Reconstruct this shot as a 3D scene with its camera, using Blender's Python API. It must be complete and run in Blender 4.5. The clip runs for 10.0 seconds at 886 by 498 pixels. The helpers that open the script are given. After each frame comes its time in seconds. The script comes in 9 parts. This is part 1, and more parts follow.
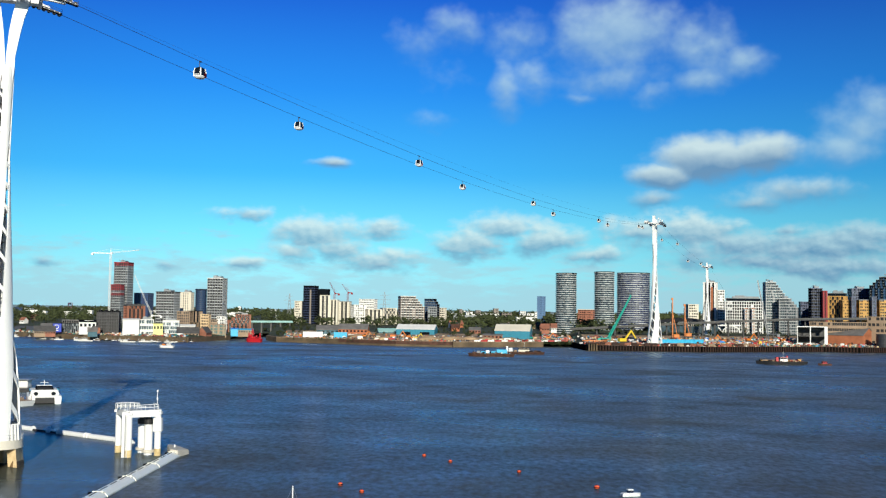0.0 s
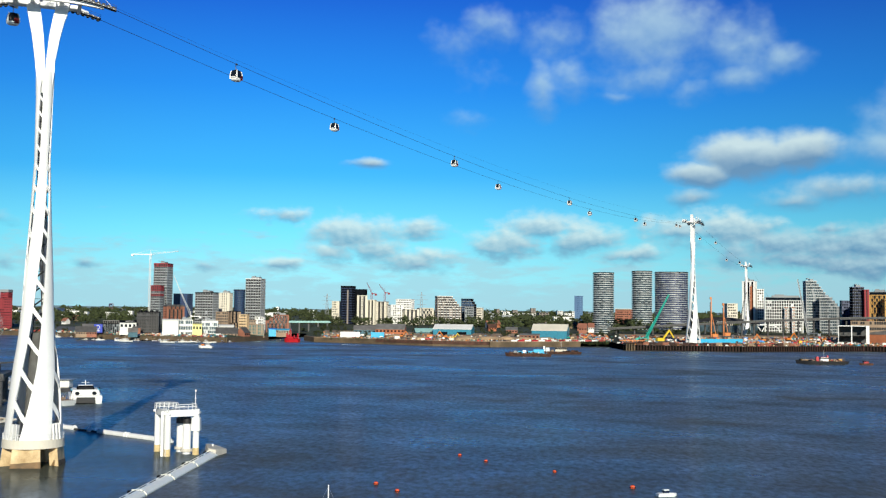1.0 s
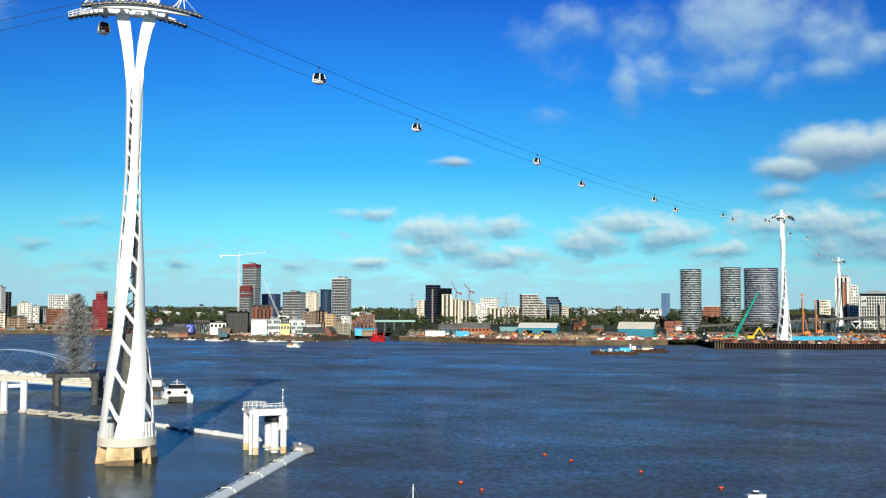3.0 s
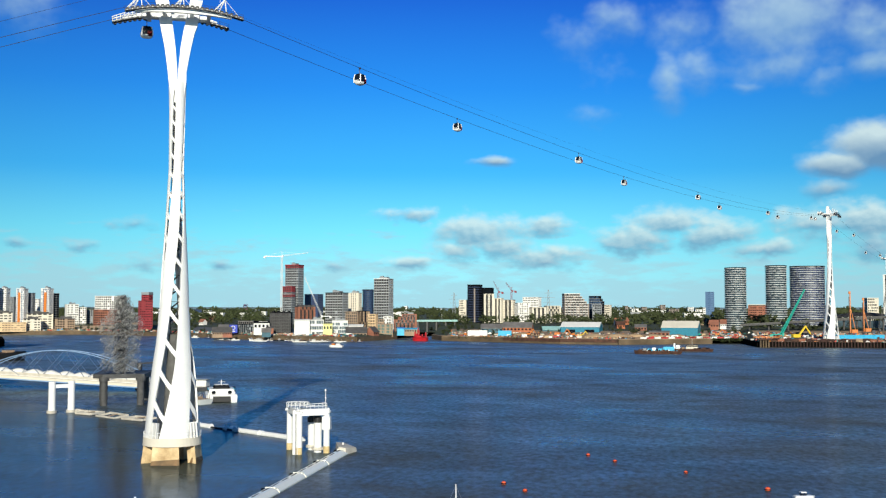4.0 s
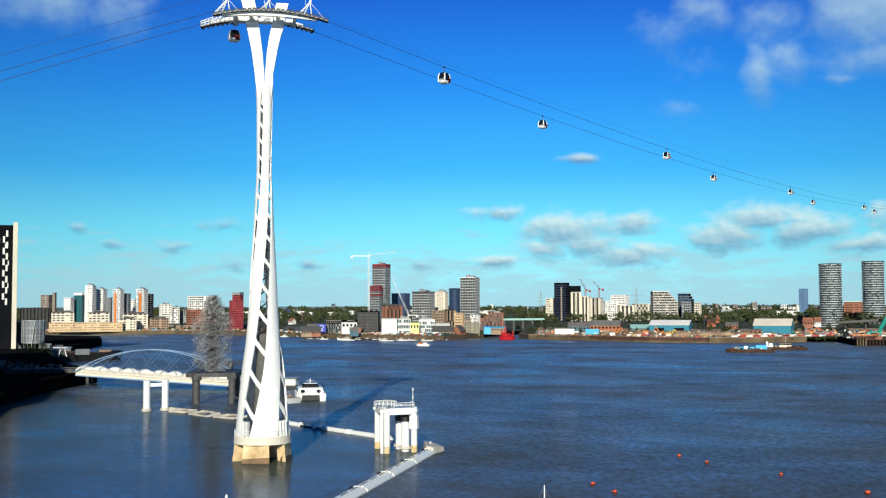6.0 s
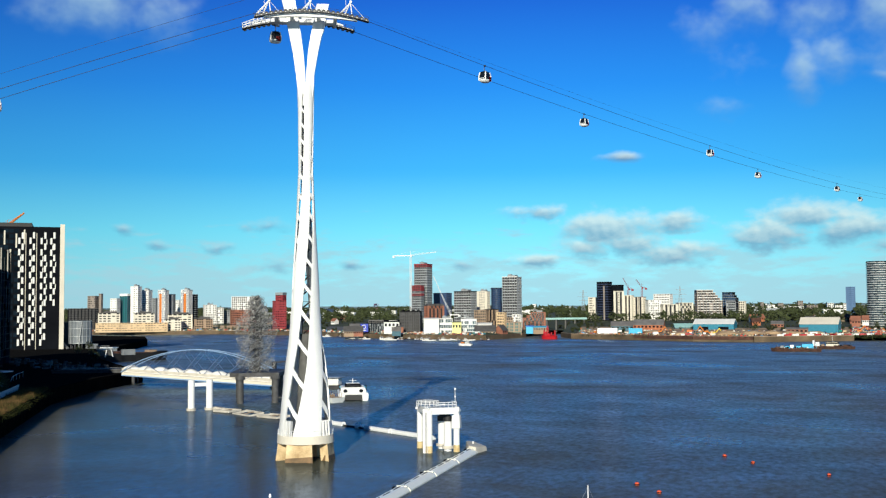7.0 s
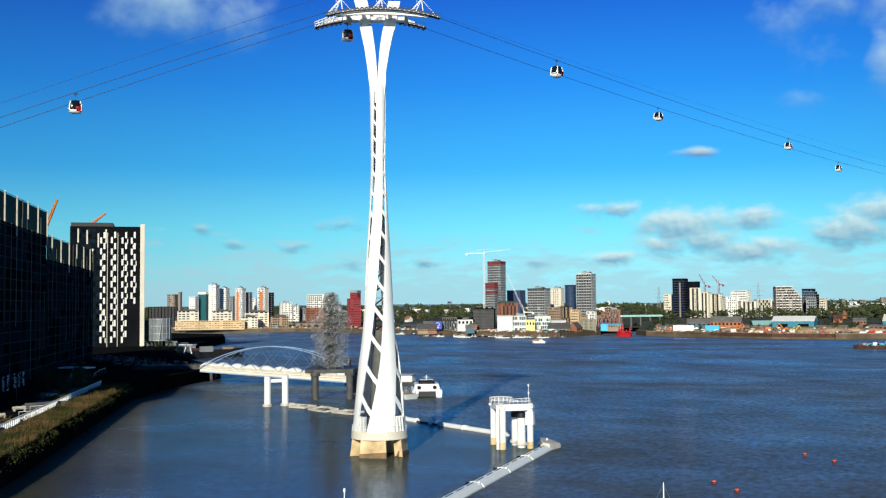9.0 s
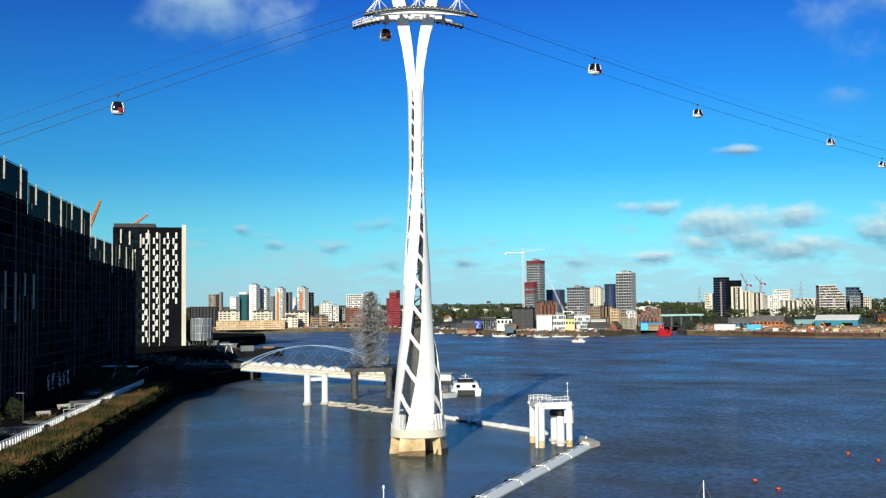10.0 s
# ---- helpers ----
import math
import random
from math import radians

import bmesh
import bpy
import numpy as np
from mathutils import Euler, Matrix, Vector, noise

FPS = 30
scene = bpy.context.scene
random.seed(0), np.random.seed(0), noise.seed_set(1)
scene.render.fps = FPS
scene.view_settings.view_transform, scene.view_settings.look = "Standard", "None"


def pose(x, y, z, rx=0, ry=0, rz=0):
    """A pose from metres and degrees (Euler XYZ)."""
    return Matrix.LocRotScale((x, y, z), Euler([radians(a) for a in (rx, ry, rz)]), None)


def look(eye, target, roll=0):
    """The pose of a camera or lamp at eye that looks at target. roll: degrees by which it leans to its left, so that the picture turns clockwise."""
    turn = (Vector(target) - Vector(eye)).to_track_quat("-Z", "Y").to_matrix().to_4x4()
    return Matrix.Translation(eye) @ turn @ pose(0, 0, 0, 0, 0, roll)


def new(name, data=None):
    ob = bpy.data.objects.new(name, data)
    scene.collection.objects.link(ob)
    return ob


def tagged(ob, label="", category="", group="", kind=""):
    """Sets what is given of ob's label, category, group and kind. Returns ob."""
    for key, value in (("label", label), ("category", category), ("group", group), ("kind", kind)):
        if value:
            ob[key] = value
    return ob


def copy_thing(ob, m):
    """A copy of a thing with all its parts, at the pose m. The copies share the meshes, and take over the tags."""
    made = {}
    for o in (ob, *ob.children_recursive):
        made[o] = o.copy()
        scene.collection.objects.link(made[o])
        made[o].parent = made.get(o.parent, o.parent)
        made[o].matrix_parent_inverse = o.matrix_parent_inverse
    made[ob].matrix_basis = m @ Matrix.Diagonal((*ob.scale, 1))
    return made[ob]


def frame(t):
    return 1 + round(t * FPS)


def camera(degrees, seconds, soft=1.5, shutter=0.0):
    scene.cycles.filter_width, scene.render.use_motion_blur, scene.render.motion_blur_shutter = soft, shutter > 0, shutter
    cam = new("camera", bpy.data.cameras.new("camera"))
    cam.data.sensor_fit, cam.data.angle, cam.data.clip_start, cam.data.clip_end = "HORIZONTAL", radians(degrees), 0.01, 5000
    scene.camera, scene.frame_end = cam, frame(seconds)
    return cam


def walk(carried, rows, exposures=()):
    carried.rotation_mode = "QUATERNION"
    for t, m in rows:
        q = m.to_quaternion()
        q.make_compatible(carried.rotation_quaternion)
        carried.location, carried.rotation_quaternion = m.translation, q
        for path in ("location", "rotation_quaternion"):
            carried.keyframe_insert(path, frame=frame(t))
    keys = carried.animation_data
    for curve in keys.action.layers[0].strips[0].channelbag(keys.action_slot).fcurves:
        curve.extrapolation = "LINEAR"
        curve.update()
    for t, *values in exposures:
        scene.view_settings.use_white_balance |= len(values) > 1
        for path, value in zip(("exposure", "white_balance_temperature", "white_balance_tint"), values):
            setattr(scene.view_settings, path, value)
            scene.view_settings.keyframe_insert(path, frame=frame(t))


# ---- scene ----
cam = camera(44.23, 10.0, soft=1.25)
# seconds, eye x y z, yaw, pitch, roll
ROWS = [
    (0.0, 0.000, 0.000, 28.000, -0.041, 3.394, -0.736),
    (0.5, 0.248, -0.278, 28.007, 0.917, 3.381, -0.682),
    (1.0, 0.443, -0.460, 28.025, 1.913, 3.366, -0.613),
    (1.5, 0.591, -0.556, 28.051, 3.045, 3.336, -0.565),
    (2.0, 0.697, -0.576, 28.084, 4.140, 3.297, -0.541),
    (2.5, 0.766, -0.530, 28.120, 5.262, 3.274, -0.419),
    (4.0, 0.804, -0.092, 28.230, 8.584, 3.227, -0.052),
    (4.5, 0.778, 0.120, 28.260, 9.712, 3.216, 0.001),
    (5.0, 0.740, 0.348, 28.282, 10.833, 3.213, 0.047),
    (5.5, 0.698, 0.584, 28.296, 11.978, 3.183, 0.098),
    (7.0, 0.587, 1.231, 28.257, 15.324, 3.152, 0.376),
    (7.5, 0.574, 1.393, 28.211, 16.319, 3.143, 0.389),
    (8.0, 0.581, 1.513, 28.145, 17.171, 3.113, 0.397),
    (8.5, 0.613, 1.580, 28.055, 18.186, 3.078, 0.459),
    (9.0, 0.677, 1.584, 27.941, 19.191, 3.064, 0.488),
    (9.5, 0.776, 1.515, 27.800, 20.236, 3.070, 0.529),
    (10.0, 0.917, 1.363, 27.630, 21.249, 3.073, 0.589),
]
walk(cam, [(t, pose(x, y, z, 90 + pitch, roll, yaw)) for t, x, y, z, yaw, pitch, roll in ROWS],
     exposures=[(0.0, 0.12, 6500, 3), (10.0, 0.12, 6500, 3)])

# ---------------------------------------------------------------- sky and sun
SUN_EL, SUN_AZ = radians(19.6), radians(170.7)      # azimuth clockwise from +y


def build_world():
    world = bpy.data.worlds.new("sky")
    world.use_nodes = True
    scene.world = world
    nt = world.node_tree
    nt.nodes.clear()
    nn, ln = nt.nodes.new, nt.links.new

    def math_node(op, a, b=None, c=None, clamp=False):
        n = nn("ShaderNodeMath")
        n.operation, n.use_clamp = op, clamp
        for i, v in enumerate((a, b, c)):
            if v is None:
                continue
            if isinstance(v, (int, float)):
                n.inputs[i].default_value = v
            else:
                ln(v, n.inputs[i])
        return n.outputs[0]

    def vec_scale(a, k):
        n = nn("ShaderNodeVectorMath")
        n.operation = "SCALE"
        ln(a, n.inputs[0]), ln(k, n.inputs["Scale"])
        return n.outputs[0]

    sky = nn("ShaderNodeTexSky")
    sky.sky_type, sky.sun_disc = "NISHITA", False
    sky.sun_elevation, sky.sun_rotation = SUN_EL, SUN_AZ
    sky.altitude, sky.air_density, sky.dust_density, sky.ozone_density = 50, 1.0, 0.35, 2.2
    co = nn("ShaderNodeTexCoord")
    sep = nn("ShaderNodeSeparateXYZ")
    ln(co.outputs["Generated"], sep.inputs[0])
    az = math_node("MULTIPLY", math_node("ARCTAN2", sep.outputs[0], sep.outputs[1]), 57.2958)
    el = math_node("MULTIPLY", math_node("ARCSINE", sep.outputs[2]), 57.2958)
    flat = nn("ShaderNodeCombineXYZ")
    # clear polarised blue that deepens from the horizon to the zenith
    deep = nn("ShaderNodeValToRGB")
    stops = [(0.0, (0.34, 0.68, 0.82)), (0.022, (0.29, 0.74, 0.89)), (0.045, (0.17, 0.69, 0.93)), (0.08, (0.042, 0.41, 0.89)),
             (0.128, (0.013, 0.235, 0.80)), (0.18, (0.005, 0.105, 0.60)), (0.26, (0.004, 0.085, 0.40)), (0.5, (0.004, 0.06, 0.22)), (1.0, (0.003, 0.04, 0.15))]
    for i, (pos, c) in enumerate(stops):
        e = deep.color_ramp.elements[i] if i < 2 else deep.color_ramp.elements.new(pos)
        e.position, e.color = pos, (*c, 1)
    ln(math_node("DIVIDE", el, 90.0, clamp=True), deep.inputs[0])
    air = nn("ShaderNodeMix")
    air.data_type = "RGBA"
    air.inputs[0].default_value = 0.94
    scaled = nn("ShaderNodeMix")
    scaled.data_type, scaled.blend_type = "RGBA", "MULTIPLY"
    scaled.inputs[0].default_value = 1.0
    ln(sky.outputs[0], scaled.inputs[6])
    scaled.inputs[7].default_value = (SKY_STRENGTH, SKY_STRENGTH, SKY_STRENGTH, 1)
    ln(scaled.outputs[2], air.inputs[6])
    # brightest a little west of north, deeper to either side
    off = math_node("DIVIDE", math_node("ADD", az, 9.5), 25.0)
    swell = math_node("MULTIPLY_ADD", math_node("EXPONENT", math_node("MULTIPLY", math_node("MULTIPLY", off, off), -1.0)), 0.46, 0.68)
    blue = vec_scale(deep.outputs[0], swell)
    ln(blue, air.inputs[7])
    ln(az, flat.inputs[0]), ln(el, flat.inputs[1])

    # single clouds: azimuth, elevation, half width, half height, body
    veils = [(9, 14.5, 3, 2.4, 1), (9.3, 12.5, 3, 1.3, 0.75), (13.2, 13.7, 2.5, 1.5, 0.62), (10.8, 11.5, 1.3, 0.7, 0.75), (13, 12.1, 1.8, 0.8, 0.65), 
        (15.6, 12.9, 1.5, 0.8, 0.75), (7.2, 11.2, 1, 0.4, 0.6), (4.1, 14.6, 1.5, 1.2, 0.62), (3.2, 11.6, 0.7, 1.4, 0.62), 
        (4.8, 12.3, 1.3, 1, 0.65), (0, 15, 1.5, 1.1, 0.65), (-1.3, 14.3, 1.2, 1.1, 0.55), (0.1, 12.1, 1.2, 0.9, 0.45), 
        (-0.5, 10.2, 1.2, 0.5, 0.45), (21, 9.1, 2.1, 1.6, 0.75), (20.4, 8.3, 1.8, 0.9, 0.85), (22, 10.3, 1.3, 1.2, 0.6),
        (-33.2, 15.6, 2.6, 1.7, 1.05), (-30.6, 15.0, 2.2, 1.3, 0.6)]
    cumulus = [(11.4, 7.2, 1.5, 0.6, 1.1), (13.6, 8.1, 2.2, 1.0, 1.3), (16.2, 8.3, 1.7, 0.9, 1.2), (11, 6.1, 1.2, 0.5, 0.6), (18.3, 6.4, 2.4, 0.7, 0.55), 
        (15.8, 5.8, 1.5, 0.5, 0.5), (-6.0, 7.8, 1.0, 0.25, 0.62)]
    low_rows = [(-10.2, 5, 1.3, 0.3, 0.8), (-6.7, 4.1, 2.2, 0.8, 1.05), (-7.8, 3.1, 1.3, 0.5, 0.95), (-5.5, 3.3, 1.8, 0.5, 0.95), 
        (-3.1, 4.3, 1.3, 0.5, 0.85), (-3.4, 2.8, 1.8, 0.6, 0.85), (-10.1, 2.5, 1, 0.3, 0.75), (1.4, 3.7, 1.6, 0.7, 1.05), 
        (2.8, 4.5, 1.8, 0.6, 0.95), (5.5, 3.9, 1.6, 0.7, 1.1), (7.9, 3.2, 1.8, 0.4, 0.7), (10.5, 4.4, 1.6, 0.7, 0.95), (12.6, 4.5, 1.6, 0.7, 1.15), 
        (14, 4.4, 1.2, 0.5, 0.85)]
    bank = [(17.7, 3.5, 5, 0.7, 1.05), (20.4, 3.9, 2.7, 0.6, 0.95), (15.8, 2.9, 3, 0.5, 0.85), (19.9, 2.6, 3.6, 0.6, 0.9), (17.5, 4.3, 0.9, 0.3, 0.6), 
        (-24.5, 4.3, 0.8, 0.3, 0.5), (-24.1, 2.3, 0.8, 0.3, 0.55), (-31.7, 4.1, 0.5, 0.2, 0.45), (-30.1, 3.3, 0.5, 0.2, 0.4), 
        (-20.2, 2.3, 0.6, 0.2, 0.45), (-14.3, 2.3, 0.7, 0.2, 0.45), (-27, 3.2, 0.6, 0.2, 0.4)]

    def vec(op, a, b, c=None):
        n = nn("ShaderNodeVectorMath")
        n.operation = op
        for i, v in enumerate((a, b, c)):
            if v is None:
                continue
            if isinstance(v, tuple):
                n.inputs[i].default_value = v
            else:
                ln(v, n.inputs[i])
        return n

    def fbm(scale, detail, rough, squash, offset, at=None, lift=0.0, side=0.0):
        m = vec("MULTIPLY_ADD", at or flat.outputs[0], (1, squash, 1), (offset + side, offset * 0.37 + lift * squash, offset * 0.11)).outputs[0]
        n = nn("ShaderNodeTexNoise")
        n.inputs["Scale"].default_value, n.inputs["Detail"].default_value = scale, detail
        n.inputs["Roughness"].default_value = rough
        ln(m, n.inputs["Vector"])
        return n

    def smooth(v, lo, hi):
        n = nn("ShaderNodeMapRange")
        n.interpolation_type = "SMOOTHSTEP"
        n.inputs["From Min"].default_value, n.inputs["From Max"].default_value = lo, hi
        ln(v, n.inputs["Value"])
        return n.outputs[0]

    def cloud_layer(blobs, wander, wander_scale, squash, puff_scale, puff, detail, lo, hi, tone_lo, tone_hi, solid, relief, base, seed):
        """Clouds as lumps with ragged edges, lit from above; gives cover and colour."""
        w = fbm(wander_scale, 3, 0.55, squash, seed)
        warped = vec("MULTIPLY_ADD", vec("SUBTRACT", w.outputs["Color"], (0.5, 0.5, 0.5)).outputs[0], (wander * 2, wander * 2 / squash, 0), flat.outputs[0]).outputs[0]
        body, tops, weights = None, None, None
        for a, e, hw, hh, d in blobs:
            m = vec("MULTIPLY_ADD", warped, (1 / hw, 1 / hh, 0), (-a / hw, -e / hh, 0)).outputs[0]
            v = math_node("MULTIPLY_ADD", vec("LENGTH", m, (0, 0, 0)).outputs["Value"], -0.62 * d, d + 0.05)
            y = nn("ShaderNodeSeparateXYZ")
            ln(m, y.inputs[0])
            k = math_node("POWER", 2000.0, math_node("MAXIMUM", v, -1.0))
            if body is None:
                body, tops, weights = v, math_node("MULTIPLY", y.outputs[1], k), k
            else:
                body, tops, weights = math_node("MAXIMUM", body, v), math_node("MULTIPLY_ADD", y.outputs[1], k, tops), math_node("ADD", weights, k)
        height = math_node("MAXIMUM", math_node("MINIMUM", math_node("DIVIDE", tops, weights), 1.2), -1.2)
        lump = fbm(puff_scale, detail, 0.52, squash, seed + 4).outputs["Fac"]
        above = fbm(puff_scale, 3, 0.5, squash, seed + 4, lift=0.22 / puff_scale / squash, side=0.12 / puff_scale).outputs["Fac"]
        dens = math_node("MULTIPLY_ADD", math_node("SUBTRACT", lump, 0.5), puff, math_node("MAXIMUM", body, -0.8))
        cover = smooth(dens, lo, hi)
        lit = math_node("MULTIPLY_ADD", math_node("SUBTRACT", lump, above), relief, math_node("MULTIPLY_ADD", height, base, 0.5))
        tone = nn("ShaderNodeValToRGB")
        tone.color_ramp.elements[0].position, tone.color_ramp.elements[0].color = 0.22, (*tone_lo, 1)
        tone.color_ramp.elements[1].position, tone.color_ramp.elements[1].color = 0.80, (*tone_hi, 1)
        ln(lit, tone.inputs[0])
        return math_node("MULTIPLY", cover, solid), tone.outputs[0]

    layers = [
        cloud_layer(veils, 0.6, 0.5, 1.2, 0.36, 1.25, 4, 0.12, 1.0, (0.16, 0.33, 0.60), (0.56, 0.73, 0.80), 0.74, 0.55, 0.34, 8.0),
        cloud_layer(cumulus, 0.42, 0.6, 1.3, 0.5, 0.8, 4, 0.10, 0.75, (0.15, 0.27, 0.44), (0.62, 0.73, 0.76), 0.90, 0.35, 0.50, 23.0),
        cloud_layer(low_rows, 0.48, 0.7, 1.6, 0.70, 1.5, 5, 0.0, 0.80, (0.17, 0.33, 0.50), (0.66, 0.77, 0.79), 0.82, 0.9, 0.42, 57.0),
        cloud_layer(bank, 0.48, 0.7, 1.6, 0.70, 1.3, 5, 0.0, 0.80, (0.12, 0.25, 0.44), (0.44, 0.60, 0.70), 0.85, 1.1, 0.36, 71.0),
    ]
    # long low streaks above the horizon
    streak = fbm(0.5, 7, 0.6, 4.0, 11.0).outputs["Fac"]
    low = nn("ShaderNodeMapRange")
    low.inputs["From Min"].default_value, low.inputs["From Max"].default_value = 6.0, 0.6
    ln(el, low.inputs["Value"])
    veil = math_node("MULTIPLY", smooth(math_node("MULTIPLY_ADD", low.outputs[0], 0.50, streak), 0.72, 0.98), 0.58)
    layers.insert(0, (veil, None))
    colour = air.outputs[2]
    for cover, tint in layers:
        n = nn("ShaderNodeMix")
        n.data_type = "RGBA"
        ln(cover, n.inputs[0]), ln(colour, n.inputs[6])
        if tint is None:
            n.inputs[7].default_value = (0.38, 0.57, 0.68, 1)
        else:
            ln(tint, n.inputs[7])
        colour = n.outputs[2]
    bg = nn("ShaderNodeBackground")
    ln(colour, bg.inputs["Color"])
    out = nn("ShaderNodeOutputWorld")
    ln(bg.outputs[0], out.inputs[0])


SKY_STRENGTH = 0.08
build_world()
sun = new("sun", bpy.data.lights.new("sun", "SUN"))
sun.data.energy, sun.data.angle, sun.data.color = 5.0, radians(0.55), (1.0, 0.92, 0.79)
to_sun = Vector((math.sin(SUN_AZ) * math.cos(SUN_EL), math.cos(SUN_AZ) * math.cos(SUN_EL), math.sin(SUN_EL)))
sun.matrix_world = look(to_sun * 400, (0, 0, 0))

# ---------------------------------------------------------------- materials
def material(name, colour, rough=0.6, metal=0.0, vary=0.15, scale=0.6, bump=0.0, fine=8.0, spec=0.5, tint=None, per_piece=0.0):
    """A surface with colour variation at two scales and fine relief."""
    m = bpy.data.materials.new(name)
    m.use_nodes = True
    nt = m.node_tree
    nn, ln = nt.nodes.new, nt.links.new
    b = nt.nodes["Principled BSDF"]
    b.inputs["Roughness"].default_value, b.inputs["Metallic"].default_value = rough, metal
    b.inputs["Specular IOR Level"].default_value = spec
    co = nn("ShaderNodeTexCoord")
    big, small = nn("ShaderNodeTexNoise"), nn("ShaderNodeTexNoise")
    big.inputs["Scale"].default_value, big.inputs["Detail"].default_value = scale, 4
    small.inputs["Scale"].default_value, small.inputs["Detail"].default_value = fine, 5
    for n in (big, small):
        ln(co.outputs["Object"], n.inputs["Vector"])
    add = nn("ShaderNodeMath")
    add.operation = "MULTIPLY_ADD"
    ln(small.outputs["Fac"], add.inputs[0])
    add.inputs[1].default_value = 0.5
    ln(big.outputs["Fac"], add.inputs[2])
    ramp = nn("ShaderNodeValToRGB")
    c = Vector(colour)
    t = Vector(tint) if tint else c * (1 - 2 * vary)
    ramp.color_ramp.elements[0].position, ramp.color_ramp.elements[0].color = 0.5, (*t, 1)
    ramp.color_ramp.elements[1].position, ramp.color_ramp.elements[1].color = 1.0, (*[min(1, v * (1 + vary)) for v in c], 1)
    ln(add.outputs[0], ramp.inputs[0])
    last = ramp.outputs[0]
    if per_piece:
        info, hs, mr = nn("ShaderNodeObjectInfo"), nn("ShaderNodeHueSaturation"), nn("ShaderNodeMapRange")
        ln(info.outputs["Random"], mr.inputs["Value"])
        mr.inputs["To Min"].default_value, mr.inputs["To Max"].default_value = 1 - per_piece, 1 + per_piece
        ln(mr.outputs[0], hs.inputs["Value"])
        ln(last, hs.inputs["Color"])
        last = hs.outputs[0]
    ln(last, b.inputs["Base Color"])
    if bump:
        bp = nn("ShaderNodeBump")
        bp.inputs["Strength"].default_value, bp.inputs["Distance"].default_value = bump, 0.05
        ln(small.outputs["Fac"], bp.inputs["Height"])
        ln(bp.outputs[0], b.inputs["Normal"])
    return m


def water_material():
    """Silty tidal water: a brown body under wind ripples, calm inside the boom."""
    m = bpy.data.materials.new("river_water")
    m.use_nodes = True
    nt = m.node_tree
    nn, ln = nt.nodes.new, nt.links.new
    nt.nodes.remove(nt.nodes["Principled BSDF"])
    silty, sheen, both = nn("ShaderNodeBsdfDiffuse"), nn("ShaderNodeBsdfGlossy"), nn("ShaderNodeMixShader")
    crisp, gloss = nn("ShaderNodeBsdfGlossy"), nn("ShaderNodeMixShader")
    crisp.inputs["Roughness"].default_value = 0.03
    sheen.inputs["Color"].default_value, crisp.inputs["Color"].default_value = (0.75, 0.93, 0.98, 1), (0.60, 0.73, 1.0, 1)
    ln(sheen.outputs[0], gloss.inputs[1]), ln(crisp.outputs[0], gloss.inputs[2])
    ln(silty.outputs[0], both.inputs[1]), ln(gloss.outputs[0], both.inputs[2])
    ln(both.outputs[0], nt.nodes["Material Output"].inputs["Surface"])
    co = nn("ShaderNodeTexCoord")

    def wave(sx, sy, rot, scale, detail, rough=0.55, bend=0.0):
        mp = nn("ShaderNodeMapping")
        mp.inputs["Scale"].default_value = (sx, sy, 1)
        mp.inputs["Rotation"].default_value = (0, 0, radians(rot))
        ln(co.outputs["Object"], mp.inputs[0])
        n = nn("ShaderNodeTexNoise")
        n.inputs["Scale"].default_value, n.inputs["Detail"].default_value, n.inputs["Roughness"].default_value = scale, detail, rough
        n.inputs["Distortion"].default_value = bend
        ln(mp.outputs[0], n.inputs["Vector"])
        return n.outputs["Fac"]

    def ranged(v, a, b, c, d, smooth=False):
        n = nn("ShaderNodeMapRange")
        if smooth:
            n.interpolation_type = "SMOOTHSTEP"
        n.inputs["From Min"].default_value, n.inputs["From Max"].default_value = a, b
        n.inputs["To Min"].default_value, n.inputs["To Max"].default_value = c, d
        ln(v, n.inputs["Value"])
        return n.outputs[0]

    def calc(op, a, b, c=None):
        n = nn("ShaderNodeMath")
        n.operation = op
        for i, v in enumerate((a, b, c)):
            if v is None:
                continue
            if isinstance(v, (int, float)):
                n.inputs[i].default_value = v
            else:
                ln(v, n.inputs[i])
        return n.outputs[0]

    silt, slick, braid = wave(1, 1.3, 12, 0.012, 5), wave(0.9, 1.1, 18, 0.016, 6, 0.6, 0.6), wave(1.0, 1.25, 24, 0.05, 5, 0.6, 0.8)
    chop, ripple, facet = wave(1, 1.5, 20, 0.25, 7, 0.62), wave(1, 1.5, -15, 0.9, 4, 0.6), wave(1.5, 0.75, 14, 0.5, 6, 0.66)
    # long drifting streaks across the tide
    lie = nn("ShaderNodeMapping")
    lie.vector_type = "TEXTURE"
    lie.inputs["Rotation"].default_value, lie.inputs["Scale"].default_value = (0, 0, radians(-52)), (150, 17, 1)
    ln(co.outputs["Object"], lie.inputs[0])
    trail = nn("ShaderNodeTexNoise")
    trail.inputs["Scale"].default_value, trail.inputs["Detail"].default_value, trail.inputs["Distortion"].default_value = 1.0, 4, 0.5
    ln(lie.outputs[0], trail.inputs["Vector"])
    trail = trail.outputs["Fac"]
    # the sheltered water inside the boom
    sep = nn("ShaderNodeSeparateXYZ")
    ln(co.outputs["Object"], sep.inputs[0])
    x, y = sep.outputs[0], sep.outputs[1]
    east = ranged(x, -57.0, -51.0, 1.0, 0.0, True)
    north = ranged(calc("MULTIPLY_ADD", x, 0.74, y), 176.0, 190.0, 1.0, 0.0, True)
    calm = calc("MULTIPLY", east, north)
    rough_water = calc("SUBTRACT", 1.0, calm)
    ramp = nn("ShaderNodeValToRGB")
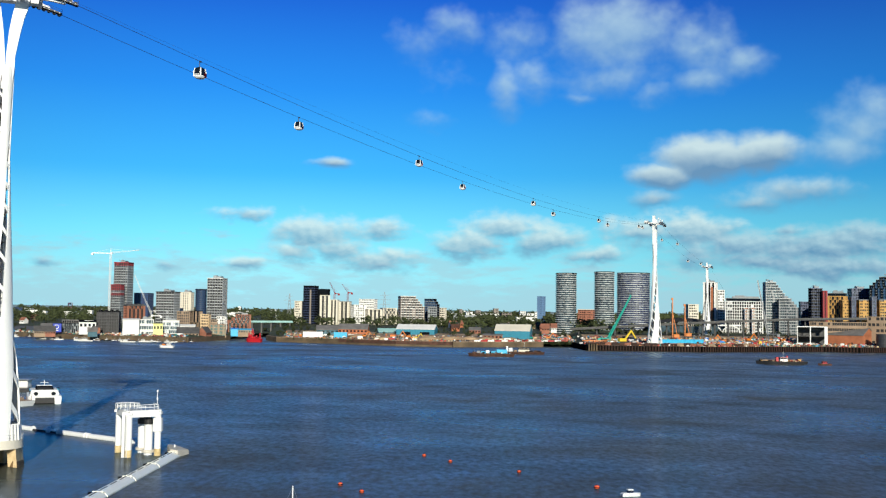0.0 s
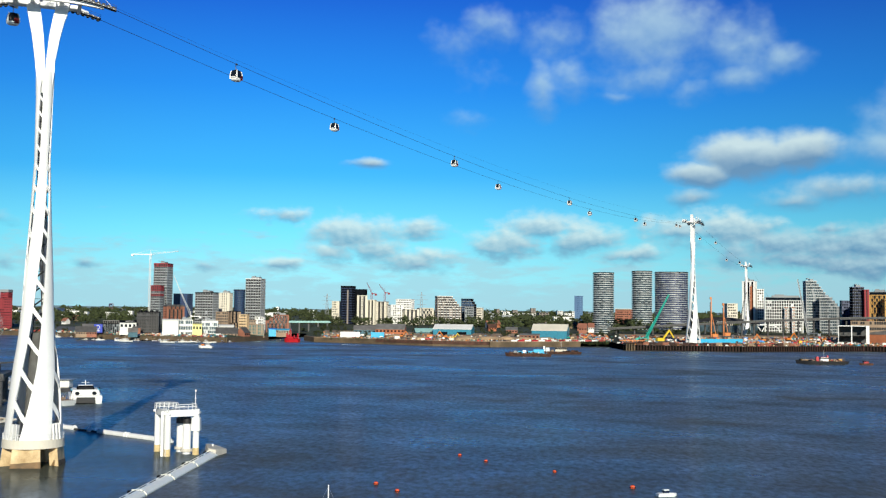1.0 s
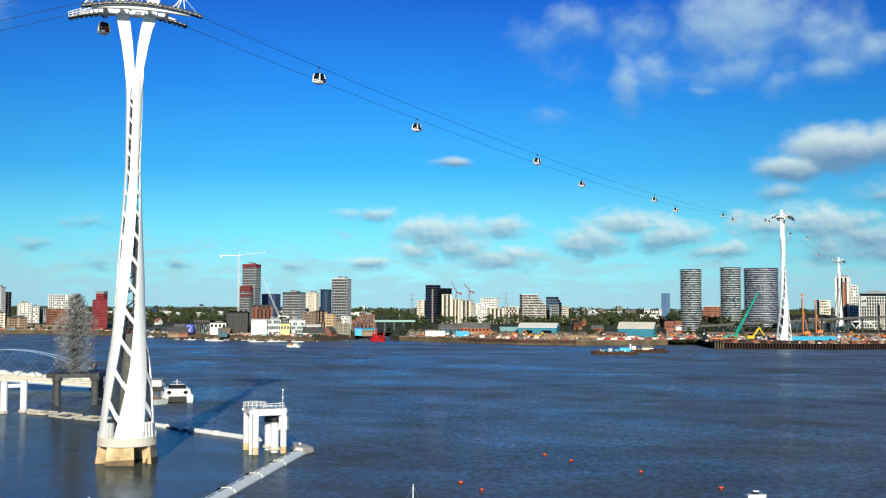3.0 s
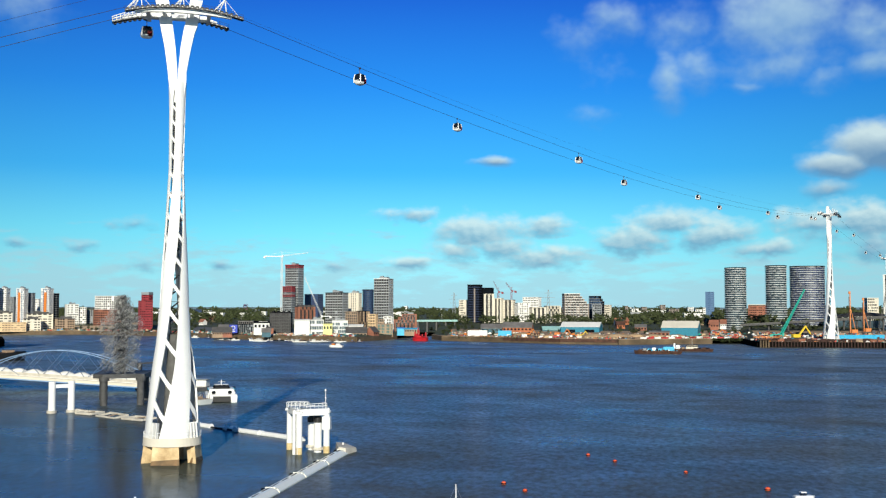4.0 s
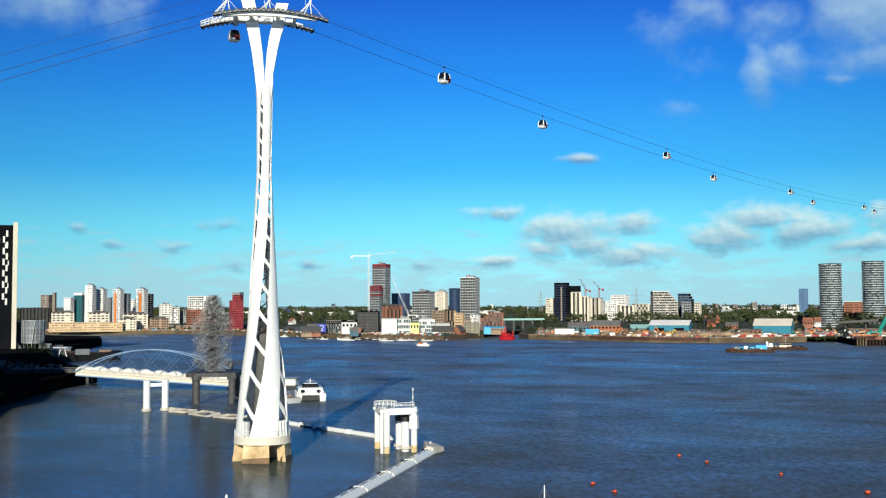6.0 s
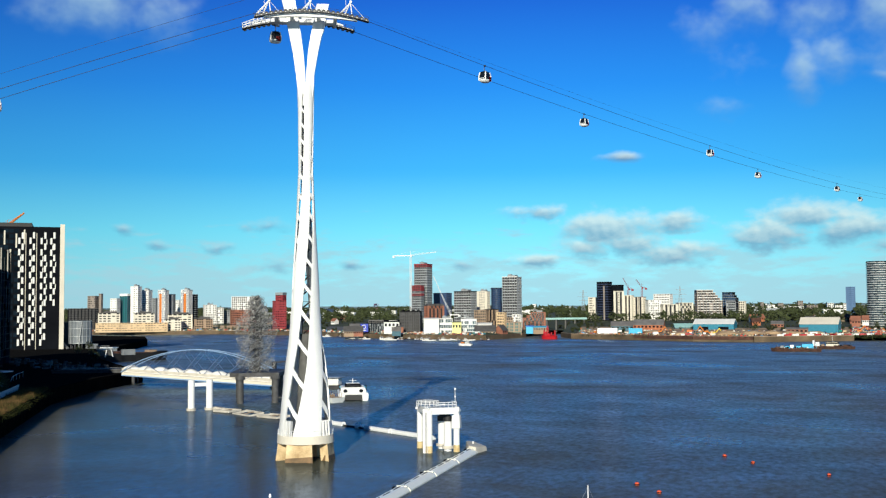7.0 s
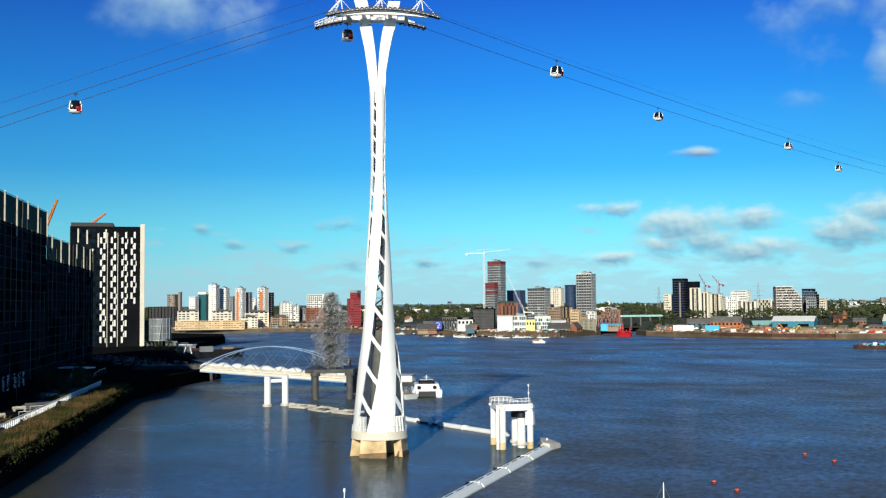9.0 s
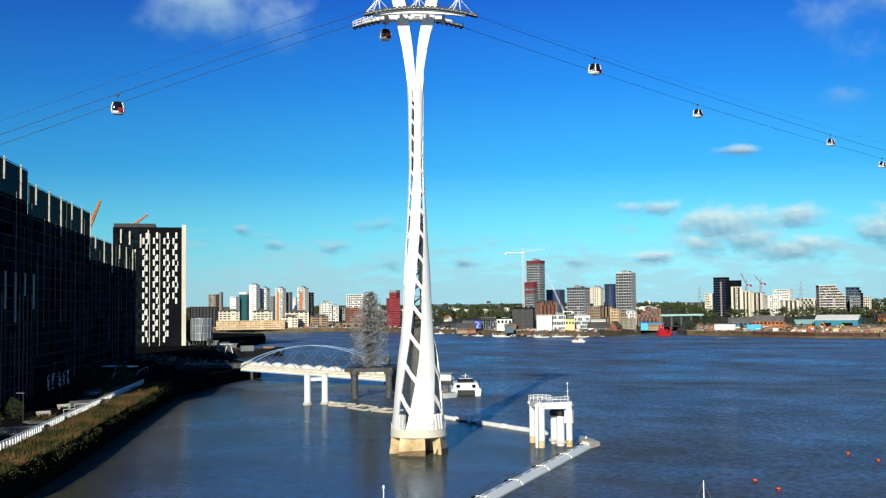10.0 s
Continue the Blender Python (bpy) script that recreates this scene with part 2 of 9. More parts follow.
    ramp.color_ramp.elements[0].position, ramp.color_ramp.elements[0].color = 0.36, (0.051, 0.051, 0.035, 1)
    ramp.color_ramp.elements[1].position, ramp.color_ramp.elements[1].color = 0.66, (0.084, 0.082, 0.055, 1)
    ln(silt, ramp.inputs[0])
    ln(ramp.outputs[0], silty.inputs["Color"])
    mixed = calc("MULTIPLY_ADD", trail, 0.16, calc("MULTIPLY_ADD", slick, 0.52, calc("MULTIPLY", braid, 0.32)))
    patches = ranged(mixed, 0.38, 0.62, 1.6, 0.45)
    facing = nn("ShaderNodeLayerWeight").outputs["Facing"]
    share = calc("MULTIPLY", ranged(facing, 0.82, 0.97, 0.20, 0.41), patches)
    share = calc("MULTIPLY", share, ranged(facet, 0.36, 0.64, 0.55, 1.45))
    share = calc("ADD", calc("MULTIPLY", share, rough_water), calc("MULTIPLY", calc("MULTIPLY", calc("MULTIPLY", patches, ranged(facet, 0.36, 0.64, 0.6, 1.4)), 0.14), calm))
    share = calc("MULTIPLY_ADD", calm, 0.08, share)
    ln(share, both.inputs[0])
    near_crisp = ranged(facing, 0.86, 0.95, 0.50, 0.08)
    ln(calc("MAXIMUM", near_crisp, calc("MULTIPLY", calm, 0.85)), gloss.inputs[0])
    ln(ranged(slick, 0.4, 0.62, 0.27, 0.42), sheen.inputs["Roughness"])
    amp = calc("MULTIPLY", ranged(slick, 0.38, 0.64, 0.25, 0.85), calc("MULTIPLY_ADD", calm, -0.5, 1.0))
    b1, b2, b3 = nn("ShaderNodeBump"), nn("ShaderNodeBump"), nn("ShaderNodeBump")
    b1.inputs["Distance"].default_value, b2.inputs["Distance"].default_value, b3.inputs["Distance"].default_value = 0.8, 0.5, 0.15
    ln(amp, b1.inputs["Strength"]), ln(chop, b1.inputs["Height"])
    ln(calc("MULTIPLY_ADD", calm, -0.35, 0.85), b2.inputs["Strength"]), ln(ripple, b2.inputs["Height"])
    ln(b1.outputs[0], b2.inputs["Normal"])
    ln(calc("MULTIPLY_ADD", calm, -0.30, 0.6), b3.inputs["Strength"]), ln(ripple, b3.inputs["Height"])
    ln(b3.outputs[0], crisp.inputs["Normal"])
    for shader in (silty, sheen):
        ln(b2.outputs[0], shader.inputs["Normal"])
    return m


def screen_material():
    """Clear blue-grey screen glass."""
    m = bpy.data.materials.new("roof_screen_glass")
    m.use_nodes = True
    nt = m.node_tree
    nn, ln = nt.nodes.new, nt.links.new
    clear, shine, mix = nn("ShaderNodeBsdfTransparent"), nn("ShaderNodeBsdfGlossy"), nn("ShaderNodeMixShader")
    clear.inputs["Color"].default_value = (0.018, 0.035, 0.065, 1)
    shine.inputs["Color"].default_value, shine.inputs["Roughness"].default_value = (0.8, 0.85, 0.9, 1), 0.05
    mix.inputs[0].default_value = 0.02
    ln(clear.outputs[0], mix.inputs[1]), ln(shine.outputs[0], mix.inputs[2])
    ln(mix.outputs[0], nt.nodes["Material Output"].inputs["Surface"])
    nt.nodes.remove(nt.nodes["Principled BSDF"])
    return m


def clutter_material():
    """Piled goods: each loose piece takes one of the yard's colours."""
    m = material("yard_goods", (0.3, 0.3, 0.3), 0.7)
    nt = m.node_tree
    nn, ln = nt.nodes.new, nt.links.new
    geo, ramp = nn("ShaderNodeNewGeometry"), nn("ShaderNodeValToRGB")
    ramp.color_ramp.interpolation = "CONSTANT"
    tones = [(0.05, 0.045, 0.04), (0.42, 0.04, 0.03), (0.68, 0.66, 0.62), (0.30, 0.12, 0.06), (0.60, 0.20, 0.04), (0.36, 0.29, 0.20), (0.10, 0.09, 0.08), (0.62, 0.60, 0.58),
             (0.06, 0.26, 0.48), (0.20, 0.10, 0.06), (0.55, 0.42, 0.25), (0.40, 0.06, 0.04), (0.05, 0.20, 0.18), (0.03, 0.03, 0.035)]
    for i, c in enumerate(tones):
        e = ramp.color_ramp.elements[i] if i < 2 else ramp.color_ramp.elements.new(i / len(tones))
        e.position, e.color = i / len(tones), (*c, 1)
    ln(geo.outputs["Random Per Island"], ramp.inputs[0])
    ln(ramp.outputs[0], nt.nodes["Principled BSDF"].inputs["Base Color"])
    return m


M = dict(
    clutter=clutter_material(),
    screen=screen_material(),
    white=material("white_painted_steel", (0.80, 0.80, 0.79), 0.42, vary=0.04, scale=0.25, fine=3),
    steel=material("galvanised_steel", (0.42, 0.44, 0.45), 0.45, 0.6, vary=0.12),
    dark_steel=material("dark_steel", (0.045, 0.045, 0.05), 0.5, 0.3),
    black=material("black_rubber", (0.015, 0.015, 0.017), 0.6),
    concrete=material("pale_concrete", (0.55, 0.51, 0.44), 0.85, vary=0.14, bump=0.3),
    tidal=material("tide_stained_concrete", (0.60, 0.46, 0.27), 0.85, vary=0.3, scale=0.4, bump=0.4, tint=(0.34, 0.22, 0.10)),
    algae=material("brown_tide_algae", (0.17, 0.10, 0.045), 0.7, vary=0.4, scale=0.7, bump=0.5, tint=(0.07, 0.05, 0.025)),
    grey_concrete=material("grey_concrete", (0.11, 0.109, 0.105), 0.85, vary=0.2, bump=0.3),
    dark_concrete=material("dark_wet_concrete", (0.07, 0.07, 0.072), 0.7, vary=0.3, bump=0.3),
    glass=material("dark_window_glass", (0.007, 0.010, 0.015), 0.14, vary=0.3, scale=0.2, spec=0.3),
    # glass without gloss, the shade on the riverside blocks put into its colour
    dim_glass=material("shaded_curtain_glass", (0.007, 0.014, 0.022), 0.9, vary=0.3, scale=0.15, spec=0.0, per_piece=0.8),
    blue_glass=material("blue_window_glass", (0.05, 0.10, 0.20), 0.15, vary=0.2, scale=0.2),
    teal_glass=material("teal_window_glass", (0.02, 0.13, 0.13), 0.2, vary=0.2),
    red=material("red_paint", (0.42, 0.02, 0.03), 0.4, vary=0.1),
    # red shifted to violet, distance haze mixed into the colour
    plum=material("haze_tinted_red_lattice", (0.22, 0.08, 0.14), 0.8, vary=0.1),
    rust=material("rusty_steel", (0.085, 0.036, 0.022), 0.8, vary=0.35, scale=0.3, bump=0.3),
    orange=material("orange_paint", (0.58, 0.17, 0.02), 0.5, vary=0.1),
    yellow=material("yellow_paint", (0.75, 0.52, 0.03), 0.5, vary=0.1),
    lemon=material("pale_yellow_panel", (0.80, 0.76, 0.28), 0.6, vary=0.05),
    blue=material("blue_paint", (0.03, 0.20, 0.62), 0.5, vary=0.1),
    azure=material("mid_blue_cladding", (0.15, 0.25, 0.42), 0.3, vary=0.12),
    royal=material("royal_blue_panel", (0.02, 0.05, 0.45), 0.5, vary=0.06),
    cyan=material("light_blue_paint", (0.05, 0.42, 0.68), 0.5, vary=0.1),
    teal=material("teal_sheet_metal", (0.02, 0.20, 0.30), 0.5, vary=0.12),
    green=material("green_paint", (0.02, 0.33, 0.26), 0.5, vary=0.1),
    pale=material("off_white_render", (0.74, 0.73, 0.70), 0.8, vary=0.06, scale=0.08),
    cream=material("cream_render", (0.66, 0.61, 0.51), 0.8, vary=0.08, scale=0.08),
    sand=material("sand_brick", (0.62, 0.45, 0.27), 0.85, vary=0.12, scale=0.1),
    ochre=material("ochre_brick", (0.52, 0.30, 0.095), 0.85, vary=0.12, scale=0.1),
    tan=material("tan_brick", (0.31, 0.22, 0.15), 0.85, vary=0.14, scale=0.1),
    brick=material("red_brown_brick", (0.30, 0.12, 0.075), 0.85, vary=0.2, scale=0.1),
    crimson=material("crimson_cladding", (0.25, 0.022, 0.03), 0.7, vary=0.12, scale=0.1),
    grey=material("mid_grey_cladding", (0.25, 0.265, 0.28), 0.7, vary=0.1, scale=0.1),
    taupe=material("taupe_cladding", (0.26, 0.22, 0.19), 0.75, vary=0.12, scale=0.1),
    # charcoal deepened to carry the shade on the riverside blocks as well
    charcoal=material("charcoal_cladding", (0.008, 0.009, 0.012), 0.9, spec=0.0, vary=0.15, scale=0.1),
    navy=material("dark_blue_cladding", (0.03, 0.045, 0.11), 0.4, vary=0.15, scale=0.1),
    slate=material("slate_roof", (0.075, 0.072, 0.072), 0.8, vary=0.2, scale=0.3),
    tin=material("weathered_roof_sheet", (0.17, 0.16, 0.15), 0.7, vary=0.2, scale=0.2),
    mud=material("foreshore_mud", (0.13, 0.09, 0.052), 0.8, vary=0.3, scale=0.1, bump=0.5),
    soil=material("bare_yard_ground", (0.36, 0.25, 0.15), 0.95, vary=0.25, scale=0.05, bump=0.4),
    scrub=material("scrubland", (0.034, 0.046, 0.014), 0.95, vary=0.4, scale=0.03, bump=0.5),
    # near black: shade on the near wall and between quay ribs, as colour
    bank=material("shade_black_wall", (0.008, 0.007, 0.006), 0.95, spec=0.0, vary=0.3, scale=0.3, bump=0.5),
    leaf=material("tree_leaves", (0.040, 0.054, 0.013), 0.85, vary=0.45, scale=0.5, fine=3, per_piece=0.35),
    shrub=material("olive_shrub_leaves", (0.060, 0.062, 0.020), 0.9, spec=0.1, vary=0.4, scale=0.25, fine=3, tint=(0.016, 0.024, 0.007)),
    reed=material("dry_reeds", (0.115, 0.068, 0.030), 0.95, spec=0.1, vary=0.35, scale=0.16, fine=3, tint=(0.022, 0.032, 0.010)),
    rust_face=material("rust_brown_sheet_pile", (0.040, 0.014, 0.010), 0.8, vary=0.3, scale=0.3, bump=0.3, per_piece=0.3),
    scarlet=material("scarlet_paint", (0.45, 0.012, 0.02), 0.4, vary=0.1),
    sky_glass=material("grey_balcony_glass", (0.055, 0.085, 0.105), 0.2, vary=0.3, scale=0.25, spec=0.5),
    rail=material("grey_balcony_rail", (0.58, 0.60, 0.60), 0.5, vary=0.15, scale=0.12, per_piece=0.12),
    fin_grey=material("dim_grey_rail", (0.17, 0.19, 0.21), 0.4, vary=0.2, scale=0.12, per_piece=0.15),
    orange_brick=material("orange_brick", (0.38, 0.13, 0.06), 0.85, vary=0.18, scale=0.15),
    teal_dark=material("dark_teal_sheet", (0.015, 0.09, 0.13), 0.5, vary=0.15),
    teal_pale=material("pale_teal_sheet", (0.30, 0.52, 0.50), 0.55, vary=0.1),
    mullion=material("shaded_dark_mullion", (0.06, 0.058, 0.055), 0.8, spec=0.05, vary=0.1),
    bark=material("bark", (0.08, 0.06, 0.045), 0.9, vary=0.3),
    bright=material("cream_white_float", (0.97, 0.95, 0.82), 0.3, vary=0.03, scale=0.4, fine=3, spec=0.8),
    blade=material("grey_metal_blade", (0.16, 0.155, 0.14), 0.9, spec=0.1, vary=0.15, scale=0.1, per_piece=0.7),
    fin=material("sunlit_pale_fin", (0.50, 0.48, 0.42), 0.9, spec=0.1, vary=0.1, scale=0.1),
    fabric=material("white_fabric", (0.78, 0.77, 0.74), 0.75, vary=0.05),
    wire=material("galvanised_steel_rod", (0.36, 0.36, 0.35), 0.45, 0.3, vary=0.3),
    core_wire=material("dark_core_rod", (0.10, 0.095, 0.09), 0.5, 0.3, vary=0.3),
    # paving taken almost to black, the shade over it put into the colour
    path=material("shade_black_paving", (0.012, 0.012, 0.012), 0.95, spec=0.0, vary=0.2, bump=0.2),
    water=water_material(),
)

# dry and green patches of the reeds change over a short way
for node in M["reed"].node_tree.nodes:
    if node.bl_idname == "ShaderNodeValToRGB":
        node.color_ramp.elements[0].position, node.color_ramp.elements[1].position = 0.64, 0.88

# ---------------------------------------------------------------- mesh tools
def mesh_of(bm, mat, name, smooth=False):
    me = bpy.data.meshes.new(name)
    bm.to_mesh(me)
    bm.free()
    me.materials.append(M[mat] if isinstance(mat, str) else mat)
    if smooth:
        for p in me.polygons:
            p.use_smooth = True
    return me


def part(name, bm, mat, parent=None, label="", smooth=False, at=None, kind=""):
    """Link a bmesh as one mesh object, under its thing or part."""
    ob = new(name, mesh_of(bm, mat, name, smooth))
    if parent is not None:
        ob.parent = parent
    if at is not None:
        ob.matrix_local = at
    return tagged(ob, label, kind=kind)


def piece(name, me, parent, at):
    ob = new(name, me)
    ob.parent = parent
    ob.matrix_local = at
    return ob


def thing(name, label, category, at=None, group="", kind=""):
    ob = new(name)
    ob.empty_display_size = 0.5
    if at is not None:
        ob.matrix_world = at
    return tagged(ob, label, category, group, kind)


def box(bm, size, at=None, taper=1.0, bevel=0.0):
    """A box of the given size standing on at's origin plane (centre of its foot)."""
    sx, sy, sz = size
    g = bmesh.ops.create_cube(bm, size=1.0)
    for v in g["verts"]:
        k = taper if v.co.z > 0 else 1.0
        v.co = Vector((v.co.x * sx * k, v.co.y * sy * k, (v.co.z + 0.5) * sz))
    if bevel:
        es = {e for v in g["verts"] for e in v.link_edges}
        r = bmesh.ops.bevel(bm, geom=list(es), offset=bevel, segments=1, affect="EDGES")
        vs = {v for f in r["faces"] for v in f.verts} | {v for v in g["verts"] if v.is_valid}
    else:
        vs = g["verts"]
    if at is not None:
        bmesh.ops.transform(bm, matrix=at, verts=list(vs))
    return bm


def rod(bm, a, b, r, r2=None, seg=8):
    """A round bar from a to b."""
    a, b = Vector(a), Vector(b)
    d = b - a
    m = Matrix.Translation((a + b) / 2) @ d.to_track_quat("Z", "Y").to_matrix().to_4x4()
    bmesh.ops.create_cone(bm, cap_ends=True, segments=seg, radius1=r, radius2=r if r2 is None else r2, depth=d.length, matrix=m)
    return bm


def bar(bm, a, b, w, h, up=(0, 0, 1)):
    """A square bar from a to b."""
    a, b = Vector(a), Vector(b)
    z = (b - a).normalized()
    x = Vector(up).cross(z)
    x = x.normalized() if x.length > 1e-4 else Vector((1, 0, 0))
    y = z.cross(x)
    vs = []
    for p in (a, b):
        for sx, sy in ((-1, -1), (1, -1), (1, 1), (-1, 1)):
            vs.append(bm.verts.new(p + x * sx * w / 2 + y * sy * h / 2))
    for f in ((3, 2, 1, 0), (4, 5, 6, 7), (0, 1, 5, 4), (1, 2, 6, 5), (2, 3, 7, 6), (3, 0, 4, 7)):
        bm.faces.new([vs[i] for i in f])
    return bm


def tube(bm, pts, r, seg=6):
    """One bent round bar through the points."""
    pts = [Vector(p) for p in pts]
    rings = []
    for i, p in enumerate(pts):
        d = (pts[min(i + 1, len(pts) - 1)] - pts[max(i - 1, 0)]).normalized()
        x = d.cross(Vector((0, 0, 1)) if abs(d.z) < 0.95 else Vector((0, 1, 0))).normalized()
        y = d.cross(x)
        rings.append([bm.verts.new(p + (x * math.cos(2 * math.pi * k / seg) + y * math.sin(2 * math.pi * k / seg)) * r) for k in range(seg)])
    for a, b in zip(rings, rings[1:]):
        for k in range(seg):
            bm.faces.new((a[k], a[(k + 1) % seg], b[(k + 1) % seg], b[k]))
    bm.faces.new(rings[0]), bm.faces.new(rings[-1][::-1])
    bmesh.ops.recalc_face_normals(bm, faces=bm.faces[:])
    return bm


def prism(bm, outline, z0, z1):
    """An upright prism over a plan outline."""
    lo = [bm.verts.new((x, y, z0)) for x, y in outline]
    hi = [bm.verts.new((x, y, z1)) for x, y in outline]
    n = len(outline)
    bm.faces.new(lo[::-1]), bm.faces.new(hi)
    for i in range(n):
        bm.faces.new((lo[i], lo[(i + 1) % n], hi[(i + 1) % n], hi[i]))
    bmesh.ops.recalc_face_normals(bm, faces=bm.faces[:])
    return bm


def strip(bm, rows):
    """A sheet through rows of points."""
    vs = [[bm.verts.new(p) for p in r] for r in rows]
    for a, b in zip(vs, vs[1:]):
        for i in range(len(a) - 1):
            bm.faces.new((a[i], a[i + 1], b[i + 1], b[i]))
    return bm


def B():
    return bmesh.new()


rnd = random.Random(7)

# ---------------------------------------------------------------- builders of houses, sheds, trees
def storey_mesh(rng, w, d, fh, win, cols, side, mats, pier_w, proud, solid, recess=0, phase=0):
    """One storey: dark glazing set back behind a wall band, piers and some blind panels."""
    me = bpy.data.meshes.new("storey")
    bm = B()
    done = [0]

    def paint(k):
        bm.faces.ensure_lookup_table()
        for i in range(done[0], len(bm.faces)):
            bm.faces[i].material_index = k
        done[0] = len(bm.faces)
    box(bm, (w - 2 * proud, d - 2 * proud, fh))
    paint(0)
    low = fh * (1 - win)
    pw = w / cols
    open_bays = [i for i in range(cols) if recess and (i + phase) % recess == 1]
    if open_bays:
        box(bm, (w - 0.2, d - 0.6, 0.22))
        for i in open_bays:
            box(bm, (pw * 0.94, 0.06, fh * 0.34), Matrix.Translation((-w / 2 + pw * (i + 0.5), -d / 2 + 0.35, 0)))
        paint(0)
        for i in range(cols):
            if i not in open_bays:
                box(bm, (pw, d * 0.5, low), Matrix.Translation((-w / 2 + pw * (i + 0.5), -d / 4, 0)))
        for s in (-1, 1):
            box(bm, (w * 0.06, d - 0.4, low), Matrix.Translation((s * w * 0.47, 0.2, 0)))
    else:
        box(bm, (w, d, low))
    paint(1)
    for i in range(cols + 1):
        x = -w / 2 + pw * i
        x = max(-w / 2 + pw * pier_w / 2, min(w / 2 - pw * pier_w / 2, x))
        if 0 < i < cols:
            x += pw * pier_w * 0.62 * ((i - 1 in open_bays) - (i in open_bays))
        box(bm, (pw * pier_w * rng.uniform(0.8, 1.25), proud + 0.1, fh), Matrix.Translation((x, -d / 2 + proud / 2, 0)))
    sw = d / side
    for s in (-1, 1):
        for i in range(side + 1):
            y = max(-d / 2 + sw * 0.15, min(d / 2 - sw * 0.15, -d / 2 + sw * i))
            box(bm, (proud + 0.1, sw * 0.28, fh), Matrix.Translation((s * (w / 2 - proud / 2), y, 0)))
    paint(2)
    for i in range(cols):
        if i not in open_bays and rng.random() < solid:
            box(bm, (pw * rng.choice((0.5, 1.0)), proud * 0.8, fh), Matrix.Translation((-w / 2 + pw * (i + 0.5), -d / 2 + proud * 0.55, 0)))
    paint(2)
    bm.to_mesh(me)
    bm.free()
    for m in mats:
        me.materials.append(M[m])
    return me


def flats(label, x, y, w, d, z1, turn, band="pale", pier="", glass="glass", win=0.6, cols=5, floor_h=2.8, side=4, z0=None, roof="grey", solid=0.16,
          top=0.7, plant=0.0, stripe=None, cap=None, name="apartment_block", group="", sink=1.5, proud=0.55, balcony=0, pier_w=0.28,
          steps=0, step_by=0.09, gables=0, scaffold=False, pent=False, red_floors=(), recess=None, corner=None):
    """A storeyed block: storeys one on another, stepped or straight, with balconies, parapet and plant room."""
    rng = random.Random(int(abs(x) * 3 + abs(y)))
    if corner is None:
        corner = max(16, min(30, 6 - math.degrees(math.atan2(x, y)))) if z1 > 39 and w < 22 and 0.6 <= d / w <= 1.7 and not (gables or steps or scaffold or pent) else 0
    if corner:
        ahead = -math.degrees(math.atan2(x, y))
        skew = radians(turn - ahead)
        k = (w * abs(math.cos(skew)) + d * abs(math.sin(skew))) / (w * math.cos(radians(corner)) + d * math.sin(radians(corner)))
        w, d, turn, cols = w * k, d * k, ahead + (corner if x > 150 else -corner), max(3, round(cols * k * 1.1))
        side = max(3, round(cols * d / w))
        stripe = stripe and (stripe[0], stripe[1] * k, stripe[2] * k)
    win = min(0.8, 0.10 + 1.1 * win)
    cols = max(2, round(cols * 1.15))
    if z0 is None:
        z0 = far_ground_z(x, y)
    z0 -= sink
    h = z1 - z0
    t = thing(name, label, "building", pose(x, y, z0, 0, 0, turn), group)
    n = max(1, round(h / floor_h))
    fh = h / n
    recess = (2 if balcony else 0) if recess is None else recess
    deep = max(proud, 1.6) if recess else proud
    kinds = [storey_mesh(rng, w, d, fh, win, cols, side, (glass, band, pier or band), pier_w, deep, solid, recess, v % 2 if balcony > 2 else 0) for v in range(3)]
    reds = storey_mesh(rng, w, d, fh, win, cols, side, (glass, "crimson", "crimson"), pier_w, proud, solid) if red_floors else None
    cut = 1.0
    shift = 0.0
    pw = w / cols
    bal = None
    if balcony:
        bm = B()
        box(bm, (pw * 0.9, 1.5, 0.22))
        box(bm, (pw * 0.9, 0.08, 0.8), Matrix.Translation((0, -0.7, 0.2)))
        bal = mesh_of(bm, band, "balcony")
    for i in range(n):
        drop = max(0, i - (n - 1 - abs(steps)))
        cut = 1 - step_by * drop
        shift = -w / 2 * (1 - cut) * (1 if steps > 0 else -1)
        me = reds if i in [n + k if k < 0 else k for k in red_floors] else kinds[rng.randrange(3)]
        st = piece("storey", me, t, Matrix.Translation((shift, 0, i * fh)) @ Matrix.Diagonal((cut, 1, 1, 1)))
        if drop:
            piece("terrace", mesh_of(box(B(), (step_by * w + 0.6, d + 0.4, 0.35)), band, "terrace"), t,
                  Matrix.Translation((shift + (1 if steps > 0 else -1) * (w * cut / 2 + step_by * w / 2), 0, i * fh)))
        if bal and not recess and i % 2 and 0 < i < n and cut > 0.8:
            for j in range(balcony):
                px = -w / 2 + pw * (0.5 + round((j + 0.3) * cols / balcony) % cols)
                piece("balcony", bal, t, Matrix.Translation((px + shift, -d / 2 - 0.7, i * fh)))
    bm = B()
    box(bm, (w * cut + 0.4, d + 0.4, top), Matrix.Translation((shift, 0, h)))
    rim = part("parapet", bm, cap or band, t)
    if pent:
        part("penthouse", box(B(), (w * 0.94, d * 0.8, 2.6), Matrix.Translation((0, 0.5, h + top))), "glass", t)
        part("penthouse_roof", box(B(), (w * 0.97, d * 0.9, 0.4), Matrix.Translation((0, 0.3, h + top + 2.6))), "grey", t)
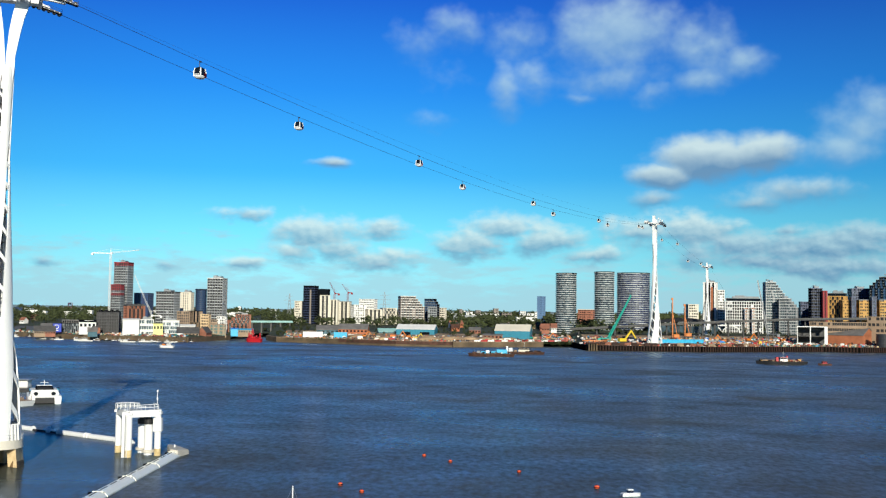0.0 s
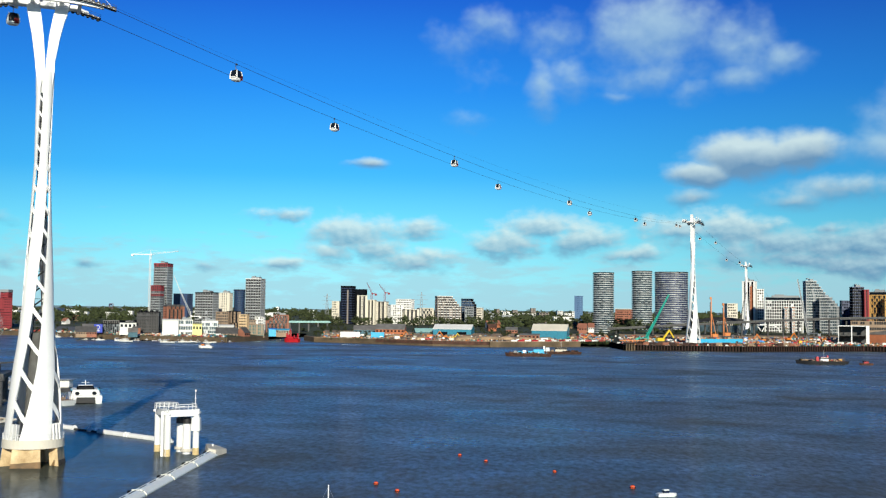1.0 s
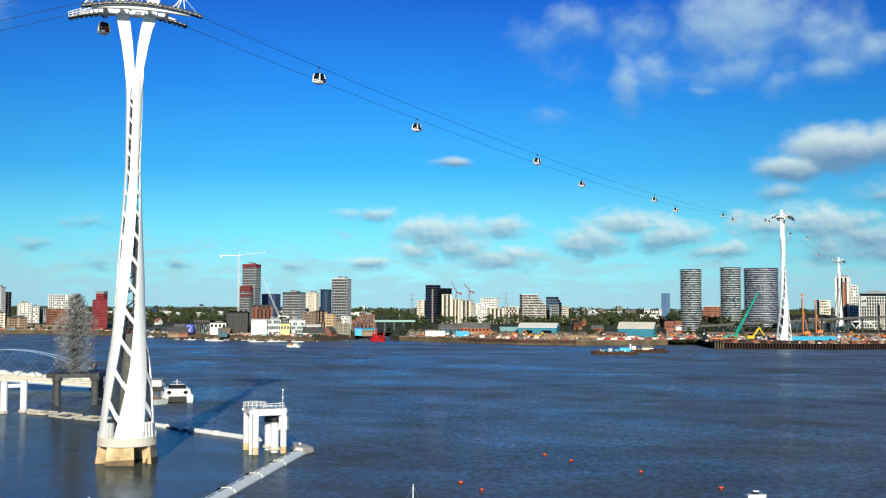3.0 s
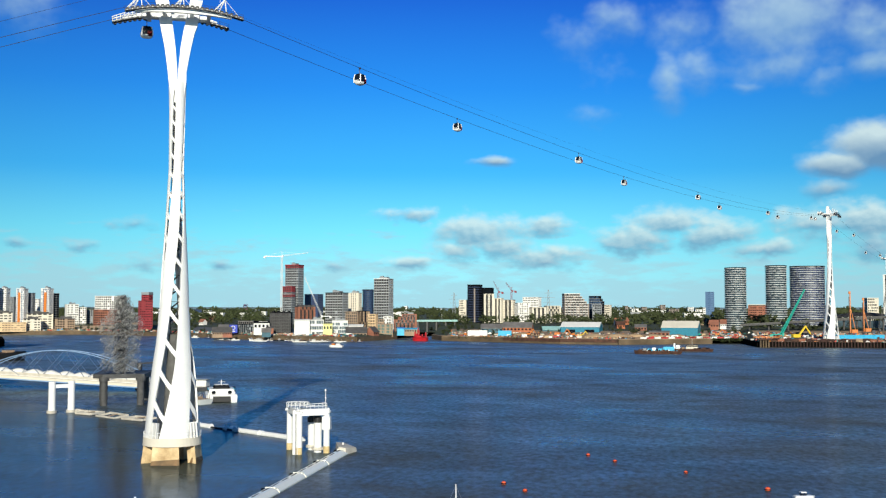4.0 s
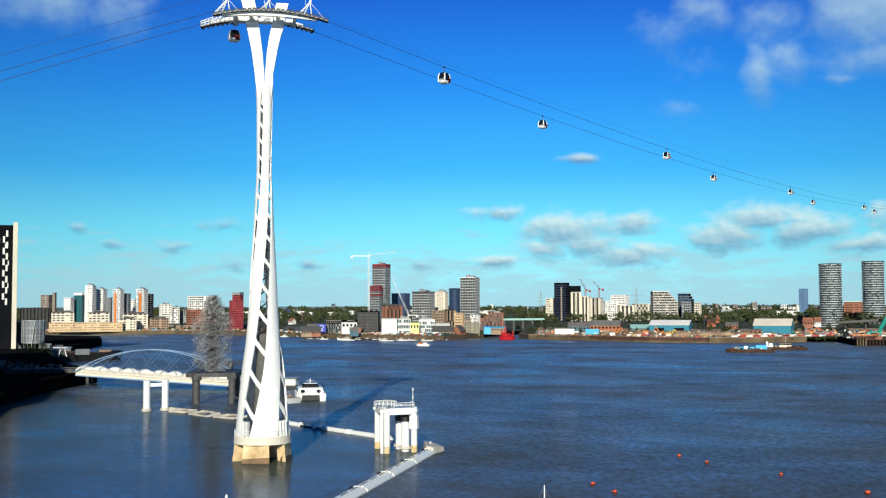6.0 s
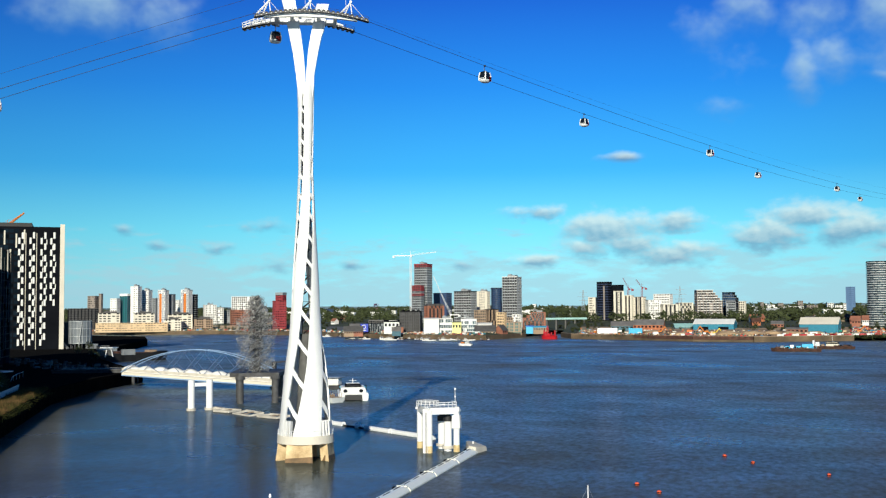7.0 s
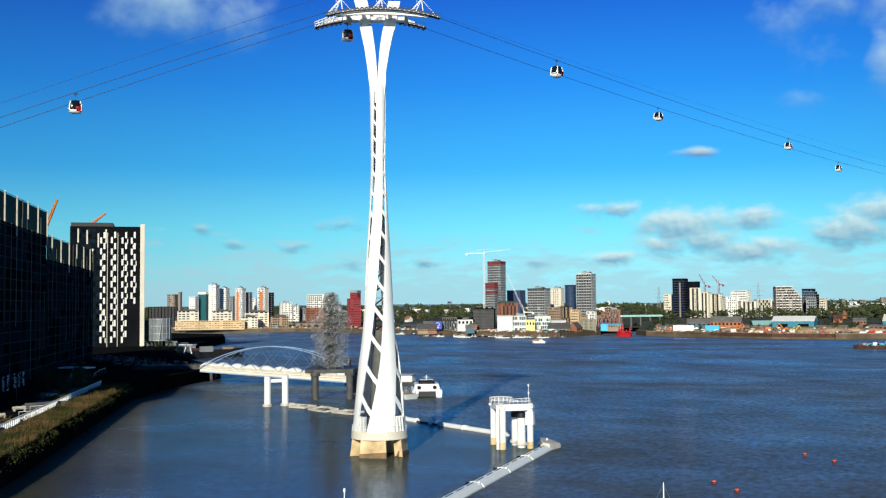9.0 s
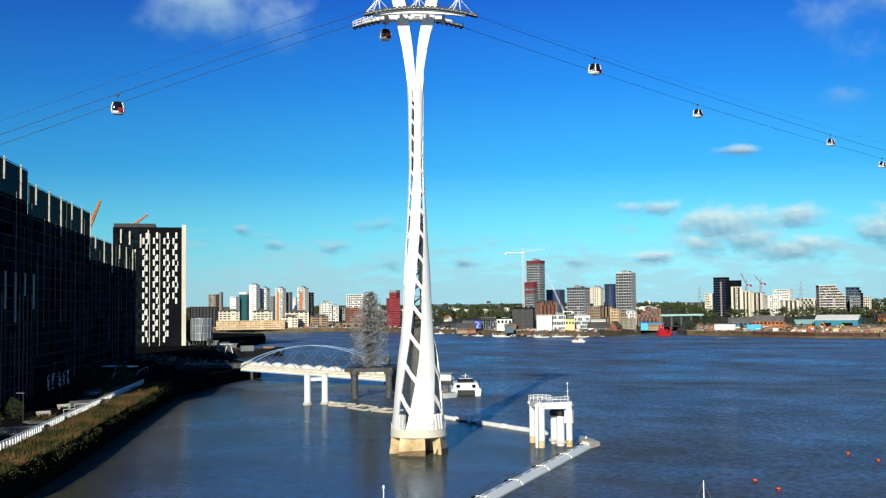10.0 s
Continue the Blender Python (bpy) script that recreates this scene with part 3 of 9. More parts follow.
    if plant:
        bm = B()
        z = h + top + (3.0 if pent else 0)
        box(bm, (w * cut * plant, d * 0.6, 1.7), Matrix.Translation((w * 0.05 + shift, 0, z)))
        box(bm, (w * plant * 0.35, d * 0.3, 1.0), Matrix.Translation((-w * 0.1 + shift, 0, z + 1.7)))
        for k in range(5):
            rod(bm, (shift + rng.uniform(-.4, .4) * w * cut, rng.uniform(-.3, .3) * d, z), (shift + rng.uniform(-.4, .4) * w * cut, rng.uniform(-.3, .3) * d, z + rng.uniform(1.5, 3.2)), 0.12, seg=5)
        part("plant_room", bm, roof, rim)
    if gables:
        g = w / gables
        bm = B()
        for k in range(gables):
            gx = -w / 2 + g * (k + 0.5)
            a = [bm.verts.new((gx + sx * g / 2, -d / 2 - 0.3, h + top * 0.4 + sz)) for sx, sz in ((-1, 0), (1, 0), (0, g * 0.42))]
            b = [bm.verts.new((v.co.x, d / 2 + 0.3, v.co.z)) for v in a]
            bm.faces.new(a), bm.faces.new(b[::-1])
            for q in range(3):
                bm.faces.new((a[q], a[(q + 1) % 3], b[(q + 1) % 3], b[q]))
        bmesh.ops.recalc_face_normals(bm, faces=bm.faces[:])
        part("gable_roof", bm, cap or band, rim)
    if scaffold:
        for k in range(13):
            px = -w / 2 + w * k / 12
            part("scaffold_pole", bar(B(), (px, -d / 2 - 1.3, 0), (px, -d / 2 - 1.3, h + rng.uniform(0.5, 4)), 0.16, 0.16), "slate", t)
        for k in range(1, n + 1):
            part("scaffold_lift", bar(B(), (-w / 2, -d / 2 - 1.3, k * fh), (w / 2, -d / 2 - 1.3, k * fh), 0.2, 0.3), "slate", t)
    if stripe:
        smat, sx, swid = stripe
        part("colour_stripe", box(B(), (swid, 0.3, h * 0.86), Matrix.Translation((sx, -d / 2 - 0.1, h * 0.05))), smat, t)
    return t


def round_flats(label, x, y, rx, ry, z1, turn, band="grey", glass="glass", floor_h=2.15, z0=None, win=0.66, group="", dark_from=0.0):
    """A round or oval tower with a balcony ring at every floor."""
    z0 = (far_ground_z(x, y) if z0 is None else z0) - 1.5
    h = z1 - z0
    n = round(h / floor_h)
    fh = h / n
    t = thing("apartment_tower", label, "building", pose(x, y, z0, 0, 0, turn), group)
    part("glazed_core", lofted([[Vector((p.x, p.y, z)) for p in cabin_ring(0, rx - 0.9, ry - 0.9, 36, 2.0)] for z in (0, h)]), glass, t)
    slab = mesh_of(lofted([[Vector((p.x, p.y, z)) for p in cabin_ring(0, rx, ry, 40, 2.0)] for z in (0, fh * 0.14)]), band, "floor_slab")
    rng = random.Random(int(x))
    fronts = []
    for w in (0.34, 0.5, 0.7):
        bm = B()
        ring = []
        for q in range(5):
            a = w * (q / 4 - 0.5)
            ring.append([bm.verts.new((math.cos(a) * r, math.sin(a) * r, z)) for r, z in ((1.012, fh * 0.1), (1.012, fh * (1.04 - win)), (0.985, fh * (1.04 - win)), (0.985, fh * 0.1))])
        for p, q in zip(ring, ring[1:]):
            for e in range(4):
                bm.faces.new((p[e], q[e], q[(e + 1) % 4], p[(e + 1) % 4]))
        bm.faces.new(ring[0]), bm.faces.new(ring[-1][::-1])
        bmesh.ops.recalc_face_normals(bm, faces=bm.faces[:])
        fronts.append((w, mesh_of(bm, band, "balcony_front")))
    oval = Matrix.Diagonal((rx, ry, 1, 1))
    for i in range(n + 1):
        piece("floor_slab", slab, t, Matrix.Translation((0, 0, i * fh)))
        a = rng.uniform(0, 0.4)
        while a < 5.95:
            w, front = rng.choice(fronts)
            piece("balcony_front", front, t, Matrix.Translation((0, 0, i * fh)) @ oval @ Matrix.Rotation(a + w / 2, 4, "Z"))
            a += w + rng.choice((0.06, 0.18, 0.34))
    k = 30
    fin = mesh_of(box(B(), (0.3, 0.3, h)), "charcoal", "fin")
    for i in range(k):
        a = 2 * math.pi * i / k
        m = Matrix.Translation((math.cos(a) * (rx - 0.95), math.sin(a) * (ry - 0.95), 0)) @ Matrix.Rotation(a + math.pi / 2, 4, "Z")
        piece("fin", fin, t, m)
    part("roof_rim", lofted([[Vector((p.x, p.y, z)) for p in cabin_ring(0, rx * 0.97, ry * 0.97, 36, 2.0)] for z in (h + 0.5, h + 1.6)]), "charcoal", t)
    return t


def shed(label, x, y, w, d, h, turn, wall="brick", roof="tin", rise=0.18, z0=None, name="shed", doors=0, ribs=0, category="shed", windows=0):
    """A long building with a pitched roof, eaves and doors."""
    z0 = far_ground_z(x, y) if z0 is None else z0
    if len(label.split()) < 4:
        label += " on the far bank"
    t = thing(name, label, category, pose(x, y, z0 - 1.2, 0, 0, turn))
    h += 1.2
    body = part("wall", box(B(), (w, d, h)), wall, t)
    bm = B()
    r = d * rise + 0.4
    prof = [(-d / 2 - 0.5, h - 0.1), (0, h + r), (d / 2 + 0.5, h - 0.1), (d / 2 + 0.5, h - 0.4), (0, h + r - 0.35), (-d / 2 - 0.5, h - 0.4)]
    a = [bm.verts.new((-w / 2 - 0.4, py, pz)) for py, pz in prof]
    b = [bm.verts.new((w / 2 + 0.4, py, pz)) for py, pz in prof]
    for i in range(6):
        bm.faces.new((a[i], a[(i + 1) % 6], b[(i + 1) % 6], b[i]))
    bm.faces.new(a[::-1]), bm.faces.new(b)
    bmesh.ops.recalc_face_normals(bm, faces=bm.faces[:])
    top = part("roof", bm, roof, t)
    bm = B()
    for s in (-1, 1):
        v = [bm.verts.new(p) for p in ((s * w / 2, -d / 2, h - 0.3), (s * w / 2, d / 2, h - 0.3), (s * w / 2, 0, h + r - 0.4))]
        v2 = [bm.verts.new((q.co.x - s * 0.2, q.co.y, q.co.z)) for q in v]
        bm.faces.new(v), bm.faces.new(v2[::-1])
        for i in range(3):
            bm.faces.new((v[i], v[(i + 1) % 3], v2[(i + 1) % 3], v2[i]))
    bmesh.ops.recalc_face_normals(bm, faces=bm.faces[:])
    part("gable", bm, wall, top)
    if ribs:
        rib = mesh_of(box(B(), (0.18, 0.16, h)), wall, "rib")
        for i in range(ribs):
            piece("rib", rib, body, Matrix.Translation((-w / 2 + w * (i + 0.5) / ribs, -d / 2 - 0.04, 0)))
    if doors:
        dm = mesh_of(box(B(), (w / doors * 0.5, 0.2, h * 0.62)), "charcoal", "door")
        for i in range(doors):
            piece("door", dm, body, Matrix.Translation((-w / 2 + w * (i + 0.5) / doors, -d / 2 - 0.08, 0)))
    if windows:
        wm = mesh_of(box(B(), (w / windows * 0.55, 0.16, h * 0.22)), "glass", "window")
        for i in range(windows):
            piece("window", wm, body, Matrix.Translation((-w / 2 + w * (i + 0.5) / windows, -d / 2 - 0.06, h * 0.62)))
    return t


def leafy(rng, w, h, n, leaf):
    """A crown of small tilted leaf clumps with gaps and an uneven outline."""
    verts, faces = [], []
    lobes = [(rng.uniform(-.3, .3) * w, rng.uniform(-.3, .3) * w, rng.uniform(.3, .75) * h, rng.uniform(.28, .45)) for _ in range(7)]
    for _ in range(n):
        lx, ly, lz, lr = rng.choice(lobes)
        u = Vector((rng.gauss(0, 1), rng.gauss(0, 1), rng.gauss(0, 1))).normalized() * rng.uniform(0.55, 1.05)
        p = Vector((lx + u.x * lr * w, ly + u.y * lr * w, lz + u.z * lr * h))
        a = Vector((rng.gauss(0, 1), rng.gauss(0, 1), rng.gauss(0, .6))).normalized() * leaf * rng.uniform(.6, 1.3)
        b = Vector((rng.gauss(0, 1), rng.gauss(0, 1), rng.gauss(0, .6))).normalized() * leaf * rng.uniform(.6, 1.3)
        c = a.cross(b).normalized() * leaf * 0.5
        k = len(verts)
        verts += [p - a, p + b, p + a, p - b, p + c]
        faces += [(k, k + 1, k + 4), (k + 1, k + 2, k + 4), (k + 2, k + 3, k + 4), (k + 3, k, k + 4)]
    return verts, faces


def crown_mesh(rng, w, h, n, leaf):
    me = bpy.data.meshes.new("crown")
    me.from_pydata(*(lambda v, f: (v, [], f))(*leafy(rng, w, h, n, leaf)))
    me.materials.append(M["leaf"])
    return me


def tree_kind(seed, w=7.0, h=7.0, n=260, leaf=0.55):
    rng = random.Random(seed)
    t = thing("tree", "leafy dark green tree on the far bank", "tree", group="trees on the far bank")
    bm = B()
    rod(bm, (0, 0, -0.8), (0.1, 0, h * 0.45), 0.26, 0.17, 7)
    for _ in range(5):
        a = rng.uniform(0, 6.28)
        rod(bm, (0.1, 0, h * rng.uniform(.3, .45)), (math.cos(a) * w * .3, math.sin(a) * w * .3, h * rng.uniform(.55, .85)), 0.12, 0.04, 5)
    part("trunk", bm, "bark", t)
    c = new("crown", crown_mesh(rng, w, h, n, leaf))
    c.parent = t
    c.location = (0, 0, h * 0.12)
    return t


def container(label, x, y, z, turn, mat, size=(6.1, 2.5, 2.6), name="shipping_container", category="container"):
    t = thing(name, label, category, pose(x, y, z, 0, 0, turn))
    w, d, h = size
    bm = B()
    box(bm, (w, d, h), bevel=0.05)
    part("body", bm, mat, t)
    bm = B()
    n = 12
    for s in (-1, 1):
        for i in range(n):
            box(bm, (w / n * 0.45, 0.08, h * 0.84), Matrix.Translation((-w / 2 + w * (i + .5) / n, s * (d / 2 + 0.03), h * 0.08)))
    part("corrugation", bm, mat, t, kind="stuff")
    return t


# ---------------------------------------------------------------- water and land
bm = B()
strip(bm, [[(x, y, 0) for x in (-4800, -1500, -500, 0, 500, 1500, 4800)] for y in (-4000, -1000, 0, 300, 700, 1200, 2000, 4800)])
bmesh.ops.reverse_faces(bm, faces=bm.faces[:])
for f in bm.faces:
    if f.normal.z < 0:
        f.normal_flip()
tagged(part("water", bm, "water"), "broad brown tidal river with wind ripples", "river", kind="structure")

FAR_EDGE = [(-2600, 1500), (-1000, 1210), (-785, 1165), (-690, 1150), (-600, 1185), (-530, 1160), (-450, 1112), (-340, 1015), (-262, 978), (-224, 962),
            (-206, 1060), (-204, 1190), (-172, 1190), (-170, 1065), (-152, 1012), (-91, 972), (-39, 932), (9, 918), (88, 955), (115.6, 962),
            (116, 874), (206, 869), (318, 916), (345, 905), (430, 935), (900, 1100), (2600, 1600)]


def far_land():
    steps = [(0, 4.2), (12, 4.6), (60, 7.2), (130, 10.5), (210, 13.5), (420, 15), (1200, 17), (3300, 20)]
    bm = B()
    strip(bm, [[(x * (1 + d / 1600), y + d, z) for d, z in steps] for x, y in FAR_EDGE])
    for f in bm.faces:
        f.normal_update()
        if f.normal.z < 0:
            f.normal_flip()
    land = tagged(part("ground", bm, "scrub"), "low far river bank with scrub and bare yards", "ground", kind="structure")
    return land


def far_height(d):
    return float(np.interp(d, [0, 12, 60, 130, 210, 420, 1200, 3300], [4.2, 4.6, 7.2, 10.5, 13.5, 15, 17, 20]))


def far_ground_z(x, y):
    """Height of the far bank's ground under a place."""
    xs, ys = [p[0] for p in FAR_EDGE], [p[1] for p in FAR_EDGE]
    d = y - float(np.interp(x, xs, ys))
    d = y - float(np.interp(x / (1 + max(0, d) / 1600), xs, ys))
    return far_height(max(0, d))


def wall_along(name, pts, z0, z1, thick, mat, label):
    bm = B()
    for (x0, y0), (x1, y1) in zip(pts, pts[1:]):
        a, b = Vector((x0, y0, 0)), Vector((x1, y1, 0))
        n = (b - a).normalized().cross(Vector((0, 0, 1))) * thick
        vs = [bm.verts.new(p) for p in (a + n, b + n, b - n * 0.2, a - n * 0.2)]
        lo = [bm.verts.new(v.co + Vector((0, 0, z0))) for v in vs]
        hi = [bm.verts.new(v.co + Vector((0, 0, z1))) for v in vs]
        for v in vs:
            bm.verts.remove(v)
        bm.faces.new(hi), bm.faces.new(lo[::-1])
        for i in range(4):
            bm.faces.new((lo[i], lo[(i + 1) % 4], hi[(i + 1) % 4], hi[i]))
    bmesh.ops.recalc_face_normals(bm, faces=bm.faces[:])
    return tagged(part(name, bm, mat), label, "river wall", kind="structure")


far_land()
wall_along("quay_wall_west", FAR_EDGE[:11], -2, 4.3, 1.2, "mud", "low brown foreshore and river wall of the far bank")
wall_along("quay_wall_middle", FAR_EDGE[13:19], -2, 4.3, 1.2, "mud", "brown stained sheet piled river wall")
# black face behind the ribs paints the shade of their recesses
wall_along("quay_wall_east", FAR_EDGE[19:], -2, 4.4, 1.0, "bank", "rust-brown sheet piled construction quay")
wall_along("quay_sheet_middle", FAR_EDGE[15:18], 1.7, 4.5, 1.35, "rust", "rust-red sheet facing of the river wall")
wall_along("quay_coping_middle", FAR_EDGE[13:19], 4.3, 4.75, 1.3, "tan", "weathered timber coping of the river wall")
# ---------------------------------------------------------------- the ropeway
TOWER = Vector((-79.8, 195.4, 0))
TW_Z = [4.7, 11, 17.6, 22, 28.6, 35.3, 44, 55, 66.6, 70, 74]
TW_R = [5.15, 4.55, 3.9, 3.3, 2.8, 2.45, 1.95, 1.42, 1.5, 1.62, 1.72]
TW_TURN = ([4.7, 11, 17.6, 26.5, 35, 44, 55, 66, 74], [3, 15, 29, 44, 58, 80, 100, 114, 118])
TW_WIDE = ([4.7, 11, 17.6, 35, 44, 55, 63, 68.9, 69.8], [31, 27, 26, 29.5, 30, 30.5, 32, 36, 45.2])


def tower_point(z, angle, inset=0.0):
    """On the tower's skin; the angle counts from the side that faces the near bank, positive to the right."""
    a = radians(angle)
    r = float(np.interp(z, TW_Z, TW_R)) - inset
    return Vector((math.sin(a) * r, -math.cos(a) * r, z))


def sweep_box(bm, stations):
    """A box section through stations of (x, y, z, width, depth)."""
    rings = []
    for x, y, z, w, d in stations:
        rings.append([bm.verts.new((x + sx * w / 2, y + sy * d / 2, z)) for sx, sy in ((-1, -1), (1, -1), (1, 1), (-1, 1))])
    for a, b in zip(rings, rings[1:]):
        for i in range(4):
            bm.faces.new((a[i], a[(i + 1) % 4], b[(i + 1) % 4], b[i]))
    bm.faces.new(rings[0][::-1]), bm.faces.new(rings[-1])
    return bm


def sheave_train(parent, x0, x1, peak, y, z, curve, over, basket):
    """A long arched train of rope wheels; the white girder lies below or above the wheels."""
    def zz(x):
        return z - curve * (x - peak) ** 2
    n = 24
    xs = [x0 + (x1 - x0) * i / n for i in range(n + 1)]
    s = -1 if over else 1
    bm = B()
    for off in (-0.38, 0.38):
        for a, b in zip(xs, xs[1:]):
            bar(bm, (a, y + off, zz(a)), (b, y + off, zz(b)), 0.1, 0.42)
    for x in xs[::2]:
        bar(bm, (x, y - 0.42, zz(x)), (x, y + 0.42, zz(x)), 0.16, 0.22)
    rack = part("sheave_frame", bm, "dark_steel", parent)
    wheel = B()
    rod(wheel, (0, -0.11, 0), (0, 0.11, 0), 0.38, seg=14)
    rod(wheel, (0, -0.16, 0), (0, 0.16, 0), 0.1, seg=8)
    wheel = mesh_of(wheel, "black", "sheave")
    hub = mesh_of(rod(B(), (0, -0.45, 0), (0, -0.4, 0), 0.13, seg=8), "pale", "hub")
    count = 24
    for i in range(count):
        x = x0 + (x1 - x0) * (i + 0.5) / count
        piece("sheave", wheel, rack, Matrix.Translation((x, y, zz(x) - s * 0.22)))
        piece("hub", hub, rack, Matrix.Translation((x, y, zz(x))))
    # slender grating walk with a fine rail beside the wheels
    bm = B()
    rings = [[bm.verts.new((a, y - 0.95 + sy * 0.35, zz(a) - 0.25 + sz * 0.03)) for sy, sz in ((-1, -1), (1, -1), (1, 1), (-1, 1))] for a in xs[::2]]
    for ra, rb in zip(rings, rings[1:]):
        for i in range(4):
            bm.faces.new((ra[i], ra[(i + 1) % 4], rb[(i + 1) % 4], rb[i]))
    bm.faces.new(rings[0][::-1]), bm.faces.new(rings[-1])
    bmesh.ops.recalc_face_normals(bm, faces=bm.faces[:])
    deck = part("walkway", bm, "dark_steel", parent)
    bm = B()
    for h in (0.25, 0.6):
        for a, b in zip(xs[::2], xs[2::2]):
            rod(bm, (a, y - 1.3, zz(a) + h), (b, y - 1.3, zz(b) + h), 0.025, seg=5)
    for a in xs[::2]:
        rod(bm, (a, y - 1.3, zz(a) - 0.25), (a, y - 1.3, zz(a) + 0.6), 0.03, seg=5)
    part("handrail", bm, "dark_steel", deck, kind="stuff")
    # white girder, deepest over the tower
    bm = B()
    rings = []
    m = 10
    for i in range(m + 1):
        x = x0 + (x1 - x0) * (0.08 + 0.82 * i / m)
        hh = 0.10 + 0.27 * math.sin(math.pi * (i + 0.6) / (m + 1.2))
        zc = zz(x) + s * (0.28 + hh)
        rings.append([bm.verts.new((x, y + sy * 0.4, zc + sz * hh)) for sy, sz in ((-1, -1), (1, -1), (1, 1), (-1, 1))])
    for ra, rb in zip(rings, rings[1:]):
        for i in range(4):
            bm.faces.new((ra[i], ra[(i + 1) % 4], rb[(i + 1) % 4], rb[i]))
    bm.faces.new(rings[0]), bm.faces.new(rings[-1][::-1])
    bmesh.ops.recalc_face_normals(bm, faces=bm.faces[:])
    part("girder", bm, "white", parent)
    if basket:
        bm = B()
        for yy in (y - 0.7, y + 0.7):
            last = None
            for i in range(7):
                x = x0 + 4.4 * i / 6
                foot, head = Vector((x, yy, zz(x) + 0.05)), Vector((x, yy, zz(x) + 0.95 + 0.09 * i))
                rod(bm, foot, head, 0.07, seg=5)
                if last:
                    rod(bm, last[0], foot, 0.07, seg=5), rod(bm, last[1], head, 0.08, seg=5), rod(bm, last[0].lerp(last[1], .5), foot.lerp(head, .5), 0.06, seg=5)
                last = (foot, head)
        for i in range(0, 7, 2):
            x = x0 + 4.4 * i / 6
            rod(bm, (x, y - 0.7, zz(x) + 0.95), (x, y + 0.7, zz(x) + 0.95), 0.06, seg=5)
        part("end_basket", bm, "white", parent)


def gantry(parent, x, y, z, lean):
    """A leaning lifting frame: two laced rails up to a pulley, and a steep back leg."""
    head = Vector((x + lean, y, z + 3.0))
    bm = B()
    feet = [Vector((x, y - 0.5, z)), Vector((x, y + 0.5, z))]
    tops = [head + Vector((0, -0.22, 0)), head + Vector((0, 0.22, 0))]
    for a, b in zip(feet, tops):
        rod(bm, a, b, 0.09, seg=6)
        rod(bm, a + Vector((1.3, 0, 0)), b, 0.075, seg=6)
    for i in range(6):
        k = i / 6
        rod(bm, feet[0].lerp(tops[0], k), feet[1].lerp(tops[1], k + 0.16), 0.045, seg=4)
        rod(bm, feet[0].lerp(tops[0], k), (feet[0] + Vector((1.3, 0, 0))).lerp(tops[0], min(1, k + 0.1)), 0.045, seg=4)
    part("lifting_gantry", bm, "white", parent)
    part("back_leg", rod(B(), head, (head.x + 0.35, y, z + 0.1), 0.1, seg=6), "white", parent)
    part("stay", rod(B(), head, (head.x + 2.6, y, z), 0.045, seg=5), "white", parent)
    part("pulley", rod(B(), head + Vector((0.05, -0.3, 0.1)), head + Vector((0.05, 0.3, 0.1)), 0.25, seg=14), "white", parent)
    part("mast", rod(B(), head + Vector((-0.9, 0, -0.6)), head + Vector((-0.9, 0, 0.8)), 0.04, seg=5), "white", parent)


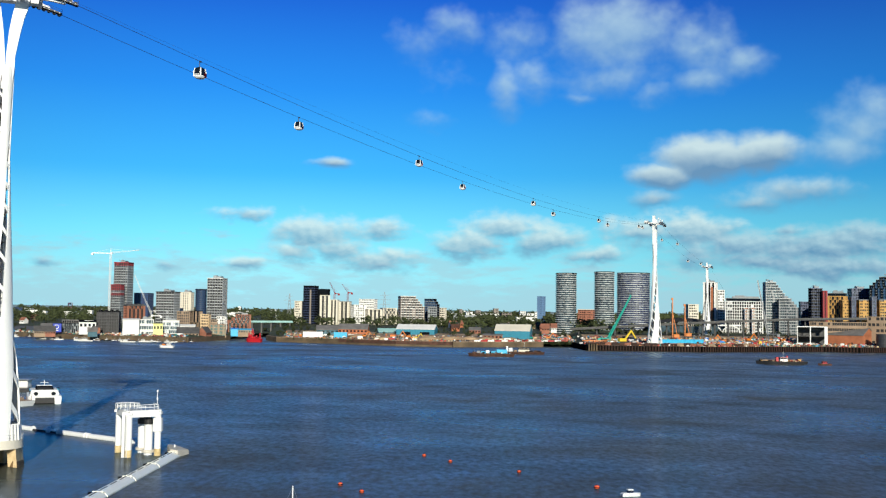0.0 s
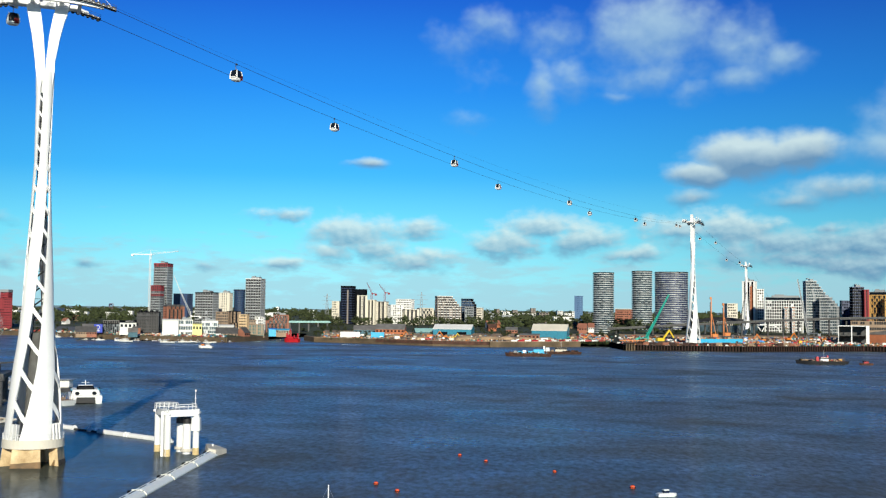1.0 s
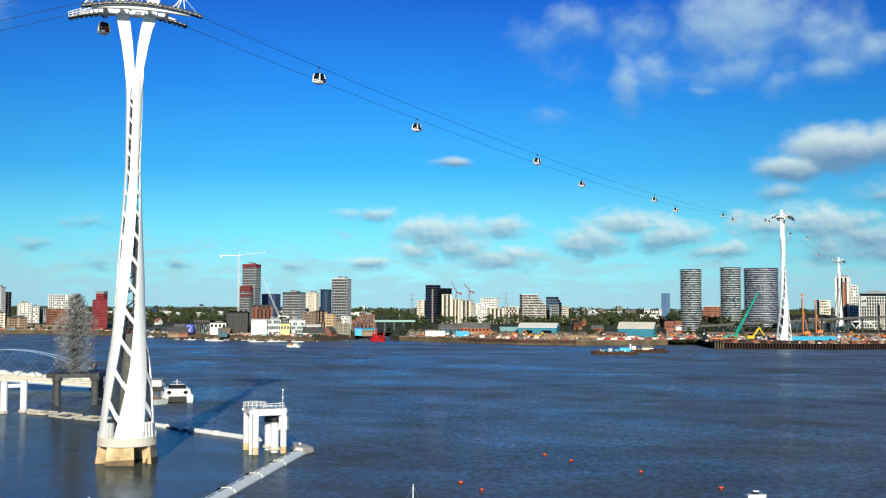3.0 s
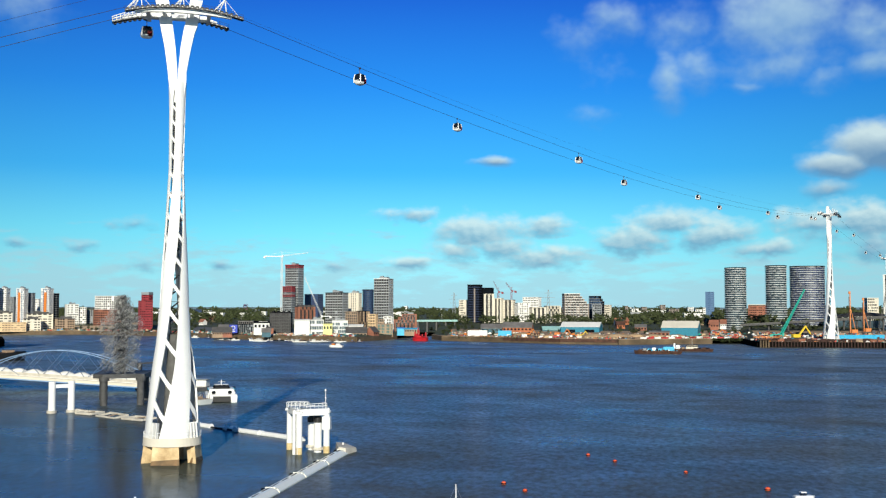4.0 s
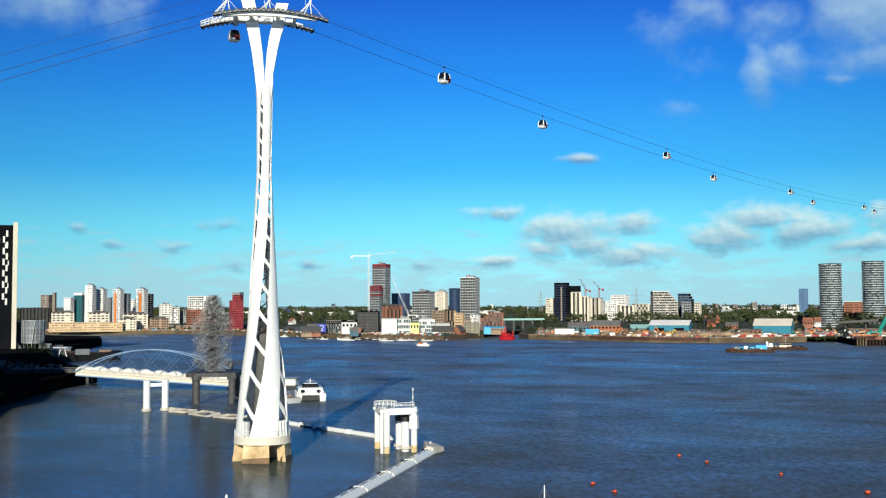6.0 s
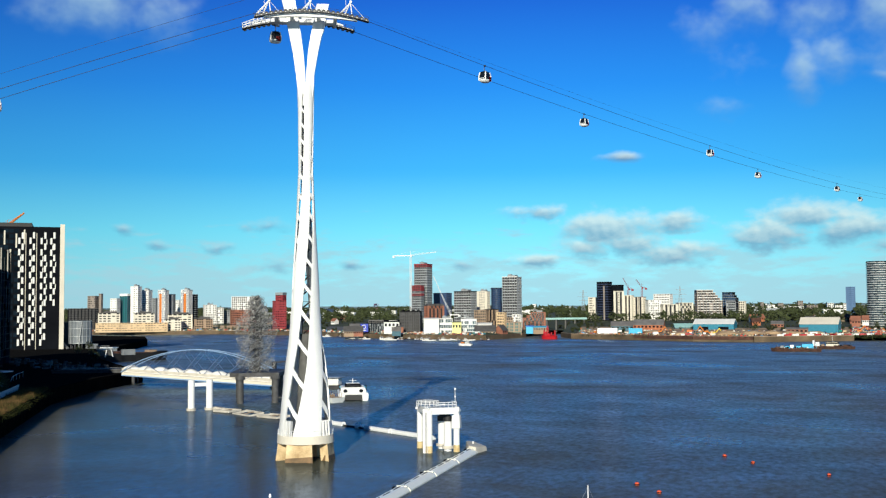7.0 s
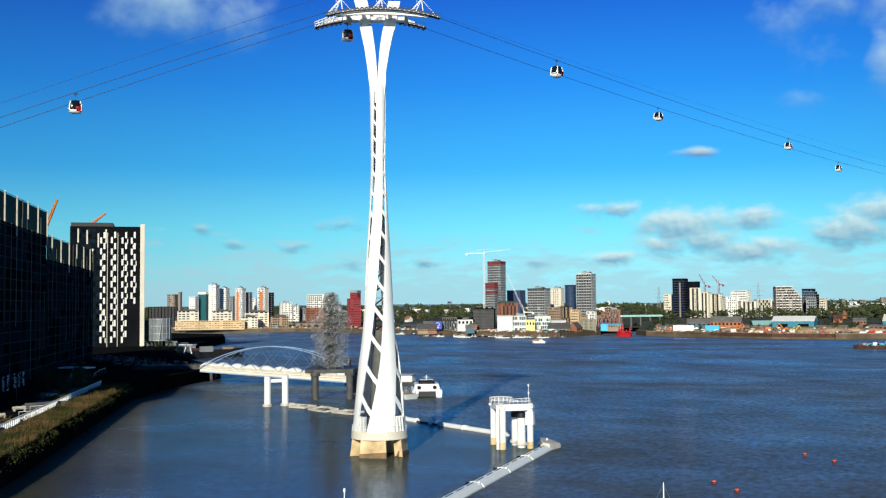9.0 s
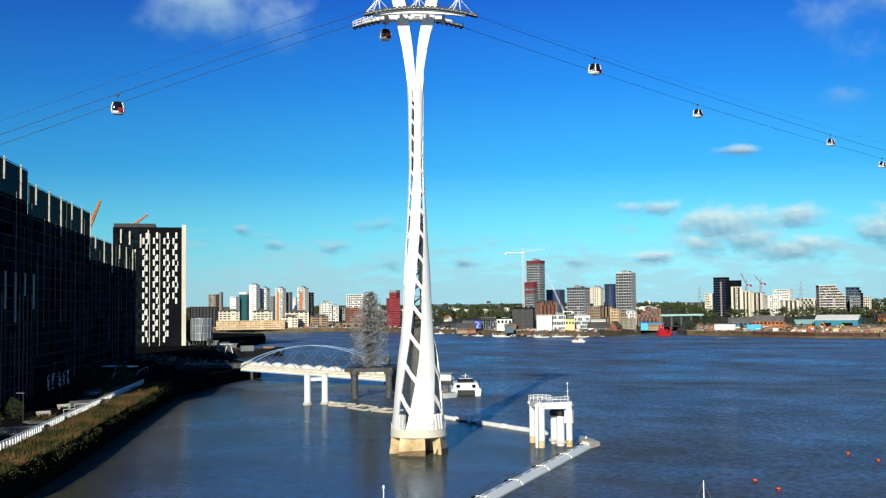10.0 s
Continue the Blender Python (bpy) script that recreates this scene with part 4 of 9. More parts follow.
def near_tower():
    t = thing("cable_car_tower", "tall white twisted steel cable car tower standing in the river", "cable car tower",
              Matrix.Translation(TOWER) @ Matrix.Rotation(radians(22.1), 4, "Z"))
    # concrete foot: a ring beam on four splayed piers
    bm = B()
    bmesh.ops.create_cone(bm, cap_ends=True, segments=40, radius1=5.4, radius2=5.3, depth=1.5, matrix=Matrix.Translation((0, 0, 4.05)))
    part("ring_beam", bm, "cream", t, "pale concrete ring beam")
    for k in range(4):
        a = -14 + 90 * k
        bm = B()
        pts = [(-27, 5.3), (27, 5.3), (24, 3.2), (-24, 3.2)]
        lo, hi = [], []
        for da, r in pts:
            q = radians(a + da)
            hi.append(bm.verts.new((math.sin(q) * r, -math.cos(q) * r, 3.5)))
            lo.append(bm.verts.new((math.sin(q) * (r + 0.75), -math.cos(q) * (r + 0.75), -3.0)))
        bm.faces.new(hi), bm.faces.new(lo[::-1])
        for i in range(4):
            bm.faces.new((lo[i], lo[(i + 1) % 4], hi[(i + 1) % 4], hi[i]))
        bmesh.ops.recalc_face_normals(bm, faces=bm.faces[:])
        leg = part("pier", bm, "tidal", t, "tide-stained concrete pier")
        bm = B()
        lo, hi = [], []
        for da, r in pts:
            q = radians(a + da)
            g = 0.04 if r > 4 else -0.04
            hi.append(bm.verts.new((math.sin(q) * (r + 0.36 + g), -math.cos(q) * (r + 0.36 + g), 0.95 + 0.25 * math.sin(3 * q))))
            lo.append(bm.verts.new((math.sin(q) * (r + 0.62 + g), -math.cos(q) * (r + 0.62 + g), -1.8)))
        bm.faces.new(hi), bm.faces.new(lo[::-1])
        for i in range(4):
            bm.faces.new((lo[i], lo[(i + 1) % 4], hi[(i + 1) % 4], hi[i]))
        bmesh.ops.recalc_face_normals(bm, faces=bm.faces[:])
        part("tide_band", bm, "algae", leg, "dark brown algae band at the waterline")
    # four ribbons that wind up the tower
    zs = [4.7 + (71.5 - 4.7) * i / 44 for i in range(45)]
    for k in range(4):
        bm = B()
        rows_out, rows_in = [], []
        for z in zs:
            c, w = float(np.interp(z, *TW_TURN)) + 90 * k, float(np.interp(z, *TW_WIDE))
            rows_out.append([bm.verts.new(tower_point(z, c + w * (j / 4 - 1))) for j in range(9)])
            rows_in.append([bm.verts.new(tower_point(z, c + w * (j / 4 - 1), 0.28)) for j in range(9)])
        for o, i in ((rows_out, 1), (rows_in, 0)):
            for a, b in zip(o, o[1:]):
                for j in range(8):
                    q = (a[j], a[j + 1], b[j + 1], b[j])
                    bm.faces.new(q if i else q[::-1])
        for j in (0, 8):
            for i in range(len(zs) - 1):
                q = (rows_out[i][j], rows_out[i + 1][j], rows_in[i + 1][j], rows_in[i][j])
                bm.faces.new(q if j == 0 else q[::-1])
        for row in (0, -1):
            for j in range(8):
                bm.faces.new((rows_out[row][j], rows_in[row][j], rows_in[row][j + 1], rows_out[row][j + 1]))
        bmesh.ops.recalc_face_normals(bm, faces=bm.faces[:])
        part("steel_ribbon", bm, "white", t, smooth=False)
    # slanting rungs between the ribbons
    for z in (11.6, 17.2, 22.9, 28.3, 33.4, 38.2, 42.7, 46.9, 50.8, 54.5, 58, 61.2, 64.2, 67):
        for k in range(4):
            c, w = float(np.interp(z, *TW_TURN)) + 90 * k, float(np.interp(z, *TW_WIDE))
            gap = 90 - 2 * w
            h = 0.55 + 0.012 * (70 - z)
            drop = 0.06 * gap * float(np.interp(z, TW_Z, TW_R)) / 2.6
            bm = B()
            out, inn = [], []
            for s in (-0.1, 0.5, 1.1):
                for dz in (0, -h):
                    zz = z - drop * s + dz
                    out.append(bm.verts.new(tower_point(zz, c + w + gap * s, 0.03)))
                    inn.append(bm.verts.new(tower_point(zz, c + w + gap * s, 0.24)))
            for i in (0, 2):
                bm.faces.new((out[i], out[i + 1], out[i + 3], out[i + 2]))
                bm.faces.new((inn[i], inn[i + 2], inn[i + 3], inn[i + 1]))
                bm.faces.new((out[i], out[i + 2], inn[i + 2], inn[i]))
                bm.faces.new((out[i + 1], inn[i + 1], inn[i + 3], out[i + 3]))
            bmesh.ops.recalc_face_normals(bm, faces=bm.faces[:])
            part("rung", bm, "white", t)
    # stair core inside
    bm = B()
    for i in range(4):
        x, y = ((-0.7, -0.7), (0.7, -0.7), (0.7, 0.7), (-0.7, 0.7))[i]
        rod(bm, (x, y, 4.7), (x * 0.7, y * 0.7, 66), 0.09, seg=6)
    for i in range(24):
        z = 6 + 2.5 * i
        bar(bm, (-0.75, -0.6 + 1.2 * (i % 2), z), (0.75, 0.6 - 1.2 * (i % 2), z + 1.25), 0.5, 0.08)
        box(bm, (1.7, 1.7, 0.08), Matrix.Translation((0, 0, z + 1.3)))
    part("inner_stair", bm, "dark_steel", t, "dark steel stair inside the tower")
    # cone added to give the foot's openings a dark inside
    bm = B()
    bmesh.ops.create_cone(bm, cap_ends=True, segments=20, radius1=1.9, radius2=1.0, depth=19, matrix=Matrix.Translation((0, 0, 14.2)))
    part("inner_shaft", bm, "grey_concrete", t, "grey cone added for the darkness inside the tower's foot")
    # upright fins over the foot
    for k in range(4):
        for s in (0.2, 0.5, 0.8):
            c = float(np.interp(5, *TW_TURN)) + 90 * k + 31 + 28 * s
            bm = B()
            bar(bm, tower_point(4.7, c, 0.1), tower_point(7.6, c, 0.1), 0.12, 0.8)
            part("foot_fin", bm, "white", t)
    bm = B()
    for h in (5.3, 5.8):
        tube(bm, [tower_point(4.7, a, -0.05) + Vector((0, 0, h - 4.7)) for a in range(0, 361, 15)], 0.04, 5)
    for a in range(0, 360, 15):
        rod(bm, tower_point(4.7, a, -0.05), tower_point(4.7, a, -0.05) + Vector((0, 0, 1.1)), 0.04, seg=5)
    part("handrail", bm, "white", t, kind="stuff")
    # the forked head
    part("head_arm", sweep_box(B(), [(-0.55, 0, 67.5, 1.1, 1.6), (-0.72, 0, 70, 1.4, 2.1), (-0.86, 0, 71.6, 1.65, 2.5), (-0.98, 0, 73.4, 1.75, 2.6), (-1.5, 0, 78, 2.0, 2.4), (-2.25, 0, 82.4, 2.3, 2.2),
                                     (-2.75, 0, 85.4, 2.4, 2.0), (-3.55, 0, 89.1, 2.6, 1.5)]), "white", t)
    part("head_arm", sweep_box(B(), [(0.55, 0, 67.5, 1.1, 1.6), (0.72, 0, 70, 1.4, 2.1), (0.80, 0, 71.6, 1.55, 2.5), (0.82, 0, 73.4, 1.5, 2.6), (1.40, 0, 78, 1.9, 2.4), (1.95, 0, 81, 2.1, 2.3), (2.35, 0, 82.4, 2.3, 2.2),
                                     (2.8, 0, 85.2, 2.3, 2.0), (3.3, 0, 87.4, 2.3, 1.5)]), "white", t)
    # cross beam and sheave trains
    for x in (-5.5, -2.6, 2.4, 5.6):
        part("cross_beam", bar(B(), (x, -4.5, 84.0), (x, 4.4, 84.3), 0.7, 0.6), "white", t)
    part("spine_beam", box(B(), (12.5, 2.2, 0.7), Matrix.Translation((-0.6, 0.8, 83.8)), bevel=0.1), "white", t)
    sheave_train(t, -9.6, 11.9, 0.4, -4.5, 84.75, 0.0125, True, False)
    sheave_train(t, -12.35, 9.55, -1.4, 4.3, 85.15, 0.0143, False, True)
    for x in (-9.5, -1.8, 5.9):
        gantry(t, x, -3.6, 84.0, 2.6)
    return t


near_tower()

HEAD_U, HEAD_L = Vector((-67.0, 195.6, 83.1)), Vector((-72.7, 203.0, 83.4))
FAR_TOWER, MID_TOWER = Vector((172.8, 888, -0.8)), Vector((250, 1030, 7.4))
FAR_U, FAR_L = Vector((177.5, 886.3, 103)), Vector((168.1, 889.7, 103))


def rope_point(a, b, sag, s):
    p = a.lerp(b, s)
    p.z -= 4 * sag * s * (1 - s)
    return p


def rope(name, pts, r, label):
    cu = bpy.data.curves.new(name, "CURVE")
    cu.dimensions, cu.bevel_depth, cu.bevel_resolution = "3D", r, 1
    sp = cu.splines.new("POLY")
    sp.points.add(len(pts) - 1)
    for q, p in zip(sp.points, pts):
        q.co = (*p, 1)
    cu.materials.append(M["dark_steel"])
    dg = new(name, cu)
    me = bpy.data.meshes.new_from_object(dg)
    bpy.data.objects.remove(dg)
    return tagged(new(name, me), label, "cable", "ropeway cables")


SAG = 10.3
S41 = [i / 40 for i in range(41)]
rope("haul_rope", [rope_point(HEAD_U, FAR_U, SAG, s) for s in S41], 0.045, "dark steel haul rope from tower to tower")
rope("haul_rope", [rope_point(HEAD_L, FAR_L, SAG, s) for s in S41], 0.045, "dark steel haul rope from tower to tower")
rope("signal_cable", [rope_point(Vector((-73, 196, 86.2)), Vector((172, 888, 106)), 8.3, s) for s in S41], 0.016, "thin overhead signal cable above the ropes")

# far towers: the same design on the other bank
near = bpy.data.objects["cable_car_tower"]
far = copy_thing(near, Matrix.Translation(FAR_TOWER) @ Matrix.Rotation(radians(70), 4, "Z") @ Matrix.Scale(1.24, 4))
tagged(far, "white twisted steel cable car tower on the construction quay")
mid = copy_thing(near, Matrix.Translation(MID_TOWER) @ Matrix.Rotation(radians(70), 4, "Z") @ Matrix.Scale(0.805, 4))
tagged(mid, "smaller white steel cable car tower farther inland")
MID_U, MID_L = MID_TOWER + Vector((3, -1, 67)), MID_TOWER + Vector((-4, 1.5, 67))
END = Vector((330, 1200, 24))
for a, b, s in ((FAR_U, MID_U, 2.5), (FAR_L, MID_L, 2.5), (MID_U, END + Vector((3, -1, 0)), 2), (MID_L, END + Vector((-4, 1, 0)), 2)):
    rope("haul_rope", [rope_point(a, b, s, k / 12) for k in range(13)], 0.045, "dark steel haul rope beyond the far tower")
# ropes down to the station on the near bank
LEFT_U, LEFT_L, LEFT_T = Vector((-86.8, 187.3, 84.1)), Vector((-92.7, 194.5, 83.95)), Vector((-83, 190, 89.0))
DOWN = Vector((-0.8, -0.6, -0.40))
for name, p, r, k in (("haul_rope", LEFT_U, 0.05, 1.0), ("haul_rope", LEFT_L, 0.05, 1.0), ("signal_cable", LEFT_T, 0.03, 1.02)):
    pts = []
    for i in range(21):
        d = 200 * i / 20
        pts.append(p + Vector((DOWN.x * d, DOWN.y * d, DOWN.z * k * d - 0.0009 * d * (66 - d) * -0.3)))
    rope(name, pts, r, "dark steel cable running down to the near bank")


def cabin_ring(z, sx, sy, n=28, e=3.2):
    pts = []
    for i in range(n):
        a = 2 * math.pi * i / n
        c, s = math.cos(a), math.sin(a)
        pts.append(Vector((sx * math.copysign(abs(c) ** (2 / e), c), sy * math.copysign(abs(s) ** (2 / e), s), z)))
    return pts


def lofted(rings, close=True):
    bm = B()
    vs = [[bm.verts.new(p) for p in r] for r in rings]
    n = len(vs[0])
    for a, b in zip(vs, vs[1:]):
        for i in range(n):
            bm.faces.new((a[i], a[(i + 1) % n], b[(i + 1) % n], b[i]))
    if close:
        bm.faces.new(vs[0][::-1]), bm.faces.new(vs[-1])
    bmesh.ops.recalc_face_normals(bm, faces=bm.faces[:])
    return bm


def cable_car_cabin():
    g = thing("gondola", "rounded white gondola cabin with dark windows and red door", "cable car", group="gondolas on the ropeway")
    shell = part("lower_shell", lofted([cabin_ring(z, sx, sy) for z, sx, sy in ((-4.15, .75, .6), (-4.07, 1.0, .82), (-3.9, 1.2, 1.0), (-3.65, 1.33, 1.08), (-3.48, 1.37, 1.11))]), "white", g, smooth=True)
    band = part("window_band", lofted([cabin_ring(z, sx, sy) for z, sx, sy in ((-3.48, 1.35, 1.09), (-3.3, 1.37, 1.11), (-2.95, 1.375, 1.11), (-2.5, 1.35, 1.08), (-2.0, 1.22, .98), (-1.75, 1.1, .9))]), "glass", g, "dark curved windows", smooth=True)
    part("roof", lofted([cabin_ring(z, sx, sy) for z, sx, sy in ((-1.75, 1.13, .93), (-1.6, 1.0, .85), (-1.48, .7, .6))]), "charcoal", g, smooth=True)
    for sy in (-1, 1):
        bm = B()
        strip(bm, [[(x, sy * (y + 0.03), z) for x in (0.05, 0.45, 0.85, 1.12)] for z, y in ((-3.85, 1.0), (-3.3, 1.11), (-2.95, 1.13), (-2.75, 1.11))])
        bmesh.ops.solidify(bm, geom=bm.faces[:], thickness=0.04)
        part("door", bm, "red", shell, "red sliding door")
    for sx in (-1, 1):
        bm = B()
        for sy in (-1, 1):
            tube(bm, [(sx * 1.17, sy * 0.94, -3.7), (sx * 1.18, sy * 0.95, -2.98), (sx * 1.16, sy * 0.92, -2.5), (sx * 1.02, sy * 0.84, -2.0), (sx * 0.92, sy * 0.78, -1.7)], 0.14, 6)
        bar(bm, (sx * 1.38, -0.7, -3.25), (sx * 1.38, 0.7, -3.25), 0.1, 0.16)
        part("end_pillar", bm, "white", band)
    bm = B()
    tube(bm, [(0, 0, -1.5), (0, 0.12, -1.1), (0, 0.22, -0.6), (0, 0.1, -0.1)], 0.09, 7)
    rod(bm, (-0.6, 0, -1.45), (0.6, 0, -1.45), 0.07, seg=6)
    arm = part("hanger", bm, "dark_steel", g)
    bm = B()
    box(bm, (0.75, 0.3, 0.35), Matrix.Translation((0, 0, -0.2)), bevel=0.06)
    part("grip", bm, "dark_steel", arm)
    return g


first = cable_car_cabin()


def hang(p, az):
    return Matrix.Translation(p) @ Matrix.Rotation(radians(90 - az), 4, "Z") @ Matrix.Scale(0.92, 4)


spots = [(rope_point(HEAD_U, FAR_U, SAG, s), 20) for s in (0.056, 0.24, 0.444, 0.652, 0.85)]
spots += [(rope_point(HEAD_L, FAR_L, SAG, s), 20) for s in (0.136, 0.333, 0.544, 0.755, 0.955)]
spots += [(rope_point(FAR_U, MID_U, 2.5, s), 25) for s in (0.30, 0.78)] + [(rope_point(FAR_L, MID_L, 2.5, s), 25) for s in (0.22, 0.70)]
spots += [(LEFT_L + Vector((5.6, 3.0, 0.4)), 60), (LEFT_U + DOWN * 45, 53), (LEFT_L + DOWN * 74, 53)]
first.matrix_world = hang(*spots[0])
for p, az in spots[1:]:
    copy_thing(first, hang(p, az))
# ---------------------------------------------------------------- things in the river
def ladder(bm, x, y, z0, z1, w=0.5):
    for s in (-1, 1):
        rod(bm, (x + s * w / 2, y, z0), (x + s * w / 2, y, z1), 0.05, seg=5)
    n = int((z1 - z0) / 0.4)
    for i in range(n):
        rod(bm, (x - w / 2, y, z0 + 0.4 * i), (x + w / 2, y, z0 + 0.4 * i), 0.03, seg=4)


def mooring_dolphin():
    t = thing("mooring_dolphin", "white steel mooring dolphin frame on tubular piles in the river", "dolphin", Matrix.Translation((-58.6, 214.1, 0)))
    left, front, right, back = (Vector(p) for p in ((-4.75, 2.1, 0), (-0.75, -5.0, 0), (4.0, -1.9, 0), (0.2, 5.0, 0)))
    for p in (left, front, right, back):
        bm = B()
        rod(bm, p - Vector((0, 0, 3)), p + Vector((0, 0, 8.4)), 0.62, seg=18)
        box(bm, (1.5, 1.5, 0.5), Matrix.Translation(p + Vector((0, 0, 7.9))), bevel=0.06)
        pile = part("tubular_post", bm, "white", t)
        bm = B()
        rod(bm, p - Vector((0, 0, 3.05)), p + Vector((0, 0, 1.35)), 0.635, seg=18)
        part("tide_band", bm, material_tide, pile, "yellow-stained tide band")
    for k, (a, b) in enumerate(((left, front), (front, right), (right, back), (back, left))):
        bm = B()
        bar(bm, a + Vector((0, 0, 8.15)), b + Vector((0, 0, 8.15)), 1.15, 1.25)
        part("cap_beam", bm, "white", t)
    bm = B()
    bar(bm, front + Vector((-0.9, -0.2, -2)), front + Vector((-0.9, -0.2, 8.6)), 0.5, 0.6, (0, 1, 0))
    part("fender_beam", bm, "white", t)
    bm = B()
    ladder(bm, front.x - 0.35, front.y - 0.75, -1.5, 9.4)
    part("ladder", bm, "white", t)
    for dx, dy, top in ((1.95, -0.9, 6.9), (-0.25, 2.6, 6.6)):
        bm = B()
        rod(bm, (dx, dy, -3), (dx, dy, top - 0.9), 0.8, seg=18)
        guide = part("guide_post", bm, "white", t)
        bm = B()
        rod(bm, (dx, dy, top - 1.0), (dx, dy, top), 0.92, seg=18)
        rod(bm, (dx, dy, top), (dx, dy, top + 0.25), 0.6, seg=18)
        part("rubber_collar", bm, "black", guide, "black rubber collar")
        bm = B()
        rod(bm, (dx, dy, 0.5), (dx, dy, 1.0), 1.25, seg=16)
        part("float_collar", bm, "concrete", guide)
    # rails: a round basket at one end and a straight run along the other
    bm = B()
    c = Vector((-2.2, -1.0, 8.8))
    for h in (0.5, 1.05):
        tube(bm, [c + Vector((2.3 * math.cos(a), 1.8 * math.sin(a), h)) for a in [i * math.pi / 8 for i in range(17)]], 0.06, 5)
    for i in range(16):
        a = i * math.pi / 8
        q = c + Vector((2.3 * math.cos(a), 1.8 * math.sin(a), 0))
        rod(bm, q, q + Vector((0, 0, 1.05)), 0.05, seg=5)
    part("round_railing", bm, "white", t)
    bm = B()
    for h in (0.5, 1.0):
        tube(bm, [front + Vector((1.2, 0.2, 8.8 + h)), right + Vector((0, 0, 8.8 + h)), right + Vector((-1.6, 2.4, 8.8 + h))], 0.06, 5)
    for k in range(6):
        q = front.lerp(right, 0.25 + 0.15 * k) + Vector((0, 0.1, 8.8))
        rod(bm, q, q + Vector((0, 0, 1.0)), 0.05, seg=5)
    part("railing", bm, "white", t)
    bm = B()
    box(bm, (7.0, 4.6, 0.12), Matrix.Translation((-0.2, -0.3, 8.72)) @ Matrix.Rotation(radians(-25), 4, "Z"))
    part("deck", bm, "steel", t)
    bm = B()
    rod(bm, right + Vector((-0.3, 0.2, 8.6)), right + Vector((-0.3, 0.2, 12.4)), 0.07, 0.05, 6)
    rod(bm, right + Vector((-0.3, 0.2, 10.7)), right + Vector((-0.3, 0.2, 11.0)), 0.16, seg=8)
    rod(bm, right + Vector((-0.3, 0.2, 12.2)), right + Vector((-0.3, 0.2, 12.55)), 0.17, seg=8)
    part("light_mast", bm, "white", t)
    part("sleeve", box(B(), (1.7, 1.5, 2.6), Matrix.Translation(right + Vector((0, 0, 4.6))), taper=0.92, bevel=0.08), "white", t)


material_tide = material("tide_stained_white", (0.62, 0.50, 0.28), 0.8, vary=0.25, scale=0.9, tint=(0.42, 0.30, 0.13))
mooring_dolphin()


def float_slab():
    t = thing("pontoon_end", "wedge-shaped grey concrete float beside the dolphin", "pontoon", Matrix.Translation((-51.5, 215.5, -0.4)))
    bm = B()
    out = [(-3.4, 5.2), (-2.0, 6.4), (2.4, -0.2), (1.4, -5.6), (-0.4, -4.9)]
    lo = [bm.verts.new((x, y, 0)) for x, y in out]
    hi = [bm.verts.new((x * 0.94, y * 0.94, 1.5 - 0.06 * y - 0.12 * x)) for x, y in out]
    bm.faces.new(hi), bm.faces.new(lo[::-1])
    for i in range(5):
        bm.faces.new((lo[i], lo[(i + 1) % 5], hi[(i + 1) % 5], hi[i]))
    bmesh.ops.recalc_face_normals(bm, faces=bm.faces[:])
    bmesh.ops.bevel(bm, geom=bm.edges[:], offset=0.1, segments=1, affect="EDGES")
    part("body", bm, "concrete", t)
    part("bollard", rod(B(), (-0.8, 1.0, 1.3), (-0.8, 1.0, 2.0), 0.18, seg=8), "white", t)


float_slab()


def floating_boom():
    """The long white float made of jointed sections with slots along its back."""
    a, b = Vector((-51.2, 211.0, 0.25)), Vector((-50.6, 118.0, 0.25))
    d = (b - a) / 6
    for i in range(6):
        p, q = a + d * i, a + d * (i + 1)
        t = thing("float_section", "long white floating boom section with slotted top", "boom", look(p, q) @ pose(0, 0, 0, -90, 0, 0), "boom sections")
        L = d.length - 0.35
        bm = B()
        prof = [(-1.25, -0.6), (-1.28, -0.05), (-0.95, 0.35), (-0.50, 0.66), (0.50, 0.66), (0.95, 0.35), (1.28, -0.05), (1.25, -0.6)]
        ends = [[bm.verts.new((px, py, pz)) for px, pz in prof] for py in (0.15, L)]
        for k in range(8):
            bm.faces.new((ends[0][k], ends[0][(k + 1) % 8], ends[1][(k + 1) % 8], ends[1][k]))
        bm.faces.new(ends[0]), bm.faces.new(ends[1][::-1])
        bmesh.ops.recalc_face_normals(bm, faces=bm.faces[:])
        body = part("float", bm, "bright", t)
        for k in range(3):
            part("slot", box(B(), (0.22, L / 3 * 0.66, 0.05), Matrix.Translation((0.1, L / 3 * (k + 0.5), 0.64))), "charcoal", body, "dark slot")
        bm = B()
        rod(bm, (0, -0.25, 0.05), (0, 0.2, 0.05), 0.7, seg=14)
        part("joint", bm, "dark_steel", body, "dark steel joint")
        part("collar", box(B(), (1.7, 0.3, 0.16), Matrix.Translation((0, 0.3, 0.56)), bevel=0.04), "bright", body)
        part("shackle", box(B(), (0.5, 0.5, 0.6), Matrix.Translation((1.3, 0.1, -0.1)), bevel=0.05), "charcoal", body)


floating_boom()


def tube_boom(points, r, name, label, mat="white"):
    for p, q in points:
        t = thing(name, label, "boom", None, "floating tubes")
        p, q = Vector(p), Vector(q)
        t.location = p
        bm = B()
        rod(bm, (0, 0, 0), q - p, r, seg=14)
        part("tube", bm, mat, t, smooth=False)
        e = (q - p).normalized()
        for k in (0.02, 0.98):
            c = (q - p) * k
            part("collar", rod(B(), c - e * 0.12, c + e * 0.12, r * 1.18, seg=14), "white", t)


